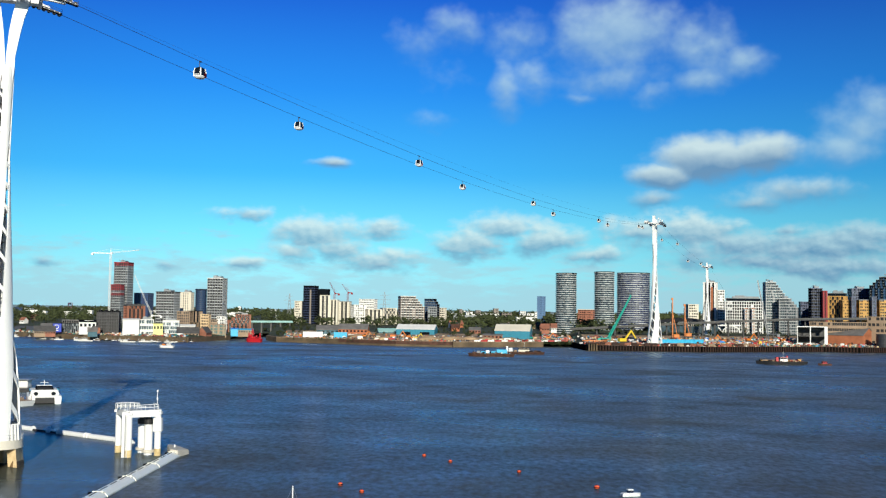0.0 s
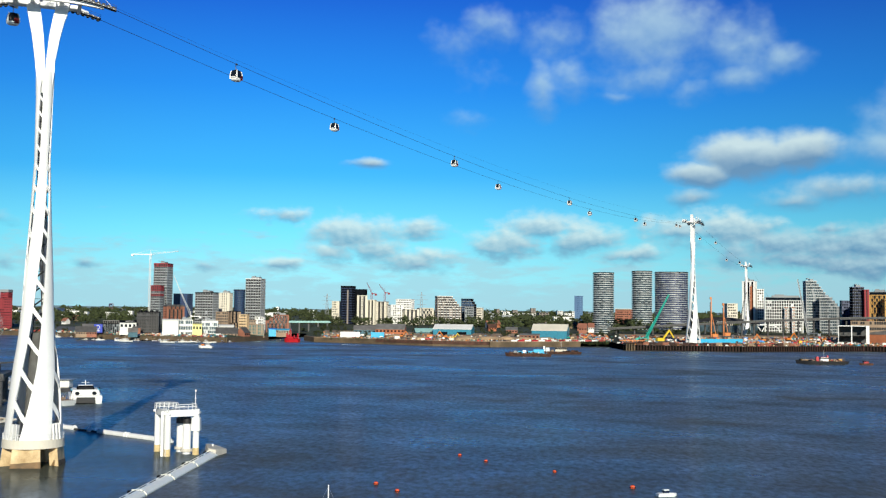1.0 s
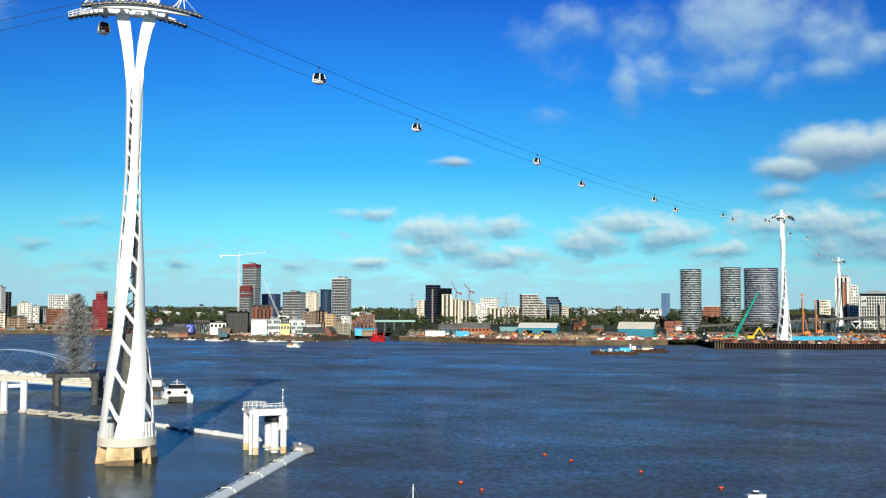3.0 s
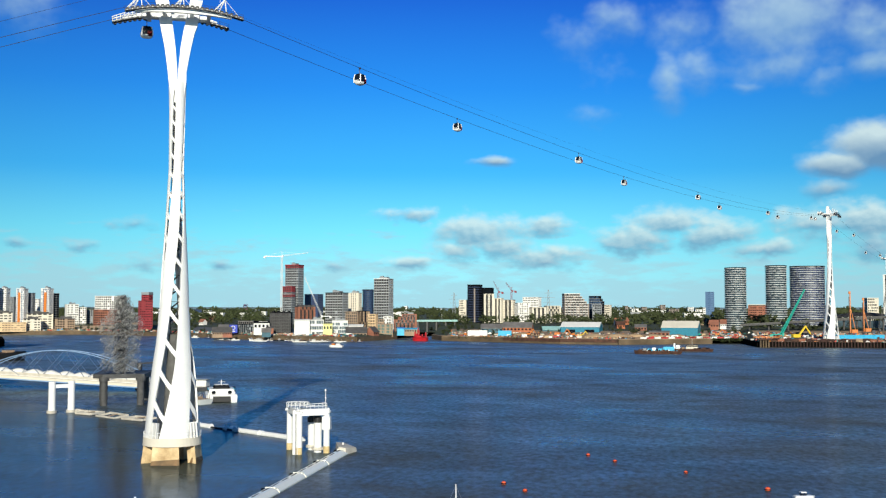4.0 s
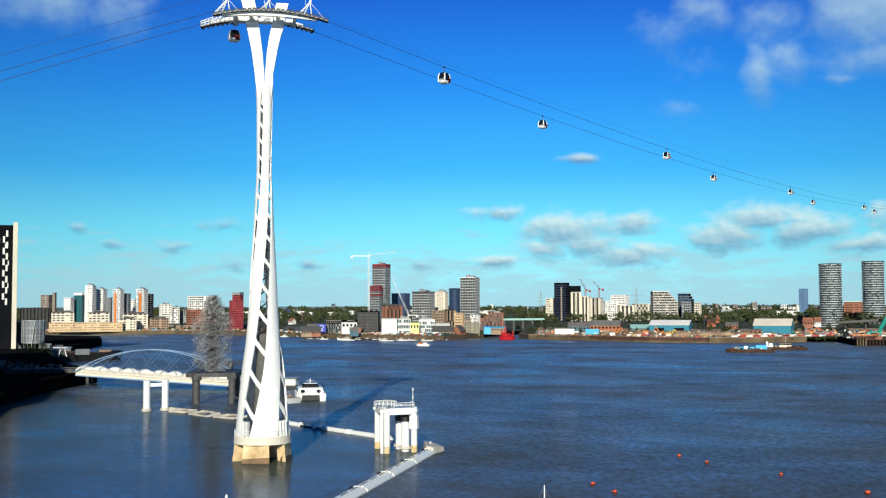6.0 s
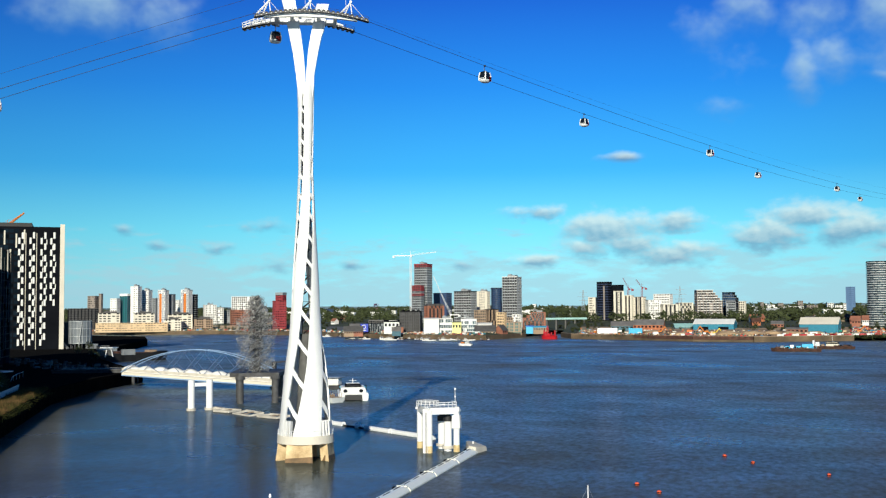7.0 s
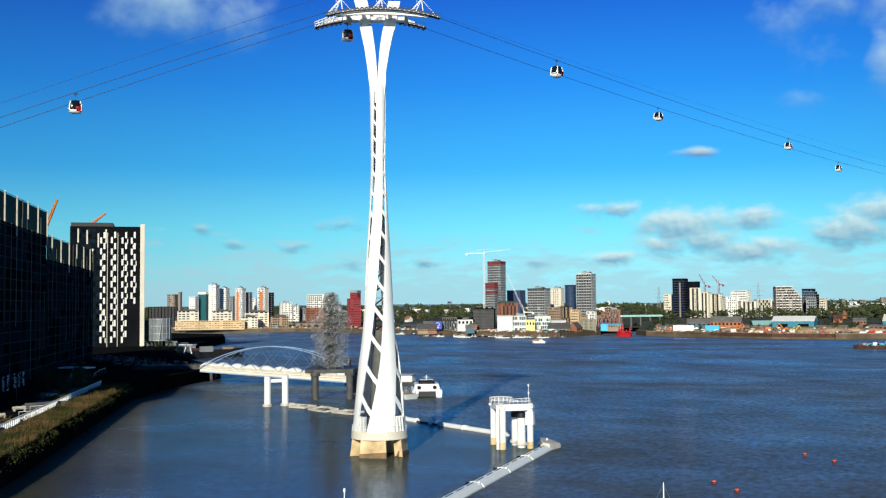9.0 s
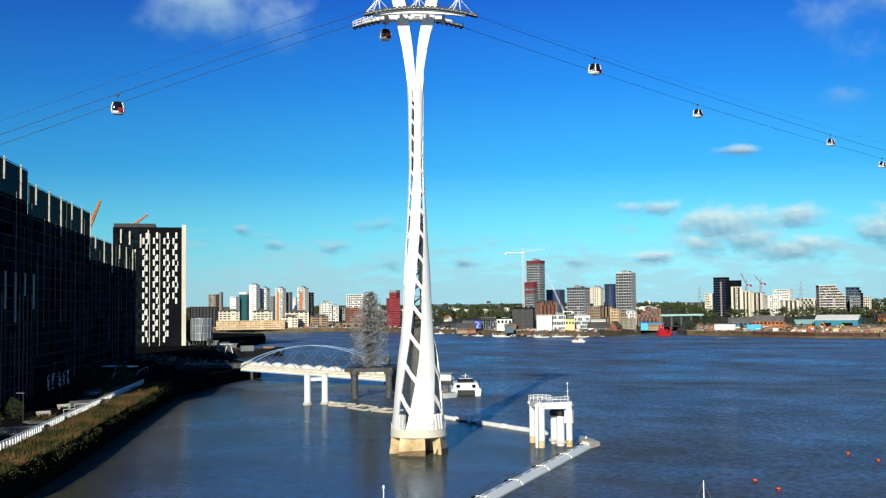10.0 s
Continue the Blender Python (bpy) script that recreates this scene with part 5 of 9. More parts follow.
tube_boom([((-98, 255.8, .3), (-93.6, 252.6, .3)), ((-85.8, 246.8, .3), (-77.5, 240.4, .3)), ((-77.0, 240.0, .3), (-64.5, 230.6, .3))], 0.62, "floating_tube", "white floating tube between tower and dolphin")
bm = B()
rod(bm, (-93.6, 252.6, .1), (-85.8, 246.8, .1), 0.3, seg=8)
tagged(part("mooring_chain", bm, "dark_steel"), "dark chain joining the floating tubes", "chain")
t = thing("float_buoy", "small white float in the boom line", "float", Matrix.Translation((-88.6, 249, .3)))
bm = B()
bmesh.ops.create_uvsphere(bm, u_segments=14, v_segments=8, radius=0.85)
for v in bm.verts:
    v.co.z *= 0.8
part("body", bm, "white", t, smooth=True)
part("lug", rod(B(), (0, 0, .5), (0, 0, 1.1), 0.18, seg=8), "white", t)


def raft(p, q, w):
    p, q = Vector(p), Vector(q)
    t = thing("raft_float", "flat cream-white float frame in the boom", "float", look(p, q) @ pose(0, 0, 0, -90 + 2.2 * math.sin(p.x * 3), 3.5 * math.sin(p.x), 9 * math.sin(p.x * 2)), "raft floats")
    L = (q - p).length * 0.84
    for sx in (-1, 1):
        part("side_beam", box(B(), (0.55, L, 0.6), Matrix.Translation((sx * w / 2, L / 2, -0.1)), bevel=0.08), "concrete", t)
    for k in (0.04, 0.96):
        part("end_beam", box(B(), (w, 0.5, 0.55), Matrix.Translation((0, L * k, -0.1)), bevel=0.08), "concrete", t)
    part("cross_slat", box(B(), (w - 0.5, 0.4, 0.2), Matrix.Translation((0, L / 2, 0.2))), "tan", t)


for p, q in (((-141.5, 281.5, .2), (-134, 278, .2)), ((-133, 277.0, .2), (-123.5, 270.8, .2)), ((-122.7, 270.2, .2), (-113, 263.5, .2)), ((-112.2, 263, .2), (-102.8, 258.2, .2))):
    raft(p, q, 4.0)


def mooring_frame():
    t = thing("mooring_posts", "pair of thick white tubular mooring posts joined by a beam", "mooring posts", Matrix.Translation((-148.4, 283.5, 0)))
    for x, y in ((-1.9, -1.8), (1.9, 1.8)):
        bm = B()
        rod(bm, (x, y, -3), (x, y, 8.6), 0.95, seg=18)
        part("post", bm, "white", t, smooth=False)
        part("foot_collar", rod(B(), (x, y, -0.2), (x, y, 0.7), 1.35, seg=16), "concrete", t)
    bm = B()
    bar(bm, (-1.9, -1.8, 7.3), (1.9, 1.8, 7.3), 0.7, 1.0)
    part("beam", bm, "white", t)
    for k in range(7):
        part("fender_block", box(B(), (1.6, 1.2, 0.9), Matrix.Translation((4.0 + 0.6 * k, 2.2 - 0.5 * k, 0.0)) @ Matrix.Rotation(k * 0.9, 4, "Z"), bevel=0.15), "concrete", t)


mooring_frame()


def rod_sculpture():
    base = Vector((-148.5, 320, 0))
    t = thing("sculpture_platform", "dark concrete platform on thick round legs in the river", "platform", Matrix.Translation(base))
    for x, y in ((1.6, -17.4), (11.2, -11.1), (-9.2, 8.4), (4.0, 13.0)):
        part("leg", rod(B(), (x * 0.96, y * 0.8, -3), (x * 0.96, y * 0.8, 8.0), 1.05, seg=18), "dark_concrete", t)
        part("leg_cap", rod(B(), (x * 0.96, y * 0.8, 7.2), (x * 0.96, y * 0.8, 8.4), 1.5, seg=18), "dark_concrete", t)
    out = [(1.6, -15.0), (12.2, -9.6), (6.5, 12.5), (-9.8, 8.5), (-2.0, -14.0)]
    part("deck", prism(B(), out, 8.0, 9.2), "dark_concrete", t)
    # curled rods in a loose cloud, closer together and darker in the middle
    rng = random.Random(5)

    def curled(count, core):
        verts, faces = [], []
        for _ in range(count):
            z = rng.uniform(0, 1) ** 0.95
            rad = (2.1 if core else 6.3) * (0.74 + 0.34 * math.sin(math.pi * min(1, z * 1.15))) * (1 - 0.55 * max(0, z - 0.74) / 0.26) * (0.92 + 0.12 * math.sin(z * 11 + 1))
            a, q = rng.uniform(0, 6.283), rng.uniform(0, 1) ** (0.5 if core else 0.42)
            c = Vector((math.cos(a) * q * rad, math.sin(a) * q * rad, 0.3 + z * 22.6 + rng.uniform(-.3, .6)))
            u = Vector((rng.gauss(0, 1), rng.gauss(0, 1), rng.gauss(0, 1))).normalized()
            v = u.orthogonal().normalized()
            bend, size, r = rng.uniform(1.2, 3.6), rng.uniform(0.45, 0.95), 0.07 if core else 0.042
            rings = []
            for i in range(5):
                f = bend * (i / 4 - 0.5)
                p = c + (u * math.cos(f) + v * math.sin(f)) * size
                n, b = u * math.cos(f) + v * math.sin(f), u.cross(v)
                k = len(verts)
                verts += [p + n * r, p - n * r * 0.5 + b * r * 0.87, p - n * r * 0.5 - b * r * 0.87]
                rings.append(k)
            for k, m in zip(rings, rings[1:]):
                faces += [(k, k + 1, m + 1, m), (k + 1, k + 2, m + 2, m + 1), (k + 2, k, m, m + 2)]
        return verts, faces

    s = thing("rod_sculpture", "tall cloud-like sculpture of tangled grey steel rods on the platform", "sculpture", Matrix.Translation(base + Vector((4.3, -8.5, 9.2))))
    for count, core, mat in ((2500, False, "wire"), (900, True, "core_wire")):
        verts, faces = curled(count, core)
        me = bpy.data.meshes.new("rods")
        me.from_pydata(verts, [], faces)
        me.materials.append(M[mat])
        o = new("rod_core" if core else "rod_tangle", me)
        o.parent = s
        tagged(o, kind="stuff")


rod_sculpture()


def covered_brow():
    a, b = Vector((-221, 362.5, 5.4)), Vector((-155, 361.5, 2.0))
    t = thing("covered_walkway_bridge", "white tented pier walkway slung from a light blue steel arch", "footbridge", None)
    t.location = a
    d = b - a
    bm = B()
    for y in (-2.2, 2.2):
        bar(bm, Vector((0, y, -0.1)), d + Vector((0, y, -0.1)), 0.4, 0.9)
    bar(bm, (0, 0, -0.2), d + Vector((0, 0, -0.2)), 4.2, 0.25)
    part("deck", bm, "cream", t)
    for y in (-2.45, 2.45):
        part("edge_beam", bar(B(), Vector((0, y, -0.75)), d + Vector((0, y, -0.75)), 0.35, 0.4), "pale_blue", t, "pale blue lower edge beam")
    part("side_panel", bar(B(), (0, -2.3, 1.1), d + Vector((0, -2.3, 1.1)), 0.12, 1.3), "concrete", t)
    n = 11
    for i in range(n):
        p, q = d * (i / n), d * ((i + 1) / n)
        bm = B()
        rows = []
        for k in range(7):
            f = k / 6
            c = p.lerp(q, f)
            h = 2.25 + 0.85 * math.sin(math.pi * f)
            rows.append([c + Vector((0, y, 0.55 + (h - 0.55) * (1 - (abs(y) / 2.45) ** 2.4))) for y in (-2.45, -2.0, -1.2, 0, 1.2, 2.0, 2.45)])
        strip(bm, rows)
        part("fabric_bay", bm, "fabric", t, "taut white fabric canopy bay", smooth=True)
    for y in (-3.0, 3.0):
        pts = [d * (k / 16) + Vector((0, y * (1 - 0.35 * math.sin(math.pi * k / 16)), 0.4 + 9.9 * math.sin(math.pi * k / 16) ** 0.75)) for k in range(17)]
        part("arch_tube", tube(B(), pts, 0.17, 8), "pale_blue", t, "pale blue steel arch tube")
        for k in range(2, 15, 2):
            for s in (-2.2, 2.2):
                f = min(1, max(0, (k + s) / 16))
                bm = B()
                rod(bm, pts[k], d * f + Vector((0, y * 0.75, 0.1)), 0.11, seg=5)
                part("hanger", bm, "hanger_blue", t)
    for k in range(4, 13, 2):
        f = k / 16
        w = 3.0 * (1 - 0.35 * math.sin(math.pi * f))
        z = 0.4 + 9.9 * math.sin(math.pi * f) ** 0.75
        part("cross_tube", rod(B(), d * f + Vector((0, -w, z)), d * f + Vector((0, w, z)), 0.12, seg=6), "pale_blue", t)


M["hanger_blue"] = material("dark_blue_steel", (0.08, 0.13, 0.24), 0.4, vary=0.08)
M["pale_blue"] = material("pale_blue_steel", (0.24, 0.36, 0.55), 0.4, vary=0.08)
covered_brow()


def pier_pontoon():
    t = thing("pier_pontoon", "dark floating pier pontoon with mooring piles", "pontoon", Matrix.Translation((-148, 372, 0)))
    part("hull", box(B(), (34, 9, 2.0), Matrix.Translation((0, 0, -0.9)), bevel=0.15), "dark_steel", t)
    part("shelter", box(B(), (12, 4, 2.6), Matrix.Translation((2, 1, 1.1)), bevel=0.2), "fabric", t, "white shelter")
    part("shelter_roof", box(B(), (14, 6, 0.3), Matrix.Translation((2, 1, 3.7)), bevel=0.1), "steel", t)
    for x in (-12, -5):
        part("tubular_post", rod(B(), (x, 5.2, -3), (x, 5.2, 4.5), 0.7, seg=14), "dark_concrete", t)
    bm = B()
    bar(bm, (-17, -3, 9.2), (-5, -3, 10.2), 0.8, 0.5)
    rod(bm, (-16, -3, 1), (-16, -3, 9.4), 0.9, seg=10)
    part("boarding_arm", bm, "dark_steel", t)


pier_pontoon()


def hull(bm, L, W, z0, z1, bow=0.32, flare=1.12, n=7):
    """A ship's hull along x with a pointed bow at +x."""
    out = [(-L / 2, -W / 2)]
    for k in range(n + 1):
        f = k / n
        out.append((L / 2 - L * bow * (1 - f), -W / 2 * (1 - f ** 2.2)))
    out += [(x, -y) for x, y in out[::-1][1:]]
    lo = [bm.verts.new((x * 0.95, y * 0.82, z0)) for x, y in out]
    hi = [bm.verts.new((x, y * flare, z1 + (0.12 * (z1 - z0) if x > L * 0.25 else 0))) for x, y in out]
    m = len(out)
    bm.faces.new(hi), bm.faces.new(lo[::-1])
    for i in range(m):
        bm.faces.new((lo[i], lo[(i + 1) % m], hi[(i + 1) % m], hi[i]))
    bmesh.ops.recalc_face_normals(bm, faces=bm.faces[:])
    return bm


def river_bus():
    t = thing("catamaran", "white passenger catamaran with twin hulls moored at the pier", "boat", pose(-119.6, 330.2, 0, 0, 0, 112) @ Matrix.Diagonal((0.9, 1.22, 0.95, 1)))
    for y in (-3.0, 3.0):
        part("hull", hull(B(), 21, 1.5, -0.8, 2.0, 0.3), "white", t)
        t.children[-1].location = (0, y, 0)
    part("bridge_deck", box(B(), (19, 7.6, 0.6), Matrix.Translation((-0.8, 0, 1.95)), bevel=0.2), "white", t)
    # black block put in as the shade between the hulls
    part("underside", box(B(), (18.6, 4.9, 1.7), Matrix.Translation((-0.7, 0, 0.25))), "black", t)
    saloon = part("saloon", box(B(), (14, 6.8, 1.8), Matrix.Translation((-1, 0, 2.4)), taper=0.9, bevel=0.25), "white", t)
    for y in (-3.28, 3.28):
        part("side_window", box(B(), (11.5, 0.25, 0.9), Matrix.Translation((-1, y, 3.0))), "glass", saloon)
    for y in (-2.0, 2.0):
        part("front_window", rod(B(), (-7.6, y, 3.15), (-8.05, y, 3.1), 0.55, seg=12), "glass", saloon)
    part("windscreen", box(B(), (0.5, 3.4, 0.8), Matrix.Translation((-6.0, 0, 4.2)) @ Matrix.Rotation(radians(-25), 4, "Y")), "black", saloon)
    part("wheelhouse", box(B(), (6.2, 4.4, 1.15), Matrix.Translation((-3.0, 0, 4.2)), taper=0.78, bevel=0.15), "charcoal", t)
    part("cockpit_roof", box(B(), (4.6, 3.5, 0.15), Matrix.Translation((-2.4, 0, 5.3)), bevel=0.04), "white", t)
    part("roof", box(B(), (6.5, 5.0, 0.14), Matrix.Translation((-1.5, 0, 4.4))), "steel", t)
    bm = B()
    rod(bm, (-2.4, 0, 5.1), (-2.4, 0, 6.9), 0.10, seg=6)
    rod(bm, (-2.4, -1.0, 6.2), (-2.4, 1.0, 6.2), 0.06, seg=6)
    part("mast", bm, "white", t)
    for y in (-3.2, 3.2):
        bm = B()
        for z in (0.5, 1.0):
            rod(bm, (-9.8, y, 2.4 + z), (9, y, 2.4 + z), 0.04, seg=5)
        for k in range(10):
            rod(bm, (-9.8 + 2.05 * k, y, 2.4), (-9.8 + 2.05 * k, y, 3.4), 0.04, seg=5)
        part("rail", bm, "white", t)


river_bus()
t = thing("landing_float", "low white landing float with rails beside the catamaran", "pontoon", pose(-124.4, 317, 0, 0, 0, 104))
part("hull", box(B(), (12, 5, 1.8), Matrix.Translation((0, 0, -0.6)), bevel=0.15), "concrete", t)
part("cabin", box(B(), (4, 3, 2.2), Matrix.Translation((2.5, 0, 1.2)), bevel=0.15), "cyan", t, "pale blue cabin")
for y in (-2.4, 2.4):
    bm = B()
    for z in (1.7, 2.2):
        rod(bm, (-5.8, y, z), (5.8, y, z), 0.05, seg=5)
    for k in range(10):
        rod(bm, (-5.8 + 1.29 * k, y, 1.2), (-5.8 + 1.29 * k, y, 2.2), 0.06, seg=5)
    part("rail", bm, "white", t)


def work_boat(label, x, y, turn, L, W, hullmat, housemat, roofmat, name="work_boat", house=(-0.18, 0.32), deck="rust", cargo=(), mast=True, h=1.6):
    t = thing(name, label, "boat", pose(x, y, 0, 0, 0, turn))
    shell = part("hull", hull(B(), L, W, -0.6, h, 0.28), hullmat, t)
    part("deck", box(B(), (L * 0.8, W * 0.86, 0.12), Matrix.Translation((-L * 0.05, 0, h + 0.01))), deck, shell)
    if house:
        hx, hl = house[0] * L, house[1] * L
        cab = part("wheelhouse", box(B(), (hl, W * 0.6, W * 0.38), Matrix.Translation((hx, 0, h + 0.1)), taper=0.9, bevel=0.08), housemat, t)
        part("window_band", box(B(), (hl * 1.0, W * 0.585, W * 0.12), Matrix.Translation((hx, 0, h + W * 0.24))), "glass", cab)
        part("roof", box(B(), (hl * 0.98, W * 0.62, 0.14), Matrix.Translation((hx, 0, h + 0.1 + W * 0.38))), roofmat, cab)
        if mast:
            bm = B()
            rod(bm, (hx, 0, h + W * 0.4), (hx, 0, h + W * 0.4 + L * 0.16), 0.06, seg=5)
            rod(bm, (hx, -W * 0.15, h + W * 0.4 + L * 0.1), (hx, W * 0.15, h + W * 0.4 + L * 0.1), 0.05, seg=5)
            part("mast", bm, "white", cab)
    for cx, cy, sx, sy, sz, m in cargo:
        part("deck_cargo", box(B(), (sx, sy, sz), Matrix.Translation((cx, cy, h + 0.1)), bevel=0.08), m, t)
    return t


def deck_heap(boat, x0, x1, w, z, n, seed, mats):
    """Loose gear heaped on a deck, one mesh for each kind of stuff."""
    rng = random.Random(seed)
    for m in mats:
        bm = B()
        for _ in range(n):
            size = (rng.uniform(0.3, 1.8), rng.uniform(0.3, 1.2), rng.uniform(0.2, 1.0))
            box(bm, size, Matrix.Translation((rng.uniform(x0, x1), rng.uniform(-w, w), z)) @ Matrix.Rotation(rng.uniform(0, 3.1), 4, "Z") @ Matrix.Rotation(rng.uniform(-.25, .25), 4, "X"))
        for _ in range(max(2, n // 6)):
            px, py = rng.uniform(x0, x1), rng.uniform(-w, w)
            rod(bm, (px, py, z), (px + rng.uniform(-.8, .8), py, z + rng.uniform(1, 2.6)), 0.07, seg=5)
        part("deck_gear", bm, m, boat)


def fenders(boat, L, W, z):
    for k in range(7):
        for sy in (-1, 1):
            part("fender", rod(B(), (-L * 0.42 + L * 0.11 * k, sy * W * 0.53, z - 0.5), (-L * 0.42 + L * 0.11 * k, sy * W * 0.53, z + 0.1), 0.28, seg=8), "black", boat)


work_boat("orange and white work boat under way on the river", -205.5, 817, 175, 11, 3.6, "white", "white", "white", cargo=[(2.0, 0, 2.5, 2.2, 1.2, "orange")])
barge = work_boat("long rusty barge with light blue deck cabins", 33, 729, 178, 31, 8, "rust", "white", "white", name="barge", house=None, h=2.0,
          cargo=[(-7, 0, 7, 4, 2.6, "cyan"), (-1.5, -1, 3, 3, 1.4, "cyan"), (2.5, 1, 2.4, 3, 2.0, "white"), (5.5, -1, 2.6, 2, 1.2, "cyan"), (8.5, 1, 2, 3, 1.6, "grey"), (-12.5, 0, 2, 4, 1.2, "rust"), (11.5, 1, 2, 3, .8, "rust"), (-12, -2, 1, 1, 3.0, "steel")])
deck_heap(barge, -13, 13, 3.2, 2.0, 26, 5, ("charcoal", "rust", "cyan", "steel"))
fenders(barge, 31, 8, 1.5)
barge = work_boat("rust-brown barge with cream cabin and white tug house", 58, 778, 172, 30, 7, "rust", "cream", "rust", name="barge", house=(-0.02, 0.28), h=1.6,
          cargo=[(9, 0, 2.6, 3, 2.6, "white"), (11.5, 0, 1.2, 1.6, 3.8, "white"), (-9, 0, 3, 3, 1, "rust"), (5.5, 0, 2, 3, 1.2, "tan")])
deck_heap(barge, -13, -2, 2.8, 1.6, 18, 6, ("charcoal", "rust"))
deck_heap(barge, 6, 13, 2.6, 1.6, 14, 7, ("white", "charcoal"))
fenders(barge, 30, 7, 1.2)
tug = work_boat("black tug with red wheelhouse alongside a barge", 205, 657, 180, 24, 6, "black", "white", "red", name="tug", house=(0.0, 0.2), h=1.9,
          cargo=[(3.8, 0, 1.6, 2, 2.6, "red"), (-2.2, 0, 1.0, 1.4, 3.4, "red"), (-8, 0, 3, 3, 0.6, "rust"), (8, 0.5, 2, 2, .7, "charcoal")])
deck_heap(tug, -10, 8, 2.2, 1.9, 12, 8, ("charcoal", "tan", "red"))
barge = work_boat("black deck barge with timber cargo", 207, 668, 180, 31, 7, "black", "white", "red", name="barge", house=None, h=1.7,
          cargo=[(9, 0, 4, 3, 0.8, "tan"), (4, 1, 3, 3, 0.5, "rust"), (-7, 0, 4, 3, 0.9, "tan"), (-11, 0, 2, 3, 1.3, "ochre"), (12.5, 1, 2, 2, 1.0, "charcoal"), (-3, -1, 2, 2, 1.4, "rust")])
deck_heap(barge, -13, 13, 2.8, 1.7, 22, 9, ("charcoal", "tan", "ochre"))
work_boat("small rust-red work punt", 229, 655, 185, 8, 3.2, "rust", "red", "rust", name="punt", house=(0, 0.4), mast=False, h=1.0)
work_boat("small white motor cruiser moored", 29.8, 172, 12, 3.2, 1.2, "white", "navy", "white", name="motor_boat", house=(-0.05, 0.28), deck="white", mast=False, h=0.36)
for x, y, s in ((-280, 950, 12), (-300, 955, 9), (-258, 956, 14), (-322, 975, 11), (-345, 990, 10), (-236, 950, 10), (-420, 1075, 16), (-447, 1092, 20), (-400, 1062, 9), (-270, 945, 16), (-310, 962, 20), (-365, 1010, 26), (-215, 948, 9)):
    work_boat("small white boat moored below the far river wall", x, y - 4, rnd.choice((0, 180)) + rnd.uniform(-14, 14), s * 0.8, s * 0.22, "pale" if s % 3 else "navy", "pale", "charcoal" if s % 2 else "pale", name="moored_boat", deck="tan", h=0.8)
for k in range(16):
    bx = -225 - 7.5 * k + rnd.uniform(-2, 2)
    work_boat("small moored boat in the row below the far wharf", bx, float(np.interp(bx, [-345, -224], [1008, 955])) - 5 + rnd.uniform(-2, 2), rnd.uniform(-20, 20) + (90 if k % 3 == 0 else 0), rnd.uniform(5, 8), 1.9,
              rnd.choice(("pale", "white", "navy", "charcoal")), rnd.choice(("pale", "white", "tan")), rnd.choice(("charcoal", "pale", "blue")), name="moored_boat", deck="tan", h=0.7)
lightship = work_boat("bright red lightship with lattice light towers at the creek mouth", -171, 995, 165, 15, 4, "scarlet", "scarlet", "scarlet", name="lightship", house=(-0.25, 0.2), deck="scarlet", h=2.6, mast=False)
for lx, lh, lw in ((1.5, 8.5, 1.3), (4.8, 5.0, 0.9), (-6.0, 4.5, 0.8)):
    bm = B()
    for sx, sy in ((-1, -1), (1, -1), (1, 1), (-1, 1)):
        rod(bm, (lx + sx * lw, sy * lw, 2.6), (lx + sx * lw * 0.4, sy * lw * 0.4, 2.6 + lh), 0.16, seg=5)
    for k in range(4):
        f, g, z = 1 - 0.15 * k, 1 - 0.15 * (k + 1), 2.6 + lh * k / 4
        for s_ in (-1, 1):
            rod(bm, (lx - lw * f, s_ * lw * f, z), (lx + lw * g, s_ * lw * g, z + lh / 4), 0.13, seg=4)
            rod(bm, (lx + lw * f, s_ * lw * f, z), (lx - lw * g, s_ * lw * g, z + lh / 4), 0.13, seg=4)
    rod(bm, (lx, 0, 2.6 + lh), (lx, 0, 3.6 + lh), 0.7, seg=10)
    part("light_tower", bm, "scarlet", lightship)
part("deckhouse", box(B(), (5.4, 3.0, 2.4), Matrix.Translation((0.6, 0, 2.5)), taper=0.9, bevel=0.15), "scarlet", lightship)
part("bridge_house", box(B(), (2.6, 2.4, 2.0), Matrix.Translation((3.2, 0, 4.9)), taper=0.85, bevel=0.12), "scarlet", lightship)
part("funnel", rod(B(), (-2.4, 0, 2.5), (-2.6, 0, 6.4), 0.7, 0.6, seg=12), "red", lightship)
part("bulwark", hull(B(), 15.4, 4.3, 2.3, 3.3), "scarlet", lightship)

ferry = work_boat("pale green and cream landing boat beside the catamaran", -124.5, 318, 150, 14, 4.6, "rail", "cream", "white", name="landing_boat", house=(0.22, 0.16), deck="tan", h=1.5, cargo=[(-1, 0.5, 1.6, 1.2, 0.8, "blue"), (-3.5, -0.4, 1.2, 1.4, 0.7, "tan"), (1, -0.8, 1, 1, 0.6, "charcoal")])
part("rubbing_strake", box(B(), (10.6, 4.9, 0.22), Matrix.Translation((-1.4, 0, 1.25))), "rust", ferry)
for k in range(6):
    part("stanchion", rod(B(), (-6 + 1.1 * k, -2.1, 1.5), (-6 + 1.1 * k, -2.1, 2.7), 0.07, seg=5), "tan", ferry)


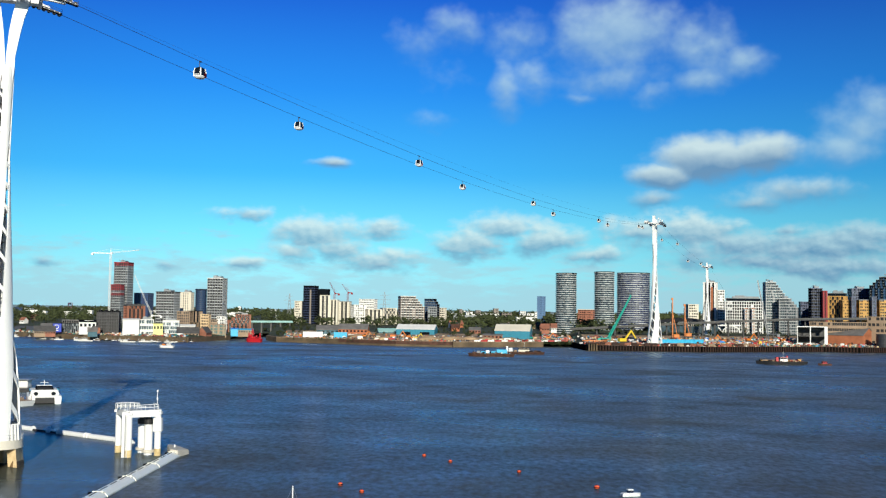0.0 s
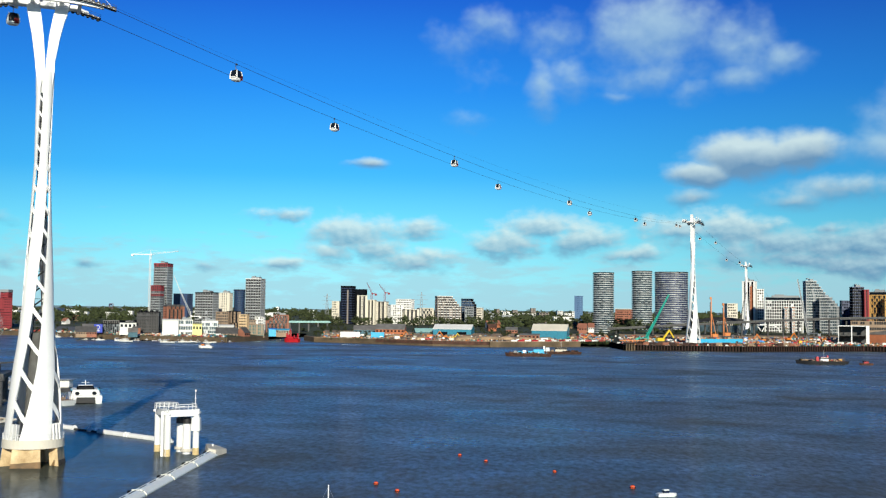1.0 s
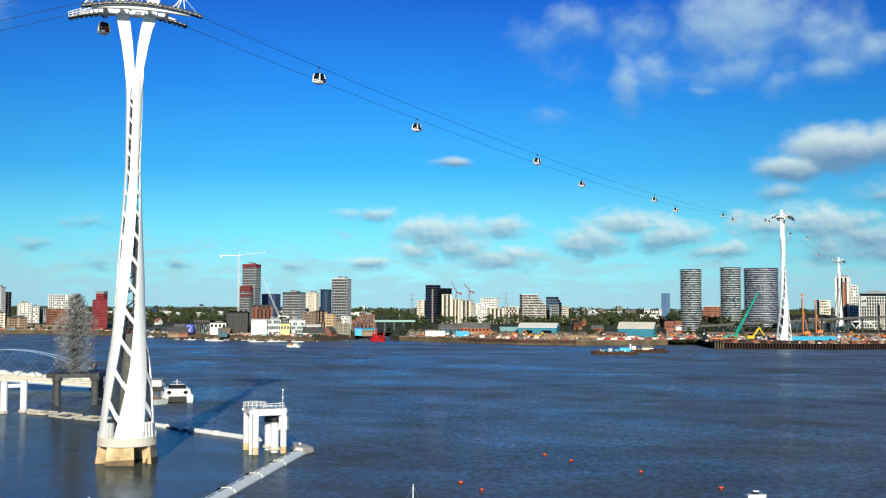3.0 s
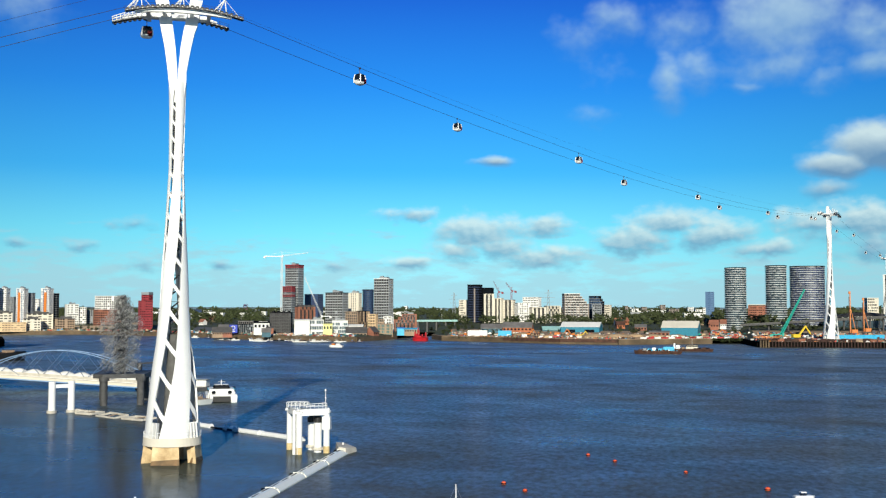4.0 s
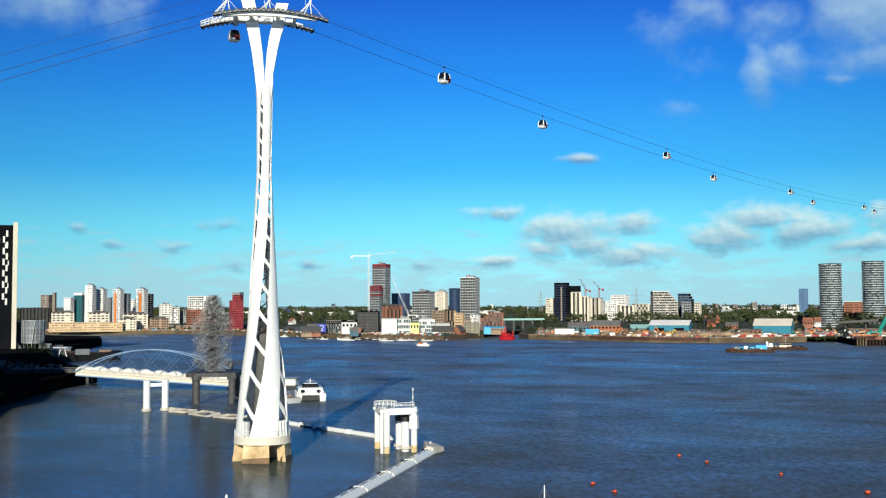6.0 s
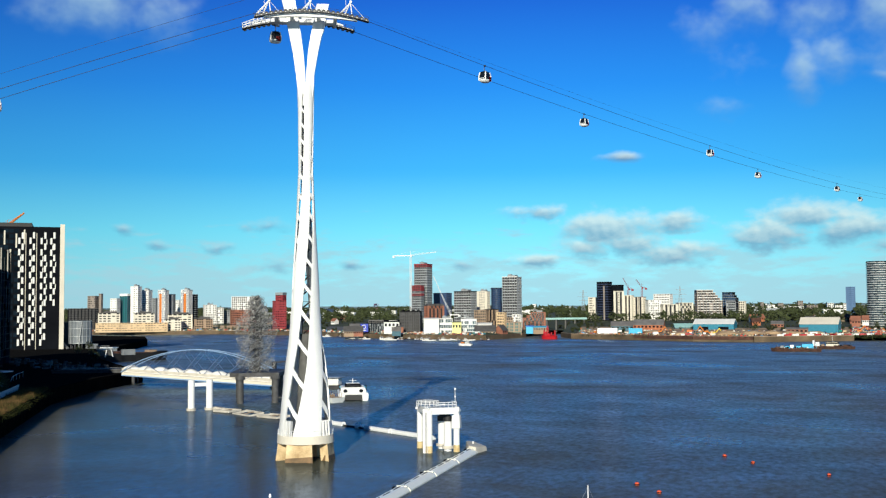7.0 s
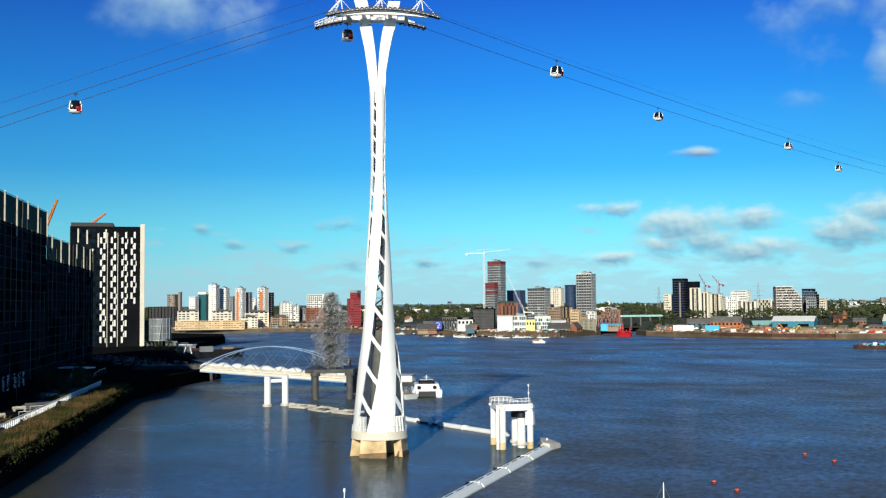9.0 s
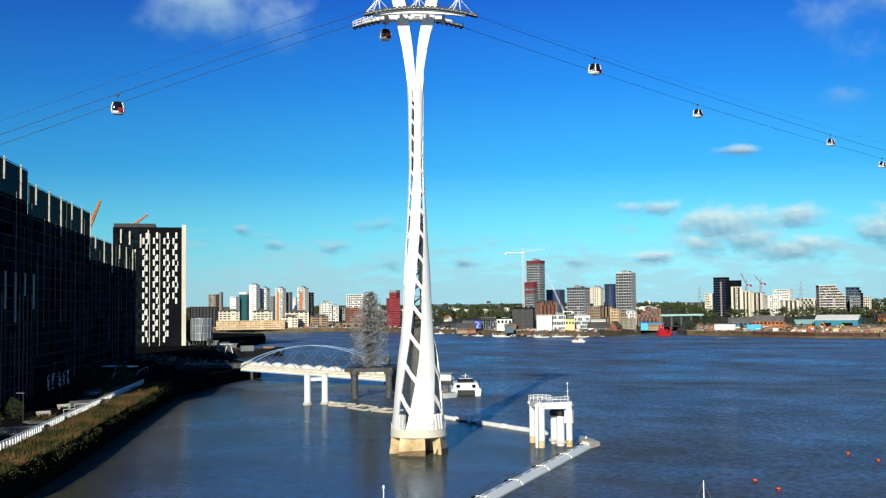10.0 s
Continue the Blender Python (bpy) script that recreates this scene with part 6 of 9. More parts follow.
def buoy(x, y, s):
    s *= 0.74
    t = thing("mooring_buoy", "round orange-red mooring buoy with steel lug", "buoy", Matrix.Translation((x, y, 0.15)), "mooring buoys")
    bm = B()
    bmesh.ops.create_uvsphere(bm, u_segments=14, v_segments=9, radius=s)
    for v in bm.verts:
        v.co.z *= 0.8
    part("float", bm, "buoy_red", t, smooth=True)
    part("band", rod(B(), (0, 0, -0.08), (0, 0, 0.06), s * 1.04, seg=16), "charcoal", t)
    bm = B()
    rod(bm, (0, 0, s * 0.7), (0, 0, s * 1.15), s * 0.2, seg=7)
    part("lug", bm, "dark_steel", t)


M["buoy_red"] = material("buoy_orange_red", (0.75, 0.10, 0.03), 0.45, vary=0.15)
for x, y, s in ((-3.2, 216, .55), (1.9, 208, .5), (14, 195.6, .48), (25.5, 179.2, .62), (-16.2, 179, .55), (-12.2, 172, .52)):
    buoy(x, y, s)


def yacht(x, y, turn):
    t = thing("sailing_yacht", "white sailing yacht moored with bare mast", "boat", pose(x, y, 0, 0, 0, turn))
    part("hull", hull(B(), 7.5, 2.4, -0.4, 0.8, 0.5), "white", t)
    part("cabin", box(B(), (3, 1.4, 0.5), Matrix.Translation((0, 0, 0.8)), taper=0.85, bevel=0.08), "white", t)
    bm = B()
    rod(bm, (0.6, 0, 0.8), (0.6, 0, 4.75), 0.11, 0.07, 7)
    rod(bm, (0.6, 0, 2.0), (-2.4, 0, 2.0), 0.09, seg=6)
    part("mast", bm, "white", t)
    bm = B()
    rod(bm, (0.6, 0, 4.6), (3.5, 0, 0.9), 0.02, seg=4)
    rod(bm, (0.6, 0, 4.6), (-3.6, 0, 0.9), 0.02, seg=4)
    part("stay", bm, "steel", t)


yacht(-19.9, 147, 70)


def beacon(x, y, z):
    t = thing("beacon_post", "slim white post with a lamp standing in the water", "beacon", Matrix.Translation((x, y, 0)))
    part("post", rod(B(), (0, 0, -2), (0, 0, z), 0.09, seg=8), "white", t)
    part("lamp", rod(B(), (0, 0, z - 0.1), (0, 0, z + 0.35), 0.2, 0.14, 10), "white", t)


beacon(-63.8, 143.8, 2.2)
# ---------------------------------------------------------------- near bank
NEAR_EDGE = [(-30, -400), (-85, 40), (-115, 126), (-130, 156), (-151, 194), (-176, 240), (-204, 292), (-222, 345), (-232, 392), (-275, 440), (-340, 520), (-400, 640), (-470, 800), (-540, 915), (-640, 950), (-1400, 960)]


def near_land():
    bm = B()
    pts = NEAR_EDGE + [(-3500, 900), (-3500, -1500), (-30, -1500)]
    vs = [bm.verts.new((x, y, 4.5)) for x, y in pts]
    f = bm.faces.new(vs)
    f.normal_update()
    if f.normal.z < 0:
        f.normal_flip()
    bmesh.ops.triangulate(bm, faces=bm.faces[:])
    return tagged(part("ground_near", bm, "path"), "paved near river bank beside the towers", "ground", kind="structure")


near_land()
wall_along("river_wall", NEAR_EDGE, -2, 4.6, 0.8, "bank", "sheer river wall of the near bank, coloured dark for shade")


def offset_line(pts, d):
    out = []
    for i, p in enumerate(pts):
        a, b = Vector(pts[max(0, i - 1)]), Vector(pts[min(len(pts) - 1, i + 1)])
        t = (b - a).normalized()
        out.append((p[0] - t.y * d, p[1] + t.x * d))
    return out


BANK = [(-100, 85), (-115, 126), (-130, 156), (-151, 194), (-176, 240), (-204, 292)]


def reed_strip():
    rng = random.Random(11)
    verts, faces = [], []
    inner = offset_line(BANK, 7.6)
    for (a, b), (c, d) in zip(zip(BANK, BANK[1:]), zip(inner, inner[1:])):
        L = math.dist(a, b)
        for _ in range(int(L * 130)):
            u, v = rng.random(), rng.random()
            x = (a[0] * (1 - u) + b[0] * u) * (1 - v) + (c[0] * (1 - u) + d[0] * u) * v
            y = (a[1] * (1 - u) + b[1] * u) * (1 - v) + (c[1] * (1 - u) + d[1] * u) * v
            h = rng.uniform(0.5, 1.8) * (0.7 + 0.7 * noise.noise((x * 0.2, y * 0.2, 0)))
            w = rng.uniform(0.035, 0.10)
            t = rng.uniform(0, 6.28)
            lx, ly = rng.gauss(0, 0.3), rng.gauss(0, 0.3)
            k = len(verts)
            verts += [(x - math.cos(t) * w, y - math.sin(t) * w, 4.55), (x + math.cos(t) * w, y + math.sin(t) * w, 4.55), (x + lx, y + ly, 4.55 + h)]
            faces.append((k, k + 1, k + 2))
    me = bpy.data.meshes.new("reeds")
    me.from_pydata(verts, [], faces)
    me.materials.append(M["reed"])
    tagged(new("reeds", me), "strip of dry brown and green reeds on the river wall", "reeds", kind="stuff")
    bm = B()
    strip(bm, [[(*p, 4.62) for p in BANK], [(*p, 4.66) for p in inner]])
    for f in bm.faces:
        f.normal_update()
        if f.normal.z < 0:
            f.normal_flip()
    tagged(part("planting_bed", bm, "reed"), "rough grass bed behind the river wall", "grass", kind="structure")


reed_strip()


def bank_shrubs():
    """Green shrubs and grass tufts along the edge, hanging over the wall here and there."""
    rng = random.Random(17)
    verts, faces = [], []
    for (ax, ay), (bx, by) in zip(BANK, BANK[1:]):
        d = Vector((bx - ax, by - ay))
        out = Vector((d.y, -d.x)).normalized()
        for _ in range(int(d.length * 1.5)):
            u = rng.random()
            off = rng.choice((0.9, 0.4, -0.5, -2.0, -4.0, -5.5)) + rng.uniform(-0.5, 0.5)
            c = Vector((ax + d.x * u + out.x * off, ay + d.y * u + out.y * off, (4.2 if off > 0 else 5.0) + rng.uniform(-0.5, 0.4)))
            s = rng.uniform(0.35, 0.95)
            for _k in range(60):
                p = c + Vector((rng.gauss(0, s), rng.gauss(0, s), rng.gauss(0, s * 0.55)))
                k = len(verts)
                verts += [p + Vector((rng.gauss(0, .07), rng.gauss(0, .07), rng.gauss(0, .12))) for _v in range(3)]
                faces.append((k, k + 1, k + 2))
    me = bpy.data.meshes.new("bank_shrubs")
    me.from_pydata(verts, [], faces)
    me.materials.append(M["shrub"])
    tagged(new("bank_shrubs", me), "olive green shrubs along the river wall's edge", "shrubs", kind="stuff")


bank_shrubs()


def balustrade():
    line = offset_line([(-124, 108)] + BANK[1:], 8.6)
    t = thing("white_balustrade", "white slatted balustrade along the riverside path", "balustrade", None)
    for a, b in zip(line, line[1:]):
        for z in (4.75, 6.1):
            part("rail", bar(B(), (*a, z), (*b, z), 0.3, 0.14), "white", t)
    panel = mesh_of(box(B(), (0.25, 0.62, 1.25), bevel=0.03), "white", "panel")
    for a, b in zip(line, line[1:]):
        d = Vector(b) - Vector(a)
        n = max(1, int(d.length / 1.7))
        for i in range(n):
            p = Vector(a) + d * ((i + 0.5) / n)
            piece("panel", panel, t, Matrix.Translation((p.x, p.y, 4.78)) @ Matrix.Rotation(math.atan2(d.y, d.x) - math.pi / 2, 4, "Z"))
    walk_in = offset_line([(-124, 108)] + BANK[1:], 12.4)
    bm = B()
    strip(bm, [[(*p, 4.56) for p in line], [(*p, 4.56) for p in walk_in]])
    for f in bm.faces:
        f.normal_update()
        if f.normal.z < 0:
            f.normal_flip()
    tagged(part("riverside_path", bm, "concrete"), "pale paved riverside path", "path", kind="structure")


balustrade()

U, N = Vector((-0.487, 0.873, 0)), Vector((0.873, 0.487, 0))
ROW = Vector((-205, 218, 4.5))


def curtain_block(s0, s1, off, depth, z1, label, fin_gap=5.6, fin_top=0.0, fh=3.4, fin_w=0.7, fin_from=0.0, screen=True):
    """A glazed riverside block; upright fins coloured pale where sunlit, dark where shaded."""
    L = s1 - s0
    o = ROW + U * s0 + N * off
    m = Matrix.Translation(o) @ Matrix(((U.x, -N.x, 0, 0), (U.y, -N.y, 0, 0), (0, 0, 1, 0), (0, 0, 0, 1)))
    t = thing("office_block", label, "building", m)
    h = z1 - 4.5
    top = 9.0 if screen else 0.4
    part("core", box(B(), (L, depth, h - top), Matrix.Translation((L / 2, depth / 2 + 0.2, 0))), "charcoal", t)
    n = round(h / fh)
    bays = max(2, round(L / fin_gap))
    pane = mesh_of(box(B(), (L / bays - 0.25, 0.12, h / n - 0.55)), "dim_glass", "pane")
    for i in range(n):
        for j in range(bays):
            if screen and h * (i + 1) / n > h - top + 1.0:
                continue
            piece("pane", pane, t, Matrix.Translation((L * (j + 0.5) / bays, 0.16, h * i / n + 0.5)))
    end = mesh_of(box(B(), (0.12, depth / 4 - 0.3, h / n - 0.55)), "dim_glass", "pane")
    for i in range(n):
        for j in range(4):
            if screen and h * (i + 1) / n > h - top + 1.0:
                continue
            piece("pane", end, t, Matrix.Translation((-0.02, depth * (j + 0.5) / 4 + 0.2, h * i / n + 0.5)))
    if screen:
        sheet_glass = mesh_of(box(B(), (L / bays - 0.2, 0.06, top - 0.3)), "screen", "screen_pane")
        for j in range(bays):
            ob = piece("screen_pane", sheet_glass, t, Matrix.Translation((L * (j + 0.5) / bays, 0.14, h - top - 0.1)))
            ob.visible_shadow = False
        bm = B()
        for z in (h - top * 0.5, h - 0.1):
            box(bm, (L, 0.15, 0.12), Matrix.Translation((L / 2, 0.2, z)))
        part("screen_rail", bm, "charcoal", t)
    # sun and shade on the fins split into pale tops and dark lengths
    slim = mesh_of(box(B(), (0.12, 0.35, h), Matrix.Translation((0, -0.1, 0)), bevel=0.02), "mullion", "mullion")
    tops = [mesh_of(box(B(), (0.4, 0.5, k), Matrix.Translation((0, -0.1, 0)), bevel=0.03), "fin", "fin") for k in (9.5, 6.0, 13.0)]
    low = mesh_of(box(B(), (0.2, 0.5, h * 0.3), Matrix.Translation((0, -0.15, 0)), bevel=0.02), "mullion", "mullion")
    for j in range(bays + 1):
        x = L * j / bays
        if j % 3 == 0:
            piece("mullion", slim, t, Matrix.Translation((x, 0, 0)))
        elif j % 3 == 1:
            piece("mullion", low, t, Matrix.Translation((x, 0, h * (0.12 + 0.22 * (j % 2)))))
        k = (9.5, 6.0, 13.0)[j % 3]
        if j % 2 == 0:
            continue
        piece("fin", tops[j % 3], t, Matrix.Translation((x, 0, h - k + 0.4)))
    rng = random.Random(int(s0) + 300)
    blade = [mesh_of(box(B(), (0.22, 0.16, h * k), Matrix.Translation((0, -0.02, 0)), bevel=0.02), "blade", "blade") for k in (0.85, 0.55, 0.35)]
    m = max(4, round(L / (4.4 if not screen else 8.0)))
    for j in range(m):
        pick = rng.randrange(3) if screen else rng.choice((0, 0, 1))
        k = (0.85, 0.55, 0.35)[pick]
        piece("blade", blade[pick], t, Matrix.Translation((L * (j + 0.5) / m, -0.05, 0 if not screen else h * rng.uniform(0, 0.95 - k))))
    ledge = mesh_of(box(B(), (L, 0.12, 0.22)), "mullion", "ledge")
    for i in range(1, n):
        if h * i / n < h - top:
            piece("ledge", ledge, t, Matrix.Translation((L / 2, 0.06, h * i / n)))
    part("plant_room", box(B(), (L * 0.5, depth * 0.3, 3.2), Matrix.Translation((L * 0.55, depth * 0.75, h - top))), "charcoal", t)
    return t


# first block is an unseen addition that casts shade on the row
curtain_block(-64, -4, 0, 34, 61, "dark glazed block added out of view to shade the row", 8)
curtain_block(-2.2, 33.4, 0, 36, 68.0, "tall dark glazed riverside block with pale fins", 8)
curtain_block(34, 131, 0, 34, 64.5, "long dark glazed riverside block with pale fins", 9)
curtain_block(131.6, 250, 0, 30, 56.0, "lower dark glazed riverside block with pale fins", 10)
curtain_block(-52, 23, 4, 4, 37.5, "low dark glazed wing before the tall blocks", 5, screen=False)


def panel_tower():
    c = Vector((-434, 595, 4.5))
    t = thing("panel_tower", "dark residential tower with staggered white panels and a pale corner pier", "building", Matrix.Translation(c) @ Matrix.Rotation(radians(34), 4, "Z"))
    w, h, d = 46.0, 77.5, 28.0
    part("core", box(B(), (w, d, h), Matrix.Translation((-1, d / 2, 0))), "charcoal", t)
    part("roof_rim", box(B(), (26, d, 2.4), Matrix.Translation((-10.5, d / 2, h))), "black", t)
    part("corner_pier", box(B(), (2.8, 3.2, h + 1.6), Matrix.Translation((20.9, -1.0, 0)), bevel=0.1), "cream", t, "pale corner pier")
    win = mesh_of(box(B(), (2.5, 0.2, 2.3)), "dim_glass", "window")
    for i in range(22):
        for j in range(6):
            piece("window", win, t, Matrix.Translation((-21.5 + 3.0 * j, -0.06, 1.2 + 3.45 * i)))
    # upright strips between the panel columns and staggered panels
    strip_m = mesh_of(box(B(), (0.35, 0.7, h - 4)), "cream", "strip")
    for x in (-0.9, 5.5):
        piece("strip", strip_m, t, Matrix.Translation((x, -0.3, 0)))
    tall = mesh_of(box(B(), (0.9, 0.6, 9)), "cream", "strip")
    for x, z in ((-19, 67), (-13.5, 66), (-6.6, 64), (-1.8, 66.5), (-10, 54), (-17, 52)):
        piece("strip", tall, t, Matrix.Translation((x, -0.3, z)))
    pan = mesh_of(box(B(), (1.25, 0.5, 4.0), bevel=0.05), "pale", "panel")
    slim = mesh_of(box(B(), (0.6, 0.8, 3.0), bevel=0.05), "pale", "panel")
    for col in range(8):
        x = (-4.8, -2.8, 1.8, 3.8, 8.4, 10.6, 14.2, 16.0)[col]
        for i in range(0 if col < 6 else 7, 20):
            if (i + col) % 2 == 0:
                z = 2.5 + 3.55 * i + rnd.uniform(-.2, .2)
                piece("panel", pan, t, Matrix.Translation((x, -0.25, z)) @ Matrix.Rotation(radians(-10), 4, "Z"))
            elif rnd.random() < 0.45:
                piece("panel", slim, t, Matrix.Translation((x + 0.9, -0.2, 2.5 + 3.55 * i)))


panel_tower()


def jib_crane(label, foot, tip, mast_h, mat, name="tower_crane", back_len=0, thick=1.0):
    """A lattice crane: mast, cab and a raised jib."""
    t = thing(name, label, "crane", Matrix.Translation(foot))
    bm = B()
    for x, y in ((-.8, -.8), (.8, -.8), (.8, .8), (-.8, .8)):
        rod(bm, (x, y, 0), (x, y, mast_h), 0.16, seg=4)
    n = int(mast_h / 2.2)
    for i in range(n):
        z = mast_h * i / n
        for (x0, y0), (x1, y1) in (((-.8, -.8), (.8, -.8)), ((.8, -.8), (.8, .8)), ((.8, .8), (-.8, .8)), ((-.8, .8), (-.8, -.8))):
            rod(bm, (x0, y0, z), (x1, y1, z + mast_h / n), 0.08, seg=3)
    mast = part("mast", bm, mat, t)
    part("cab", box(B(), (1.8, 1.8, 2.0), Matrix.Translation((0.9, 0, mast_h)), bevel=0.1), mat, mast)
    a, b = Vector((0, 0, mast_h + 1)), Vector(tip) - Vector(foot)
    d = b - a
    s = d.normalized().cross(Vector((0, 0, 1))).normalized()
    up = s.cross(d.normalized())
    bm = B()
    n = max(6, int(d.length / 2.4))
    for k in (-1, 1):
        rod(bm, a + s * 0.8 * k, b + s * 0.3 * k, 0.13 * thick, seg=4)
    rod(bm, a + up * 1.4, b + up * 0.3, 0.13 * thick, seg=4)
    for i in range(n):
        p, q = a + d * (i / n), a + d * ((i + 1) / n)
        rod(bm, p + s * 0.8, q + up * 1.2, 0.07 * thick, seg=3)
        rod(bm, p - s * 0.8, q + up * 1.2, 0.07 * thick, seg=3)
        rod(bm, p + s * 0.8, q - s * 0.8, 0.06, seg=3)
    part("jib", bm, mat, t)
    h = Vector((d.x, d.y, 0))
    back = a - (h.normalized() if h.length > 0.1 else Vector((1, 0, 0))) * (back_len or max(5, d.length * 0.22))
    bm = B()
    bar(bm, a, back, 1.0, 0.8)
    box(bm, (2.4, 2.4, 2.2), Matrix.Translation(back - Vector((0, 0, 2.2))))
    part("counter_jib", bm, mat, t)
    bm = B()
    rod(bm, a, a + Vector((0, 0, 5)), 0.2, seg=5)
    rod(bm, a + Vector((0, 0, 5)), a + d * 0.7, 0.06, seg=3)
    rod(bm, a + Vector((0, 0, 5)), back, 0.06, seg=3)
    part("apex", bm, mat, t)
    return t


jib_crane("orange luffing tower crane behind the riverside blocks", (-352, 432, 4.5), (-346.7, 435.6, 81.5), 58, "orange", thick=2.6)
jib_crane("orange crane top behind the panel tower", (-540, 715, 4.5), (-530, 722, 104), 88, "orange", thick=3.0)


def storage_tank():
    t = thing("steel_tank", "pale ribbed steel tank on legs beside the river", "tank", Matrix.Translation((-409.5, 616.5, 4.0)) @ Matrix.Scale(0.82, 4))
    part("drum", rod(B(), (0, 0, 4.5), (0, 0, 22), 8.4, seg=32), "fin_grey", t)
    part("side_drum", rod(B(), (-14, 4, 3.0), (-14, 4, 21), 4.6, seg=24), "fin_grey", t)
    for k in range(16):
        a = k * math.pi / 8
        part("stave", rod(B(), (8.6 * math.cos(a), 8.6 * math.sin(a), 4.5), (8.6 * math.cos(a), 8.6 * math.sin(a), 22.4), 0.16, seg=6), "steel", t)
    part("ladder", bar(B(), (4, -8.6, 0), (6, -7.2, 22), 0.8, 0.3), "rail", t)
    for z in (4.6, 10, 16, 21.6):
        part("hoop", rod(B(), (0, 0, z), (0, 0, z + 0.5), 8.6, seg=32), "steel", t)
    for k in range(8):
        a = k * math.pi / 4
        part("leg", rod(B(), (7 * math.cos(a), 7 * math.sin(a), -1), (7 * math.cos(a), 7 * math.sin(a), 5), 0.5, seg=8), "dark_steel", t)
    bm = B()
    bar(bm, (-20, -6, 14), (-5, -8.5, 0.5), 2.2, 1.2)
    part("conveyor", bm, "steel", t)


storage_tank()


def jetty_deck():
    t = thing("timber_jetty", "dark timber pier head on stout piles", "jetty", Matrix.Translation((-236, 380, 0)) @ Matrix.Rotation(radians(20), 4, "Z"))
    part("deck", box(B(), (34, 18, 1.2), Matrix.Translation((-6, 4, 4.2)), bevel=0.1), "dark_concrete", t)
    part("kerb", box(B(), (34, 0.5, 0.6), Matrix.Translation((-6, -5, 5.4))), "dark_concrete", t)
    for i in range(7):
        for y in (-4, 3, 10):
            part("round_post", rod(B(), (-20 + 4.6 * i, y, -3), (-20 + 4.6 * i, y, 4.3), 0.65, seg=10), "dark_concrete", t)
    bm = B()
    for i in range(12):
        rod(bm, (-22 + 2.9 * i, -4.8, 5.4), (-22 + 2.9 * i, -4.8, 6.5), 0.05, seg=4)
    rod(bm, (-22, -4.8, 6.5), (10, -4.8, 6.5), 0.06, seg=5)
    part("rail", bm, "steel", t)


jetty_deck()
work_boat("dark moored lighter with sloping bow beside the bank", -335, 555, 60, 46, 11, "black", "rust", "rust", name="lighter", house=None, h=4.6,
          cargo=[(12, 0, 5, 5, 1.2, "tan"), (-6, 0, 9, 7, 1.0, "rust"), (-16, 2, 4, 4, 2.4, "steel")])


def canopy(x, y, z, w, label):
    t = thing("canopy", label, "canopy", Matrix.Translation((x, y, z)))
    part("roof", box(B(), (w, 5, 0.4), Matrix.Translation((0, 0, 4.6)), bevel=0.08), "white", t)
    for s in (-1, 1):
        part("strut", bar(B(), (s * w * 0.12, 0, 4.6), (s * w * 0.3, 0, 0), 0.4, 0.4), "white", t)
    return t


canopy(-318, 505, 4.5, 8, "white canopy on splayed struts")
canopy(-230, 300, 4.5, 11, "thin pale canopy over the path")

# pale cabins given greys that hold the shade they stand in
for x, y, mat in ((-330, 520, "grey_concrete"), (-322, 530, "grey"), (-352, 560, "steel"), (-376, 590, "grey_concrete"), (-400, 615, "grey")):
    container("pale site cabin greyed for shade by the near wall", x, y, 4.5, 60, mat, (7, 3, 3), "site_cabin", "cabin")


def street_lamp(x, y):
    t = thing("street_lamp", "slim dark lamp post with flat pale head", "street lamp", Matrix.Translation((x, y, 4.5)))
    part("post", rod(B(), (0, 0, 0), (0, 0, 6.2), 0.09, 0.06, 8), "dark_steel", t)
    part("head", box(B(), (1.9, 0.4, 0.14), Matrix.Translation((-0.7, 0, 6.1)), bevel=0.03), "steel", t)


for x, y in ((-164, 183), (-196, 232), (-228, 296)):
    street_lamp(x, y)


def bench(x, y, turn):
    t = thing("bench", "pale concrete bench beside the path", "bench", pose(x, y, 4.5, 0, 0, turn), "benches on the path")
    part("seat", box(B(), (3.2, 0.6, 0.14), Matrix.Translation((0, 0, 0.42)), bevel=0.03), "concrete", t)
    for s in (-1.2, 1.2):
        part("leg", box(B(), (0.3, 0.5, 0.42), Matrix.Translation((s, 0, 0))), "concrete", t)
    part("back", box(B(), (3.2, 0.1, 0.5), Matrix.Translation((0, 0.32, 0.6)), bevel=0.02), "concrete", t)


for x, y in ((-170, 196), (-178, 212), (-196, 246)):
    bench(x, y, 62)


def goal_frame(x, y, turn):
    t = thing("bike_rack", "white tubular rack frame on the path", "rack", pose(x, y, 4.5, 0, 0, turn))
    part("frame", tube(B(), [(-1.6, 0, 0), (-1.6, 0, 1.3), (1.6, 0, 1.3), (1.6, 0, 0)], 0.07, 6), "white", t)


goal_frame(-166, 200, 60), goal_frame(-173, 212, 60)


def planter(x, y, w, d, turn):
    t = thing("planting_block", "low planted bed with shrubs on the promenade", "planter", pose(x, y, 4.5, 0, 0, turn))
    part("kerb", box(B(), (w, d, 0.45), bevel=0.05), "grey_concrete", t)
    rng = random.Random(int(abs(x) * 7))
    v, f = leafy(rng, w * 0.8, 1.8, 260, 0.28)
    me = bpy.data.meshes.new("shrubs")
    me.from_pydata([(p.x, p.y * d / w, p.z + 0.1) for p in v], [], f)
    me.materials.append(M["reed"])
    o = new("shrubs", me)
    o.parent = t


planter(-160, 186, 9, 4, 62), planter(-187, 236, 10, 4, 62), planter(-205, 262, 9, 4, 62)
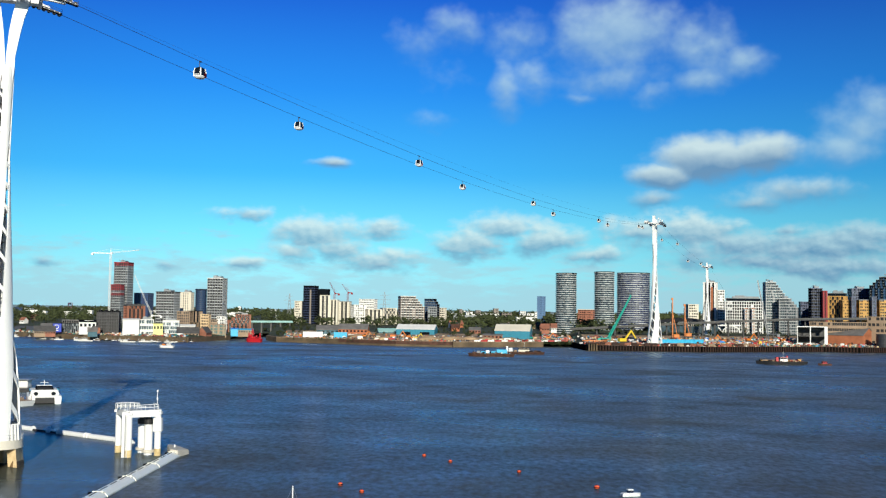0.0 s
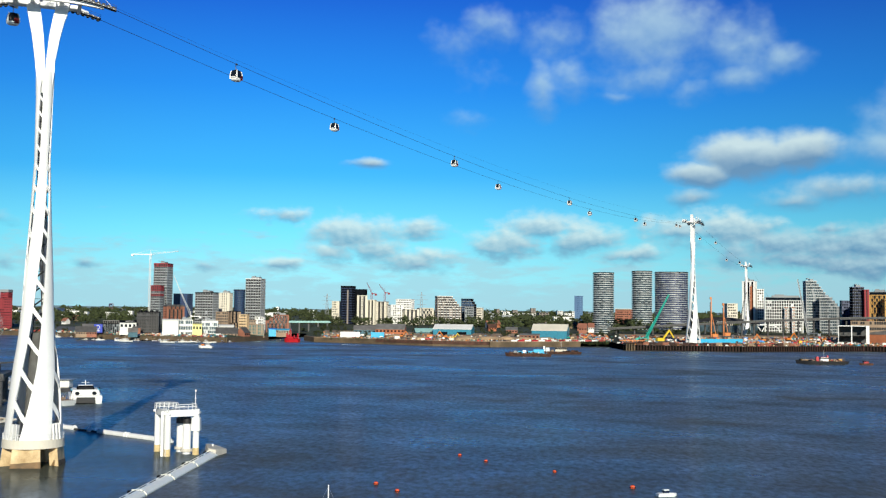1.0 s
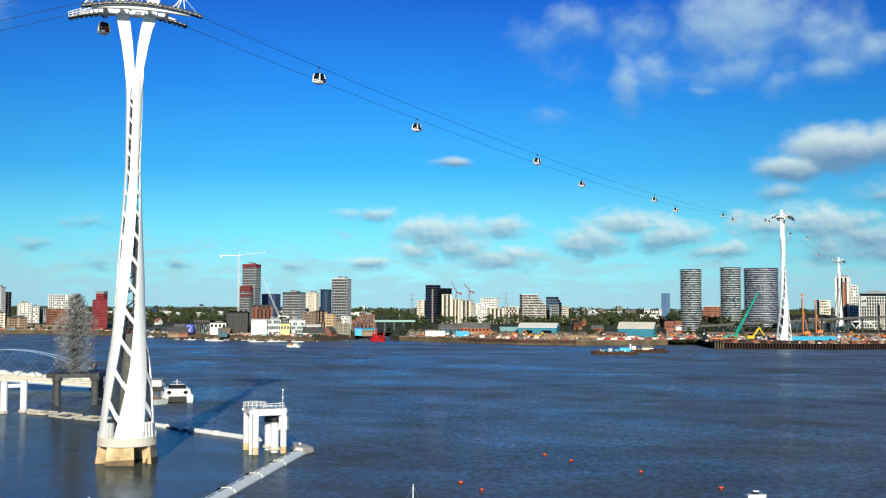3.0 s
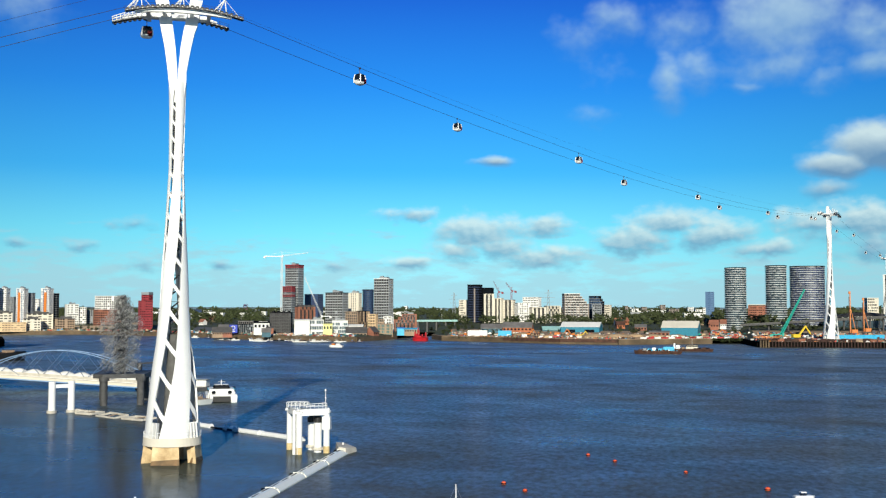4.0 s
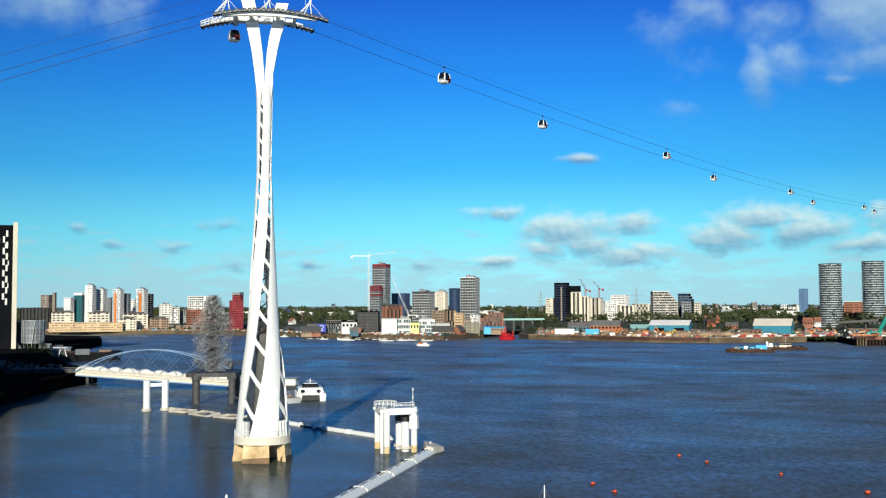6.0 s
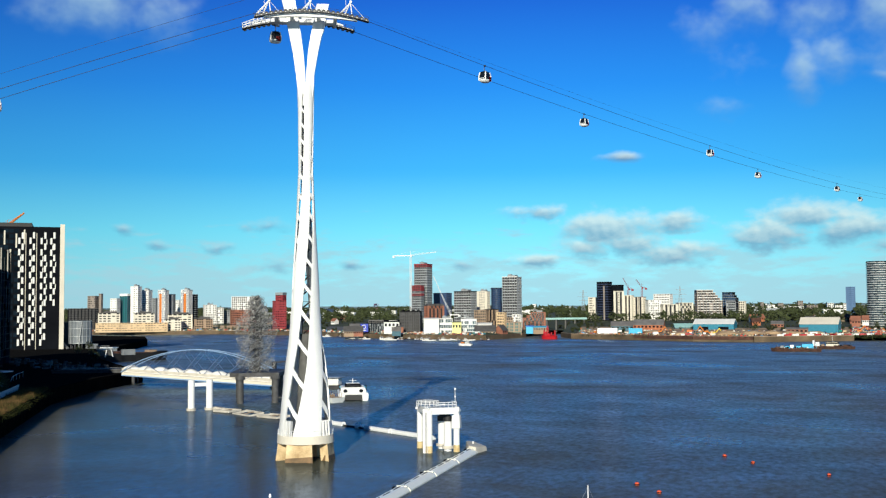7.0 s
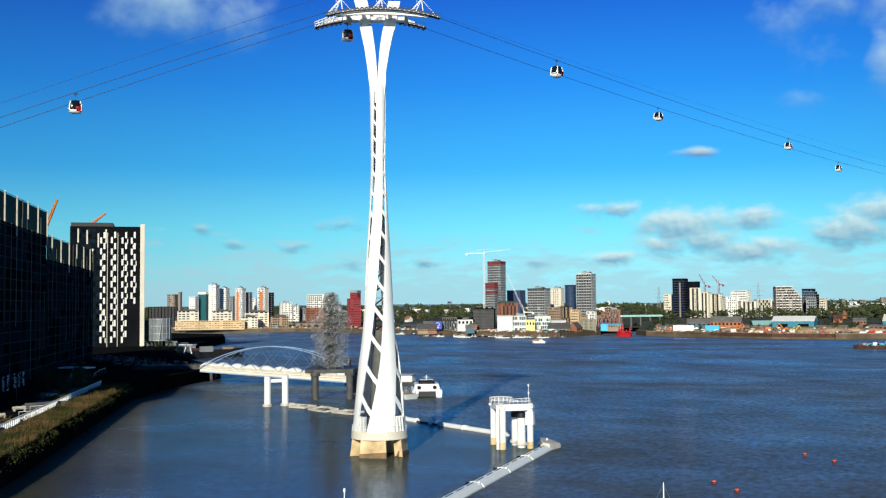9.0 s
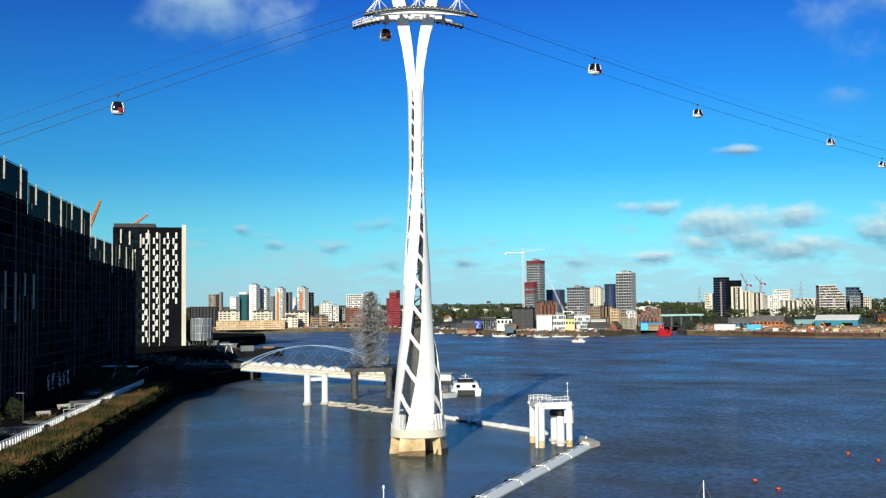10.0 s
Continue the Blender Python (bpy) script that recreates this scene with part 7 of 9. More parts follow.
# ramped seating terraces
for k, (x, y) in enumerate(((-178, 222), (-197, 250), (-203, 262), (-150, 168))):
    t = thing("terrace_steps", "grey stepped seating terrace beside the path", "terrace", pose(x, y, 4.5, 0, 0, 62))
    for i in range(3):
        part("step", box(B(), (12 - i, 3.6 - i * 1.1, 0.4), Matrix.Translation((0, i * 0.55, 0.4 * i)), bevel=0.03), "grey_concrete", t)


near_tree = tree_kind(31, 6.5, 6.5, 900, 0.24)
tagged(near_tree, "small leafy tree on the shaded promenade", "tree", "promenade trees")
near_tree.matrix_world = pose(-205, 268, 4.5, 0, 0, 0)
for x, y, s in ((-200.7, 256, .75), (-196, 250, .5), (-173, 190, .6), (-210, 276, .9), (-212, 264, 1.05), (-150, 158, .8), (-147, 148, .75), (-376, 575, .8), (-304, 470, .7), (-360, 540, .7)):
    copy_thing(near_tree, pose(x, y, 4.5, 0, 0, rnd.uniform(0, 360)) @ Matrix.Scale(s, 4))


def ramp_rail(x0, y0, x1, y1):
    t = thing("ramp_rail", "bent pale steel handrail beside a ramp", "handrail", Matrix.Translation((x0, y0, 4.5)))
    d = Vector((x1 - x0, y1 - y0, 0))
    part("rail", tube(B(), [Vector((0, 0, 0.2)), d * 0.12 + Vector((0, 0, 1.5)), d * 0.5 + Vector((0, 0, 1.9)), d + Vector((0, 0, 2.0))], 0.09), "steel", t)
    for k in (0.2, 0.45, 0.7, 0.97):
        part("post", rod(B(), d * k, d * k + Vector((0, 0, 1.8)), 0.06, seg=6), "steel", t)


ramp_rail(-226, 300, -246, 318)
ramp_rail(-240, 322, -252, 345)


def quay_gear():
    rng = random.Random(63)
    for mat, label in (("tin", "grey crates and barriers on the shaded quay"), ("rust", "rusty plant and skips on the shaded quay"), ("slate", "dark covers and drums on the shaded quay")):
        bm = B()
        for _ in range(46):
            f = rng.random()
            x, y = -246 - 84 * f + rng.gauss(0, 5) - 6, 384 + 70 * f + rng.gauss(0, 7)
            box(bm, (rng.uniform(0.4, 3.2), rng.uniform(0.4, 1.6), rng.uniform(0.3, 1.8)), Matrix.Translation((x, y, 4.5)) @ Matrix.Rotation(rng.uniform(0, 3), 4, "Z"))
        tagged(part("quay_gear", bm, mat), label, "quay gear", kind="stuff")


quay_gear()


def mural(s0, w):
    """A ground floor screen with pale bars."""
    o = ROW + U * s0 + N * 4.5
    m = Matrix.Translation(o) @ Matrix(((U.x, -N.x, 0, 0), (U.y, -N.y, 0, 0), (0, 0, 1, 0), (0, 0, 0, 1)))
    t = thing("shopfront_screen", "dark ground floor screen with pale printed bars", "screen", m, "ground floor screens")
    part("panel", box(B(), (w, 0.15, 5.2), bevel=0.02), "charcoal", t)
    rng = random.Random(int(s0 * 7))
    for i in range(9):
        bw, bh = rng.uniform(0.25, 0.8) * w, rng.uniform(0.18, 0.45)
        part("printed_bar", box(B(), (bw, 0.06, bh), Matrix.Translation((rng.uniform(-.5, .5) * (w - bw), -0.1, 0.4 + 0.5 * i))), "rail", t)


for s0, w in ((40, 3.6), (46, 3.6), (56, 4.5), (62, 4.5), (68, 4.0)):
    mural(s0, w)

# ---------------------------------------------------------------- far bank: buildings

# far up-river cluster
flats('low dark waterside building with window bands', -788, 1190, 36.5, 14, 31.3, 33.6, band='slate', pier='charcoal', glass='black', win=0.55, cols=8, z0=6)
flats('brown concrete tower block', -819.2, 1259.8, 11.8, 11.9, 47.7, 51.1, band='taupe', win=0.35, cols=4)
flats('slim brown lift tower', -809.8, 1262.4, 4.4, 6, 50.7, 40.7, band='taupe', win=0.15, cols=1)
flats('white clad office block', -763.8, 1222.8, 9.7, 9.8, 43.7, 50.0, band='pale', win=0.12, cols=3)
flats('teal glazed office block with white frame', -758.9, 1238.4, 13.8, 11.1, 47.4, 31.5, band='teal_dark', glass='teal_glass', win=0.72, cols=4, cap='pale', top=3, solid=0)
flats('tall plain white slab tower', -747.6, 1245.2, 11.8, 11.1, 59.1, 19.0, band='pale', win=0.14, cols=2, plant=0.5)
flats('white tower with grey flank', -746.5, 1269.3, 12.0, 11.3, 54.9, 42.5, band='pale', win=0.3, cols=4, plant=0.4)
flats('small grey tower block', -731.2, 1263.6, 5.0, 6, 44.1, 48.1, band='grey', win=0.5, cols=3)
flats('glazed tower with orange stripe and white frame', -708.5, 1244.9, 11.7, 11.0, 53.9, 17.7, band='pale', glass='blue_glass', win=0.6, cols=4, stripe=('orange', -1.5, 3.6), plant=0.4)
# shaded side of the striped tower, coloured in as a dark block
flats('shaded tower flank built as a dark blue-grey block', -706.1, 1261.5, 8.1, 7.6, 48.9, 17.3, band='navy', pier='grey', win=0.5, cols=4)
flats('white low office block', -725.5, 1313.2, 7.0, 6.7, 41.9, 43.0, band='pale', win=0.3, cols=3)
flats('glazed tower with orange stripe and white top', -683.5, 1259.2, 11.8, 11.7, 54.3, 12.5, band='pale', glass='blue_glass', win=0.6, cols=4, stripe=('orange', 0.5, 3.8), plant=0.4)
# this tower's shaded side too is a dark-coloured block
flats('shaded tower flank built as a dark block with grey floors', -680.2, 1274.8, 6.0, 6, 48.6, 12.1, band='grey', pier='charcoal', win=0.5, cols=4)
flats('cream brick riverside flats with slate roof', -734.1, 1162.4, 25.3, 16, 25.7, 32.3, band='cream', win=0.3, cols=4, plant=0.6, roof='slate', cap='slate')
flats('cream brick riverside flats with slate roof', -699.4, 1183.7, 24.2, 16, 25.1, 30.6, band='cream', win=0.3, cols=4, plant=0.6, roof='slate', cap='slate')
flats('cream brick riverside flats with slate roof', -662.7, 1204.6, 29.3, 16, 23.8, 28.9, band='cream', win=0.3, cols=4, plant=0.6, roof='slate', cap='slate')
flats('cream brick riverside flats with slate roof', -657.7, 1178.4, 19.1, 15.3, 17.8, 29.2, band='cream', win=0.3, cols=4, plant=0.6, roof='slate', cap='slate')
flats('long sand brick riverside terrace', -691.7, 1143.3, 81.0, 10, 13.8, 31.2, band='sand', win=0.14, cols=22, cap='sand', z0=5, solid=0.3)
flats('grey stepped riverside flats', -633.3, 1209.0, 22.0, 14, 18.0, 27.7, band='tan', win=0.4, cols=7, roof='slate', cap='slate', plant=0.6)
flats('white stepped office block', -672.3, 1300.3, 14.3, 13.7, 35.0, 41.4, band='pale', win=0.35, cols=5, plant=0.4)
flats('white office wing with dark windows', -662.8, 1308.1, 11.3, 9.0, 31.1, 26.9, band='pale', win=0.5, cols=4)
flats('grey low office block', -660.7, 1325.0, 9.1, 7.3, 28.0, 26.6, band='grey', win=0.5, cols=3)
flats('white flats over red brick base', -619.7, 1296.6, 35.0, 18, 45.3, 25.6, band='pale', win=0.5, cols=12)
flats('red brick lower block', -617.7, 1286.5, 32.0, 8, 28.3, 25.7, band='brick', win=0.4, cols=10)
flats('stepped crimson clad residential block', -521.9, 1183.4, 14.4, 12.8, 38.5, 31.9, band='crimson', win=0.28, cols=6)
flats('upper crimson residential block with grey top', -522.2, 1188.5, 10.6, 10.2, 45.9, 37.8, band='crimson', win=0.28, cols=5, cap='grey', top=3)

# low skyline between the clusters
flats('far dark blue glass block', -833.1, 2147.8, 11.5, 11.1, 29.6, 35.2, band='navy', glass='blue_glass', win=0.5, cols=4)
flats('pale low building far beyond the trees', -682.4, 1618.8, 18.0, 17.3, 19.6, 36.9, band='pale', win=0.4, cols=5)
flats('pale low building far beyond the trees', -682.8, 1683.6, 18.0, 17.3, 22.0, 36.1, band='pale', win=0.4, cols=5)
flats('pale low building far beyond the trees', -684.1, 1745.2, 13.2, 12.7, 17.9, 35.4, band='pale', win=0.4, cols=5)
flats('pale low building far beyond the trees', -680.6, 1814.7, 33.0, 20, 20.5, 20.6, band='pale', win=0.4, cols=5)
flats('pale low building far beyond the trees', -671.4, 1882.0, 30.2, 20, 16.1, 19.7, band='pale', win=0.4, cols=5)
flats('grey glazed low office building', -364.9, 1096.0, 30.4, 14, 16.5, 18.5, band='tin', win=0.6, cols=12, roof='slate')
flats('plain white waterside building', -328.1, 1015.0, 7.8, 6.9, 16.8, 26.0, band='pale', win=0.15, cols=3)
shed('orange-brown brick warehouse', -370.3, 1023.2, 9.8, 10, 7.1, 20.0, z0=5.1, wall='tan', roof='tin')
shed('brown timber waterside shed', -320.3, 1012.8, 7.0, 8, 6.1, 17.6, z0=5.5, wall='brick', roof='slate')

# riverside cluster with the tower under construction
flats('tall grey tower under construction with crimson top floors', -350.5, 1198.0, 16.8, 16.6, 78.8, 32.3, band='rail', pier='fin_grey', glass='black', win=0.68, cols=5, side=4, proud=0.35, solid=0.05, cap='crimson', top=1.0, red_floors=(-1,), plant=0.3)
flats('lower tower wing with crimson wrapped upper floors', -351.3, 1179.4, 12.2, 11.2, 54.2, 26.6, band='rail', pier='fin_grey', glass='black', win=0.66, cols=4, proud=0.35, solid=0.05, cap='crimson', red_floors=(-1, -2, -4))
flats('dark scaffold-clad gabled building under repair', -316.2, 1036.5, 20.2, 17.5, 25.3, 11.0, band='dark_steel', glass='black', win=0.7, cols=8, floor_h=3, pier='dark_steel', gables=4, cap='charcoal', scaffold=True)
flats('red-brown brick gabled apartment block', -322.4, 1143.4, 18.7, 16, 31.9, 29.7, band='brick', win=0.55, cols=8, gables=4, cap='slate', balcony=3, glass='black')
flats('dark blue apartment block', -353.3, 1291.5, 17.8, 17.9, 47.2, 33.3, band='navy', glass='blue_glass', win=0.5, cols=6)
flats('grey gridded apartment tower with white balconies', -287.3, 1143.4, 19.2, 18, 46.6, -7.9, band='rail', pier='grey', glass='black', win=0.66, cols=5, side=4, plant=0.4, cap='charcoal', proud=0.35, pier_w=0.16, solid=0.04)
flats('cream rendered apartment tower with dark bays', -281.3, 1203.6, 13.5, 12.1, 47.3, 5.2, band='cream', win=0.5, cols=4, plant=0.5, pier='cream', pier_w=0.6, solid=0.05, glass='black')
round_flats('dark blue rounded apartment tower', -261.2, 1181.5, 6.6, 6.6, 49.7, 12.5, band='navy', glass='blue_glass')
flats('tall grey and white apartment tower with corner balconies', -230.0, 1114.6, 16.8, 16.2, 60.6, -2.3, band='rail', pier='grey', glass='black', win=0.66, cols=5, side=4, plant=0.5, cap='pale', proud=0.35, pier_w=0.16, solid=0.04)
flats('tan brick mid-rise block', -250.3, 1061.6, 12.2, 11.5, 26.4, 1.3, band='tan', win=0.5, cols=5, glass='black')
flats('dark brick mid-rise block with balconies', -242.5, 1073.3, 12.1, 10.8, 27.1, 20.7, band='charcoal', pier='tan', win=0.55, cols=6, balcony=3)
flats('pale yellow brick mid-rise block', -228.4, 1054.6, 8.2, 8.1, 24.0, -3.8, band='sand', win=0.4, cols=4)
flats('brown brick low block', -219.4, 1050.3, 6.4, 6, 18.8, 11.8, band='tan', win=0.4, cols=3)
flats('white base of flats', -216.1, 1072.5, 8.4, 8.2, 22.0, -4.6, band='pale', win=0.5, cols=4)
flats('red-brown brick flats with stepped flat roof', -206.0, 1109.0, 23.5, 16, 23.8, 10.5, band='brick', win=0.5, cols=10, plant=0.4, balcony=4, steps=-2, step_by=0.18)
shed('plain white windowless industrial shed', -285.6, 1003.1, 14.4, 16, 13.4, 15.9, z0=5.7, wall='pale', roof='pale', rise=0.03)
flats('white fronted glazed waterside building', -273.5, 1010.8, 13.1, 10.4, 18.6, 15.1, band='pale', glass='sky_glass', win=0.45, cols=5, floor_h=6, z0=4, plant=0.6, pier_w=0.15)
flats('grey glazed waterside building with white fascia', -251.8, 1015.1, 14.7, 11.8, 16.6, 13.9, band='rail', glass='sky_glass', win=0.6, cols=7, floor_h=3.2, z0=4, plant=0.5, cap='pale', top=2, pier_w=0.15)
shed('pale yellow panelled building with dark windows', -259.0, 996.9, 8.4, 8, 10.7, 14.6, z0=4.6, wall='lemon', roof='lemon', rise=0.03, windows=3)
shed('brown brick warehouse with steep slate roof', -233.2, 1004.2, 19.6, 12, 4.4, 13.1, z0=2.9, wall='tan', roof='slate', rise=0.42, windows=6)
shed('brown brick gabled warehouse turned to the river', -219.4, 1011.0, 10.2, 9, 4.6, 72.2, z0=3.4, wall='brick', roof='slate', rise=0.5, windows=3)
shed('white roofed hall behind the warehouses', -239.2, 1027.5, 13.9, 10, 7.6, 13.1, z0=5.9, wall='pale', roof='pale', rise=0.1)
flats('teal glazed waterside building with pale frame', -215.5, 1050.1, 15.9, 12, 14.5, 11.6, band='tan', glass='teal_glass', win=0.6, cols=9, z0=4, floor_h=3)
shed('small bright blue shed', -194.9, 1026.2, 6.7, 9, 5.9, 10.8, z0=5.6, wall='cyan', roof='blue', rise=0.04)
shed('orange brick building with cyan roof trim', -185.7, 1034.4, 14.1, 12, 5.5, 10.2, z0=5.1, wall='tan', roof='cyan', rise=0.05, windows=6)
shed('white riverside shed with charcoal upper storey', -329.2, 1014.9, 14.9, 14, 10.6, 18.0, z0=5.8, wall='pale', roof='charcoal', rise=0.1, windows=4)
flats('long dark low office building', -354.4, 1052.1, 24.2, 14, 14.0, 18.8, band='charcoal', pier='fin_grey', win=0.6, cols=12, z0=4)
shed('dark green timber shed', -316.6, 990.6, 8.3, 8, 3.7, 17.7, z0=4.3, wall='teal_dark', roof='tin', rise=0.4)
shed('brick waterside workshop', -358.4, 1000.8, 8.7, 10, 3.9, 19.7, z0=3.5, wall='brick', roof='slate', rise=0.45, windows=4)
shed('brown brick waterside workshop', -368.7, 1003.4, 10.7, 10, 4.1, 20.2, z0=3.3, wall='tan', roof='slate', rise=0.45, windows=5)

# apartment cluster behind the yards
flats('pale and brown apartment block', -168.4, 1283.2, 8.5, 8.4, 40.1, -8.5, band='cream', win=0.35, cols=4)
flats('charcoal clad apartment tower block', -151.5, 1257.8, 12.8, 13.9, 57.5, -17.1, band='navy', pier='charcoal', win=0.5, cols=7, side=5, cap='charcoal', stripe=('taupe', 1.5, 1.6))
flats('dark apartment tower with pale lower front', -137.3, 1263.2, 14.2, 11.4, 54.0, 6.2, band='charcoal', win=0.5, cols=5)
flats('pale lower front of dark tower', -134.5, 1250.8, 11.6, 6, 46.7, 6.1, band='cream', glass='black', win=0.5, cols=4, balcony=2)
flats('cream apartment block with dark balconies', -124.2, 1258.5, 9.7, 9.3, 41.8, 19.6, band='cream', glass='black', win=0.6, cols=4, balcony=2, pier_w=0.45)
flats('taupe apartment block with dark recesses', -112.4, 1265.7, 11.9, 11.4, 40.1, 19.1, band='taupe', pier='cream', glass='black', win=0.62, cols=4, balcony=2)
flats('white rendered apartment block', -96.7, 1258.5, 14.7, 14.5, 36.4, 20.4, band='pale', win=0.5, cols=6, glass='black', pier_w=0.45)
flats('white upper apartment block', -89.2, 1313.9, 18.9, 14, 43.7, 21.9, band='pale', win=0.3, cols=8)
flats('cream apartment block with deep balconies', -78.8, 1250.4, 16.5, 15.9, 31.4, 17.6, band='cream', glass='black', win=0.6, cols=6, balcony=4)
flats('pale apartment block behind trees', -62.9, 1275.4, 16.8, 14, 33.1, 16.8, band='cream', win=0.5, cols=7, balcony=4, glass='black')
flats('stepped taupe apartment block with pale balcony bands', -35.9, 1258.4, 27.7, 18, 47.0, 11.6, band='pale', pier='taupe', glass='black', win=0.58, cols=7, proud=1.5, pier_w=0.2, steps=4, step_by=0.09, balcony=3, solid=0.1, recess=0)
flats('dark blue-grey glazed apartment block', -12.0, 1277.0, 15.1, 14.2, 44.4, -11.5, band='grey', pier='charcoal', glass='blue_glass', win=0.6, cols=6, cap='charcoal', steps=2, step_by=0.12, solid=0.1)
flats('grey lower apartment block', -11.3, 1253.9, 10.3, 8, 34.5, 0.5, band='grey', win=0.5, cols=4)
flats('pale rendered apartment block', 0.8, 1303.5, 7.1, 7.0, 34.3, -16.0, band='cream', win=0.4, cols=3)
flats('slim white tower block flank', 141.4, 1647.2, 3.4, 6.8, 32, -8.0, band='pale', win=0.3, cols=1, corner=0)
flats('blue glass tower block', 149.6, 1650.1, 12.6, 12.2, 55.4, -5.0, band='azure', glass='blue_glass', win=0.3, cols=6, solid=0.4, corner=35)
flats('small far tower block', 35.6, 2102.7, 5.2, 6, 36.5, 13.0, band='taupe', win=0.4, cols=3)
flats('small far tower block', 51.0, 2105.5, 12.6, 12.2, 31.3, 12.6, band='pale', win=0.4, cols=3)
flats('small far tower block', 68.3, 2103.2, 9.0, 8.7, 34.8, 12.1, band='taupe', win=0.4, cols=3)
flats('small far tower block', 103.0, 2101.8, 9.0, 8.7, 38.6, 11.2, band='taupe', win=0.4, cols=3)
flats('small far tower block', 122.3, 2105.4, 19.0, 18, 30.2, 10.7, band='taupe', win=0.4, cols=3)
flats('small far tower block', 154.0, 2099.5, 10.8, 10.4, 34.0, 9.8, band='pale', win=0.4, cols=3)
flats('small far tower block', 168.2, 2099.3, 12.6, 12.1, 29.9, 9.4, band='pale', win=0.4, cols=3)

# round towers and the east bank
round_flats('round apartment tower with pale balcony rings', 122.3, 1078.0, 10.6, 10.6, 68.0, -6.5, band='rail', glass='sky_glass', win=0.72, group='round towers')
round_flats('round apartment tower with pale balcony rings', 160.0, 1078.1, 10.2, 10.2, 69.8, -8.4, band='rail', glass='sky_glass', win=0.72, group='round towers')
round_flats('wide oval dark glass apartment tower with balcony rings', 191.4, 1093.2, 16.8, 11.0, 69.7, -9.9, band='rail', glass='navy', group='round towers', win=0.74)
flats('pink-brown brick low block', 170.5, 1294.0, 19.8, 14.4, 34.7, -7.5, band='brick', win=0.3, cols=8, cap='cream', solid=0.3)
flats('cream low block beside the station', 257.7, 1126.1, 11.1, 10.4, 40.3, -24.9, band='cream', win=0.4, cols=5)
flats('white apartment tower with red panel stripe', 278.1, 1132.2, 12.9, 11.8, 63.4, -23.8, band='pale', glass='charcoal', win=0.5, cols=6, stripe=('orange_brick', 2.5, 2.2), plant=0.5, balcony=2, corner=0)
flats('white lower apartment tower', 288.2, 1132.5, 7.3, 7.3, 55.5, -30.3, band='pale', glass='charcoal', win=0.45, cols=3)
flats('long white apartment block with red bays and glass penthouse', 300.0, 1087.2, 36.2, 16, 43.5, -11.4, band='rail', pier='pale', glass='charcoal', win=0.6, cols=14, plant=0.7, pent=True, recess=0, proud=0.9, pier_w=0.22)
flats('red panel bay of the long flats', 299.1, 1074.6, 2.6, 3, 36.5, -11.6, band='orange_brick', pier='pale', win=0.5, cols=2)
flats('red panel bay of the long flats', 305.8, 1073.0, 2.6, 3, 36.6, -11.9, band='orange_brick', pier='pale', win=0.5, cols=2)
flats('stepped grey glass apartment tower with terraces', 334.7, 1099.1, 20.4, 18, 63.3, -6.9, band='rail', pier='grey', glass='sky_glass', win=0.6, cols=8, plant=0.3, steps=5, step_by=0.1, recess=0, proud=1.0, pier_w=0.16, solid=0.08)
flats('stepped white and grey apartment block', 342.9, 1079.4, 17.1, 15.2, 46.8, -25.6, band='rail', pier='grey', glass='sky_glass', win=0.62, cols=9, plant=0.3, steps=3, step_by=0.14, recess=0, proud=1.0, pier_w=0.16, solid=0.04)
flats('dark blue low block', 365.9, 1104.9, 8.7, 7.8, 44.2, -10.3, band='navy', win=0.5, cols=4)
flats('navy and charcoal apartment block with red edge', 360.7, 1055.2, 11.6, 10.3, 56.6, -10.9, band='navy', pier='charcoal', glass='black', win=0.5, cols=5, plant=0.4)
flats('crimson apartment bay with dark balconies', 366.5, 1046.7, 5.0, 6, 53.9, -13.3, band='crimson', glass='black', win=0.45, cols=3, balcony=1)
flats('ochre brick apartment block with glass top and balconies', 381.1, 1052.7, 16.9, 15.1, 49.0, -27.9, band='ochre', glass='black', win=0.5, cols=7, balcony=3, plant=0.5, pent=True)
flats('ochre brick flats with blue-grey stair tower', 384.8, 1036.3, 13.5, 10.8, 44.9, -20.4, band='ochre', win=0.4, cols=6)
flats('ochre brick riverside flats', 400.1, 1032.1, 16.0, 14, 45.6, -13.2, band='ochre', win=0.4, cols=8, cap='grey')
flats('ochre brick riverside flats', 420.1, 1029.5, 19.3, 14, 45.8, -14.2, band='ochre', win=0.4, cols=8, cap='grey')
flats('blue-grey stair tower of the flats', 387.0, 1028.6, 4.0, 6, 48.0, -36.6, band='navy', win=0.5, cols=2)
flats('blue-grey stair tower of the flats', 403.7, 1022.2, 4.0, 6, 48.2, -37.5, band='navy', win=0.5, cols=2)
flats('dark blue far block', 441.2, 1157.4, 18.5, 17.4, 59.5, -32.9, band='navy', win=0.5, cols=8, plant=0.4)
flats('stepped grey glass apartment tower far inland', 457.9, 1129.6, 26.9, 18, 71.3, -30.1, band='grey', pier='charcoal', glass='blue_glass', win=0.6, cols=9, plant=0.4, steps=-3, step_by=0.12, balcony=3)
flats('long brown brick warehouse with window bands', 346.5, 955.9, 47.1, 14, 24.5, -19.9, band='tan', glass='black', win=0.35, cols=22, floor_h=4.4, pier_w=0.12, solid=0.05)
flats('taller brown brick warehouse end with large windows', 384.5, 946.8, 27.8, 14, 29.5, -32.1, band='tan', glass='black', win=0.35, cols=7, floor_h=5, solid=0.2)
shed('large orange brick shed with grey pitched roof', 353.9, 953.3, 36.4, 30, 7.6, -40.4, z0=6.5, wall='orange_brick', roof='tin', rise=0.2)
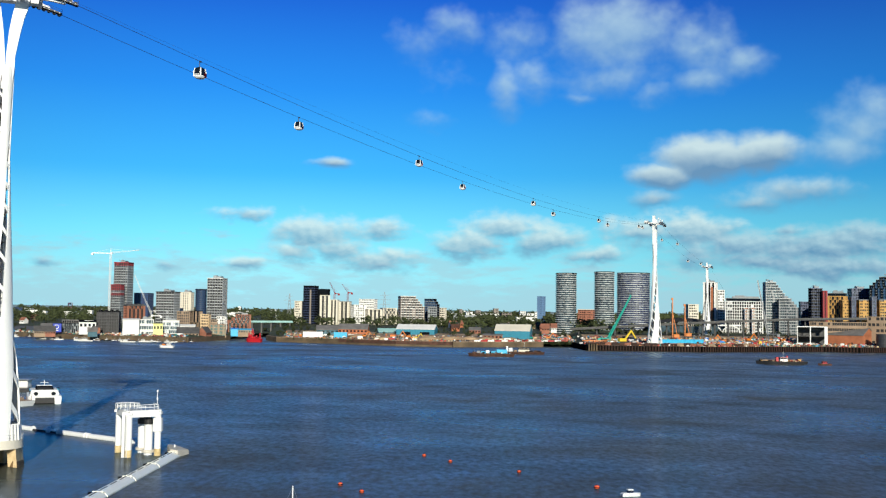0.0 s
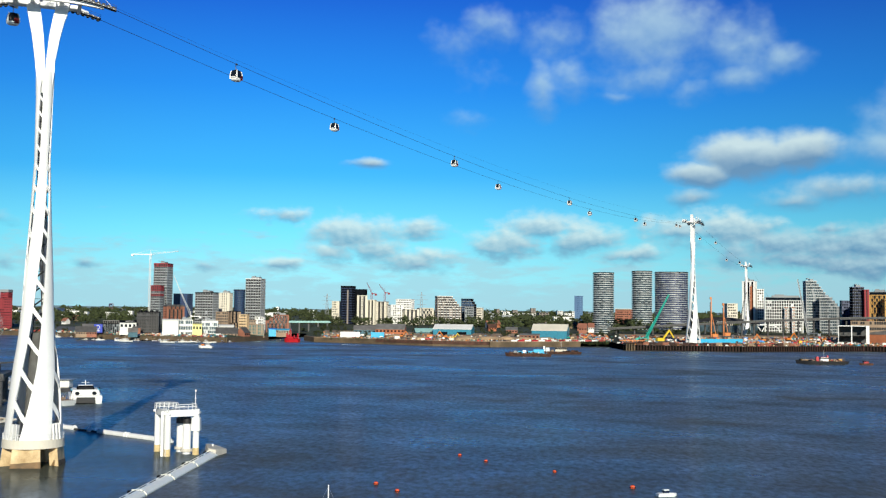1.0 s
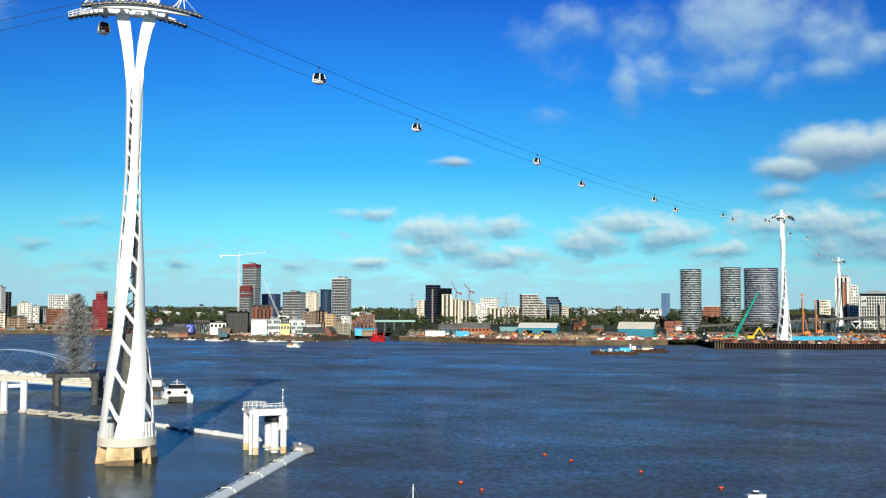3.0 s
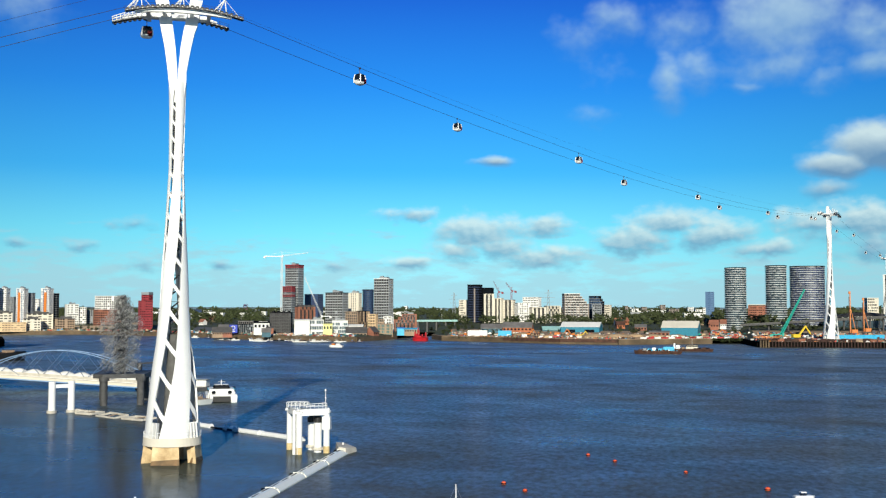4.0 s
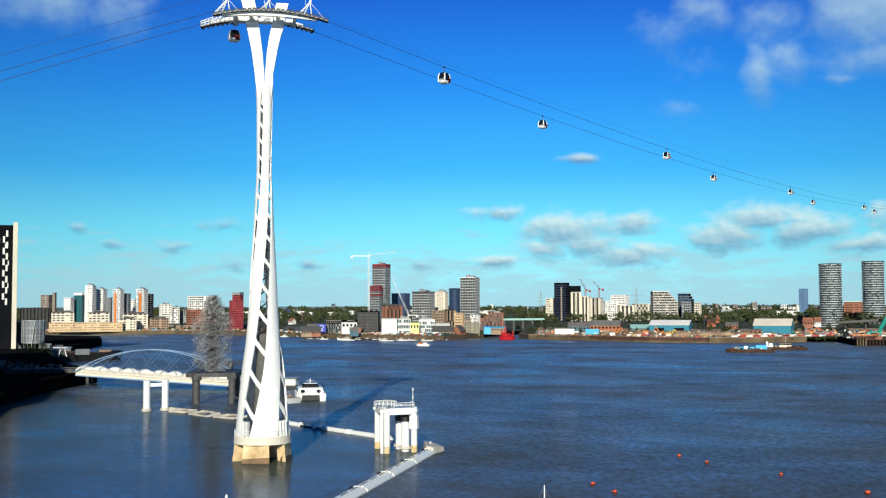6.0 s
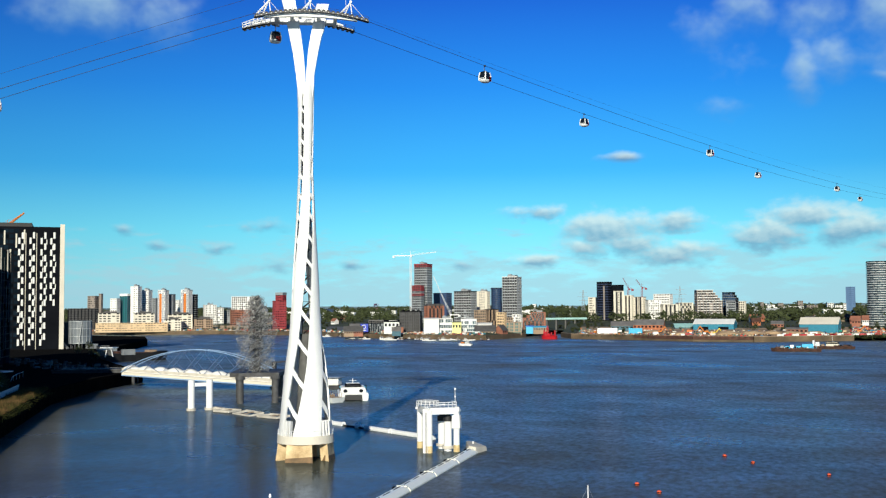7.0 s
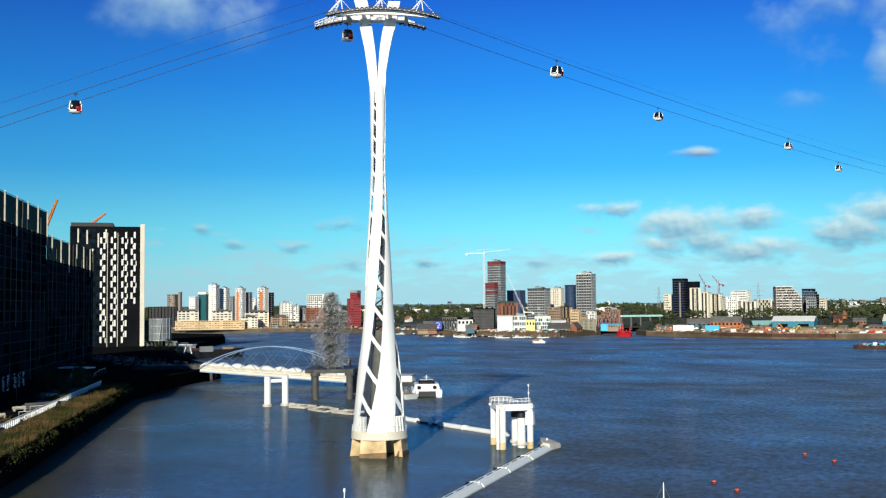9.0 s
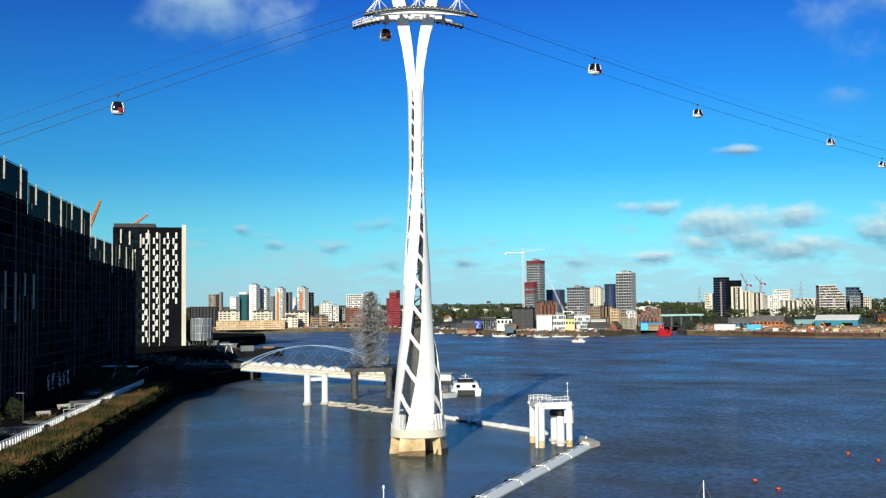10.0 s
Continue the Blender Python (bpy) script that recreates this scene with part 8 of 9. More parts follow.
shed('long grey roofed yard shed', -106.2, 1037.5, 25.4, 18, 5.3, 5.8, z0=6.3, wall='teal_dark', roof='tin', rise=0.2, windows=6)
shed('long brick yard shed with grey roof', -83.5, 1035.5, 27.5, 18, 5.8, -1.4, z0=6.7, wall='orange_brick', roof='tin', rise=0.25, windows=8)
shed('large teal shed with white sheet roof', -23.2, 1020.6, 35.5, 22, 6.1, -7.7, z0=7.5, wall='teal', roof='pale', rise=0.17, doors=2)
shed('low teal roofed shed', -50.5, 1040.7, 21.4, 14, 3.2, 10.8, z0=7.1, wall='teal_dark', roof='teal_pale', rise=0.2)
shed('blue shed with pale ribbed roof', 65.0, 991.5, 31.5, 20, 6.4, -11.7, z0=7.2, wall='teal', roof='cream', rise=0.26, ribs=12)
shed('small brick house with tiled roof', 100.2, 1059.1, 7.4, 9, 4.6, -5.3, z0=11.0, wall='brick', roof='brick', rise=0.4, windows=3)
shed('small white house with tiled roof', 108.5, 1060.3, 5.6, 9, 4.0, -5.7, z0=12.0, wall='pale', roof='brick', rise=0.4, windows=3)
shed('low brown brick workshop', 31.3, 1044.2, 10.8, 12, 5.0, -1.6, z0=8.0, wall='brick', roof='tin', windows=4)
shed('low brick yard building', 45.4, 976.7, 17.2, 8, 5.1, -2.6, z0=4.4, wall='brick', roof='tin', rise=0.1, windows=5)

# ---------------------------------------------------------------- far bank: yards, trees, cranes
def edge_y(x):
    return float(np.interp(x, [p[0] for p in FAR_EDGE], [p[1] for p in FAR_EDGE]))


jib_crane("tall white tower crane beside the tower under construction", (-361.9, 1186, 12), (-333, 1194, 93), 76, "white", back_len=19)
jib_crane("white luffing crane leaning among the apartment blocks", (-301, 1130, 12), (-318.5, 1126, 64), 9, "white")
jib_crane("small red crane above the apartment blocks", (-127, 1284, 13), (-133, 1283, 63), 36, "crimson")
jib_crane("small white crane above the apartment blocks", (-115, 1325, 13), (-122, 1324, 62), 38, "crimson")
jib_crane("teal crawler crane with raised boom on the quay", (137, 896, 5.5), (156, 902, 45), 3, "green", "crawler_crane", thick=3.6)
jib_crane("pale grey lattice crane on the quay", (281, 944, 7), (274.6, 951, 60.5), 6, "fin_grey", "crawler_crane", thick=1.6)
jib_crane("black lattice crane boom on the quay", (225, 959, 8), (236, 972, 49.5), 3, "dark_steel", "crawler_crane")


def piling_rig(label, x, y, h, mat):
    z = far_ground_z(x, y)
    t = thing("piling_rig", label, "piling rig", Matrix.Translation((x, y, z)))
    part("mast", bar(B(), (0, 0, 0), (0, 0, h), 0.75, 0.75, (0, 1, 0)), mat, t)
    part("auger", rod(B(), (-0.9, 0, 1), (-0.9, 0, h * 0.9), 0.28, seg=8), "rust", t)
    part("head", box(B(), (1.7, 1.5, 2.2), Matrix.Translation((-0.4, 0, h - 1.2)), bevel=0.2), mat, t)
    part("house", box(B(), (5, 3.4, 3), Matrix.Translation((3.2, 0, 1)), bevel=0.2), mat, t)
    part("track", box(B(), (6, 4, 1.1), Matrix.Translation((2.6, 0, 0)), bevel=0.25), "dark_steel", t)
    part("stay", bar(B(), (4, 0, 3), (0.5, 0, h * 0.6), 0.4, 0.4), mat, t)


piling_rig("orange piling rig with tall mast", 202.4, 959, 35, "orange")
piling_rig("orange piling rig with tall mast", 217, 976, 29, "orange")


def excavator(label, x, y, turn, mat, z=None, s=1.0):
    z = far_ground_z(x, y) if z is None else z
    t = thing("excavator", label, "excavator", pose(x, y, z, 0, 0, turn) @ Matrix.Scale(s, 4))
    for k in (-1, 1):
        part("track", box(B(), (4.4, 0.8, 1.0), Matrix.Translation((0, k * 1.2, 0)), bevel=0.3), "dark_steel", t)
    house = part("house", box(B(), (3.6, 2.6, 1.5), Matrix.Translation((-0.3, 0, 1.1)), bevel=0.15), mat, t)
    part("cab", box(B(), (1.5, 1.1, 1.6), Matrix.Translation((0.9, 0.7, 1.9)), bevel=0.1), "glass", house)
    boom = part("boom", bar(B(), (1.2, 0, 2.0), (4.6, 0, 6.2), 0.6, 0.7), mat, t)
    part("stick", bar(B(), (4.5, 0, 6.3), (7.0, 0, 2.6), 0.45, 0.55), mat, boom)
    part("bucket", box(B(), (1.2, 1.3, 1.1), Matrix.Translation((7.0, 0, 1.4)), taper=0.7, bevel=0.1), "dark_steel", boom)


for x, y, turn, m, s in ((-70, 985, 20, "orange", .95), (-30, 962, 200, "orange", 1.05), (-22, 955, 15, "yellow", .8), (80, 985, 160, "green", .9), (96, 990, 10, "orange", 1.0),
                         (148, 896, 20, "yellow", 1.75), (265, 945, 20, "orange", 1.2), (238, 925, 190, "orange", 1.1), (300, 960, 40, "orange", 1.0)):
    excavator("tracked excavator working in the yard", x, y, turn, m, s=s)


def spoil(x, y, r, h, mat="soil"):
    rng = random.Random(int(x * 13 + y))
    bm = B()
    bmesh.ops.create_icosphere(bm, subdivisions=3, radius=1)
    for v in bm.verts:
        k = 1 + 0.22 * noise.noise(v.co * 2.2 + Vector((x, y, 0)))
        v.co = Vector((v.co.x * r * k, v.co.y * r * 0.7 * k, max(-0.2, v.co.z * h * k)))
    ob = part("spoil_heap", bm, mat, smooth=False)
    ob.location = (x, y, far_ground_z(x, y) - 0.2)
    tagged(ob, "heap of pale excavated soil in the yard", "heap", "spoil heaps")


for x, y, r, h in ((-12, 948, 11, 3.4), (8, 950, 12, 3.0), (24, 958, 9, 2.8), (-52, 968, 10, 2.0), (40, 965, 10, 2.4), (-75, 1000, 12, 2.2), (60, 975, 8, 2.0), (255, 955, 10, 2.2), (285, 950, 9, 2.0), (220, 940, 8, 2.0)):
    spoil(x, y, r, h)

# yard surfaces laid over the scrub
def yard(name, x0, x1, d0, d1, mat, label):
    bm = B()
    rows = []
    for i in range(13):
        x = x0 + (x1 - x0) * i / 12
        rows.append([(x * (1 + d / 1600), edge_y(x) + d, far_height(d) + 0.12) for d in (d0, 12, 30, 60, 95, d1)])
    strip(bm, rows)
    for f in bm.faces:
        f.normal_update()
        if f.normal.z < 0:
            f.normal_flip()
    tagged(part(name, bm, mat), label, "yard", kind="structure")


yard("yard_middle", -148, 88, 1, 105, "soil", "bare sandy yard ground behind the river wall")
yard("yard_east", 118, 420, 1, 130, "soil", "bare construction yard behind the sheet piles")
yard("yard_inlet", 89, 114.5, 2, 110, "soil", "bare weedy yard ground behind the old wall")
yard("yard_west", -440, -226, 1, 60, "grey_concrete", "grey waterside yard of the far bank")
yard("yard_far_west", -1000, -560, 1, 40, "sand", "pale sandy foreshore walk")

colours = ["red", "red", "white", "white", "blue", "cyan", "orange", "yellow", "grey", "rust", "rust", "tan", "charcoal", "green", "pale", "sand"]
crng = random.Random(3)
for i in range(90):
    x = crng.uniform(122, 400)
    y = edge_y(x) + crng.uniform(6, 75)
    m = crng.choice(colours)
    container("small " + {"red": "red", "white": "white", "blue": "blue", "cyan": "light blue", "orange": "orange", "yellow": "yellow", "grey": "grey", "rust": "rust-brown", "tan": "tan", "charcoal": "dark grey", "green": "green", "pale": "off-white", "sand": "sand-coloured"}[m] + " site container on the construction quay",
              x, y, far_ground_z(x, y), crng.choice((0, 0, 90, 20, -15)), m, (crng.uniform(1.4, 4.4), crng.uniform(1.3, 2.4), crng.uniform(0.9, 2.2)), "site_container")
for i in range(44):
    x = crng.uniform(-140, 100)
    y = edge_y(x) + crng.uniform(5, 50)
    m = crng.choice(["white", "tan", "tan", "rust", "grey", "sand", "sand", "cream", "cream", "orange"])
    container("small yard container or stack behind the river wall", x, y, far_ground_z(x, y), crng.choice((0, 0, 90, 20, -15)), m, (crng.uniform(2, 6), crng.uniform(2, 3), crng.uniform(1, 2.6)), "yard_container")
container("white lorry trailer body parked in the yard", -118, 1000, 5, 0, "white", (18, 3, 5), "trailer")
container("light blue lorry trailer body parked in the yard", -92, 992, 5, 0, "cyan", (12, 3, 5), "trailer")
for i in range(9):
    container("long stack of rust-brown steel sections on the quay", 124 + 10.2 * i, edge_y(124 + 10.2 * i) + 6 + (i % 3), far_ground_z(124 + 10.2 * i, edge_y(124 + 10.2 * i) + 6), 3 * (i % 3) - 3, "rust" if i % 3 else "brick", (8.6, 2.2, 1.6 + 0.3 * (i % 4)), "steel_stack", "building material")
for i in range(6):
    container("blue site hoarding panel run on the quay", 172 + 8 * i, 889 + 2.6 * i, 6.2, 20, "cyan", (8.8, 0.8, 3.2), "hoarding", "hoarding")
for i in range(14):
    container("red and white plastic barrier on the quay edge", 30 + 6 * i, edge_y(30 + 6 * i) + 3, 4.6, 25 if i < 9 else 8, "red" if i % 2 else "white", (5.6, 0.9, 1.3), "road_barrier", "barrier")


def van(mat, label):
    t = thing("van", label, "van", group="vans in the yards")
    body = part("body", box(B(), (4.6, 2.0, 1.5), Matrix.Translation((-0.4, 0, 0.5)), bevel=0.12), mat, t)
    cab = part("cab", box(B(), (1.5, 1.9, 1.2), Matrix.Translation((2.4, 0, 0.5)), taper=0.85, bevel=0.12), mat, t)
    part("windscreen", box(B(), (0.9, 1.75, 0.5), Matrix.Translation((2.6, 0, 1.3)), taper=0.8), "glass", cab)
    for x in (-1.7, 1.9):
        for y in (-0.95, 0.95):
            part("wheel", rod(B(), (x, y - 0.12, 0.4), (x, y + 0.12, 0.4), 0.4, seg=10), "black", t)
    return t


vans = [van("white", "white panel van parked in a far yard"), van("red", "red panel van parked in a far yard"), van("blue", "blue panel van parked in a far yard")]
for i in range(45):
    zone = crng.choice(((-150, 95, 6, 60), (125, 400, 8, 90), (125, 400, 8, 90), (-430, -230, 5, 40)))
    x = crng.uniform(zone[0], zone[1])
    y = edge_y(x) + crng.uniform(zone[2], zone[3])
    m = pose(x, y, far_ground_z(x, y), 0, 0, crng.choice((0, 180, 90, 25)))
    if i < 3:
        vans[i].matrix_world = m
    else:
        copy_thing(vans[crng.choice((0, 0, 0, 1, 2))], m)


def pipe_stack(x, y, turn, mat):
    t = thing("pipe_stack", "stack of pipes lying in the construction yard", "pipes", pose(x, y, far_ground_z(x, y), 0, 0, turn), "pipe stacks")
    for k, (py, pz) in enumerate(((-0.9, 0.45), (0, 0.45), (0.9, 0.45), (-0.45, 1.2), (0.45, 1.2), (0, 1.95))):
        part("pipe", rod(B(), (-4, py, pz), (4, py, pz), 0.44, seg=10), mat, t)


for i in range(16):
    x = crng.uniform(125, 390)
    pipe_stack(x, edge_y(x) + crng.uniform(8, 70), crng.choice((0, 15, -10, 80)), crng.choice(("rust", "tan", "white", "grey", "orange")))


def sign_cube():
    t = thing("sign_cube", "royal blue box building with a white ring mark", "kiosk", pose(-363.5, 1031, 6, 0, 0, 20))
    part("body", box(B(), (8.5, 6, 8), bevel=0.1), "royal", t)
    bm = B()
    tube(bm, [(1.8 * math.cos(a), -3.1, 5.0 + 1.8 * math.sin(a)) for a in [i * math.pi / 8 for i in range(17)]], 0.3, 6)
    part("ring_mark", bm, "white", t)
    part("bar_mark", box(B(), (3.4, 0.2, 0.7), Matrix.Translation((0, -3.1, 1.4))), "white", t)


sign_cube()


def pylon(x, y, h):
    z = far_ground_z(x, y)
    t = thing("power_pylon", "grey lattice electricity pylon", "pylon", Matrix.Translation((x, y, z)), "pylons")
    bm = B()
    for sx, sy in ((-1, -1), (1, -1), (1, 1), (-1, 1)):
        rod(bm, (sx * 3, sy * 3, 0), (sx * 0.4, sy * 0.4, h), 0.16, seg=4)
    for i in range(9):
        a, b = 3 - 2.6 * i / 9, 3 - 2.6 * (i + 1) / 9
        za, zb = h * i / 9, h * (i + 1) / 9
        for s in (-1, 1):
            rod(bm, (-a, s * a, za), (b, s * b, zb), 0.1, seg=3)
            rod(bm, (a, s * a, za), (-b, s * b, zb), 0.1, seg=3)
    part("lattice", bm, "grey", t)
    for z2, w in ((h * 0.62, 6), (h * 0.76, 7.5), (h * 0.9, 5)):
        part("arm", bar(B(), (-w, 0, z2), (w, 0, z2), 0.4, 0.35), "grey", t)


pylon(-67, 1265, 38), pylon(-165, 1420, 42), pylon(-210, 1500, 38)


def viaduct():
    t = thing("railway_viaduct", "long grey concrete railway viaduct on round piers", "viaduct", None)
    pts = [(118, 1010, 15.0), (200, 1000, 20.2), (255, 1000, 23.4), (325, 1004, 26.6), (420, 1030, 28.5), (600, 1100, 29.5)]
    for a, b in zip(pts, pts[1:]):
        part("deck", bar(B(), a, b, 9, 1.5), "dark_concrete", t)
        part("parapet", bar(B(), (a[0], a[1] - 4.6, a[2] + 1), (b[0], b[1] - 4.6, b[2] + 1), 0.3, 0.9), "grey_concrete", t)
        n = 5
        for i in range(n):
            p = Vector(a).lerp(Vector(b), (i + 0.5) / n)
            part("pier", rod(B(), (p.x, p.y, 4), (p.x, p.y, p.z), 0.8, seg=12), "dark_concrete", t)


viaduct()


def creek_bridge():
    t = thing("creek_bridge", "low pale green road bridge over the creek", "bridge", None)
    a, b = Vector((-221, 1196, 16.2)), Vector((-163, 1196, 16.6))
    part("deck", bar(B(), a, b, 8, 1.1), "teal_pale", t)
    part("parapet", bar(B(), a + Vector((0, -4.1, 1.0)), b + Vector((0, -4.1, 1.0)), 0.3, 1.0), "teal_pale", t)
    for k in range(6):
        p = a.lerp(b, (k + 0.3) / 5.6)
        part("pier", box(B(), (1.6, 5, p.z - 2), Matrix.Translation((p.x, p.y, 2))), "grey_concrete", t)


creek_bridge()


def lookout_tower():
    t = thing("lookout_tower", "far red twisted lattice lookout tower on the skyline", "tower", Matrix.Translation((-1136, 3328, 14)) @ Matrix.Scale(0.66, 4))
    for k in range(4):
        pts = [((9 + 7 * math.sin(i * 0.7 + k)) * math.cos(i * 0.45 + k * 1.57), (9 + 7 * math.sin(i * 0.7 + k)) * math.sin(i * 0.45 + k * 1.57), i * 4.2) for i in range(13)]
        part("lattice_strand", tube(B(), pts, 1.0, 6), "plum", t)
    part("drum", rod(B(), (0, 0, 40), (0, 0, 49), 8, seg=16), "navy", t)


lookout_tower()


def station_hall():
    t = thing("station_hall", "low dark curved station roof behind the viaduct", "station", pose(238, 1075, 12, 0, 0, -12))
    bm = B()
    rows = []
    for i in range(9):
        x = -34 + 68 * i / 8
        rows.append([(x, y, 6 + 9 * math.sin(math.pi * (i + 1.5) / 11) * (1 - (y / 22) ** 2 * 0.5)) for y in (-20, -10, 0, 10, 20)])
    strip(bm, rows)
    bmesh.ops.solidify(bm, geom=bm.faces[:], thickness=0.6)
    part("roof", bm, "slate", t)
    part("glazing", box(B(), (64, 34, 7)), "sky_glass", t)


station_hall()


def pier_end():
    t = thing("timber_dolphin", "weathered timber and concrete pier end", "jetty", Matrix.Translation((120, 872, 0)))
    for i in range(4):
        for j in range(2):
            part("round_post", rod(B(), (-3 + 2.0 * i, -3 + 3 * j, -2), (-3 + 2.0 * i, -3 + 3 * j, 6.0), 0.6, seg=8), "mud", t)
    part("deck", box(B(), (10, 7, 0.8), Matrix.Translation((0, -1.5, 6))), "rust", t)
    part("jib", bar(B(), (-8, 2, 8), (12, 2, 8), 0.5, 0.5), "orange", t)
    part("lower_chord", bar(B(), (-6, 2, 6.9), (12, 2, 6.9), 0.4, 0.4), "rust", t)
    for k in range(9):
        part("lacing", bar(B(), (-6 + 2 * k, 2, 6.9), (-5 + 2 * k, 2, 8), 0.25, 0.25), "orange", t)
    part("prop", bar(B(), (2, 2, 5), (2, 2, 8), 0.8, 0.8), "orange", t)


pier_end()
# sheet piles of the construction quay: one upright rib after another
sheet = mesh_of(box(B(), (0.85, 0.7, 6.6), bevel=0.06), "rust_face", "sheet_rib")
quay = bpy.data.objects["quay_wall_east"]
for (x0, y0), (x1, y1) in zip(FAR_EDGE[20:24], FAR_EDGE[21:25]):
    L = math.dist((x0, y0), (x1, y1))
    n = int(L / 2.3)
    a = math.atan2(y1 - y0, x1 - x0)
    for i in range(n):
        f = (i + 0.5) / n
        piece("sheet_rib", sheet, quay, Matrix.Translation((x0 + (x1 - x0) * f + math.sin(a) * 1.2, y0 + (y1 - y0) * f - math.cos(a) * 1.2, -2)) @ Matrix.Rotation(a, 4, "Z"))

# loose goods, timber and rubble strewn over the yards
def strewn(name, label, zone, n, seed, size=(0.4, 2.6), tall=1.6):
    rng = random.Random(seed)
    verts, faces = [], []
    x0, x1, d0, d1 = zone
    for _ in range(n):
        x = rng.uniform(x0, x1)
        d = d0 + (d1 - d0) * rng.random() ** 1.4
        px, py = x * (1 + d / 1600), edge_y(x) + d
        z = far_height(d) + 0.1
        a, w, q, h = rng.uniform(0, 3.14), rng.uniform(*size), rng.uniform(*size) * 0.6, rng.uniform(0.3, tall)
        c, s = math.cos(a), math.sin(a)
        k = len(verts)
        for hz in (0, h):
            for sx, sy in ((-1, -1), (1, -1), (1, 1), (-1, 1)):
                g = 1.0 if hz == 0 else rng.uniform(0.5, 1.0)
                verts.append((px + (c * sx * w - s * sy * q) * g, py + (s * sx * w + c * sy * q) * g, z + hz))
        faces += [tuple(k + i for i in f) for f in ((4, 5, 6, 7), (0, 1, 5, 4), (1, 2, 6, 5), (2, 3, 7, 6), (3, 0, 4, 7))]
    me = bpy.data.meshes.new(name)
    me.from_pydata(verts, [], faces)
    me.materials.append(M["clutter"])
    tagged(new(name, me), label, "yard goods", kind="stuff")


strewn("yard_goods", "loose building goods strewn over the construction quay", (118, 420, 3, 95), 3000, 41, (0.25, 1.5), 1.6)
strewn("yard_rubble", "loose timber and rubble strewn over the sandy yard", (-148, 108, 4, 70), 700, 42, (0.3, 1.4), 1.2)
strewn("inlet_goods", "plant parts and barriers on the weedy yard", (89, 117, 4, 90), 420, 45, (0.3, 1.6), 1.6)
strewn("wharf_goods", "crates and gear along the far wharf", (-440, -226, 2, 30), 420, 43, (0.4, 1.8), 1.6)
strewn("creek_goods", "gear and sheds along the far foreshore", (-1000, -440, 3, 26), 380, 44, (0.4, 2.2), 1.5)


def open_frame():
    t = thing("open_frame_building", "white portal frame open to the river with dark inside", "building", pose(319, 942, 4.6, 0, 0, -18))
    w, d, h = 25.0, 13.0, 16.5
    part("back_wall", box(B(), (w, 0.4, h - 0.5), Matrix.Translation((0, d / 2, 0))), "dark_concrete", t)
    part("side_wall", box(B(), (0.4, d, h - 0.5), Matrix.Translation((-w / 2 + 0.2, 0, 0))), "dark_concrete", t)
    part("floor_slab", box(B(), (w, d, 0.4), Matrix.Translation((0, 0, h * 0.48))), "grey_concrete", t)
    part("roof", box(B(), (w + 0.6, d + 0.6, 0.5), Matrix.Translation((0, 0, h - 0.5))), "tin", t)
    part("corner_pier", box(B(), (2.6, 1.2, h), Matrix.Translation((w / 2 - 1.3, -d / 2 - 0.2, 0))), "white", t)
    part("post", box(B(), (0.8, 0.8, h), Matrix.Translation((-1.5, -d / 2, 0))), "white", t)
    part("post", box(B(), (0.6, 0.6, h), Matrix.Translation((-w / 2 + 0.5, -d / 2, 0))), "pale", t)
    part("fascia", box(B(), (w, 0.5, 0.7), Matrix.Translation((0, -d / 2 - 0.1, h - 0.6))), "white", t)


open_frame()
hrng = random.Random(5)
for i in range(26):
    x = 128 + 5.2 * i
    container(*hrng.choice((("rust-brown hoarding panel on the quay edge", ), ("rust-brown hoarding panel on the quay edge", ))), x, edge_y(x) + 3.2, 4.6, 8 if x < 200 else 22, hrng.choice(("rust_face", "rust_face", "rust", "brick", "tan")), (5.1, 0.6, hrng.uniform(1.4, 2.6)), "hoarding", "hoarding")


def round_tank(x, y, r, h):
    t = thing("round_tank", "dark round storage tank beside the brick shed", "tank", Matrix.Translation((x, y, 4.5)))
    part("drum", rod(B(), (0, 0, 0), (0, 0, h), r, seg=24), "dark_steel", t)
    for k in (0.3, 0.65, 0.98):
        part("hoop", rod(B(), (0, 0, h * k), (0, 0, h * k + 0.3), r + 0.1, seg=24), "dark_concrete", t)


round_tank(372, 918, 7.0, 11)


def arch_canopy():
    t = thing("arched_entrance", "white arched entrance canopy before the long flats", "canopy", pose(278, 1085, 12, 0, 0, -14))
    for k in range(2):
        pts = [(-9 + 18 * k + 8.5 * math.cos(a), 0, 7.5 * math.sin(a)) for a in [i * math.pi / 10 for i in range(11)]]
        part("arch", tube(B(), pts, 0.6, 6), "white", t)
    part("lintel", box(B(), (36, 2, 1.3), Matrix.Translation((0, 0, 7.4))), "white", t)


arch_canopy()

# brick houses among the trees behind the yards
hrng = random.Random(77)
for i in range(20):
    x = hrng.uniform(2, 118) if i < 14 else hrng.uniform(-560, -420)
    d = hrng.uniform(125, 230)
    hx, hy = x * (1 + d / 1600), edge_y(x) + d
    shed("small %s house with a %s roof among trees" % (("brick", "tiled"), ("pale rendered", "slate"))[i % 3 == 0], hx, hy, hrng.uniform(5, 10), 7, hrng.uniform(3, 4.5), hrng.uniform(-30, 30),
         wall=("brick", "orange_brick", "pale", "tan")[i % 4], roof=("brick", "slate", "rust")[i % 3], rise=0.4, windows=3, name="house", category="house")

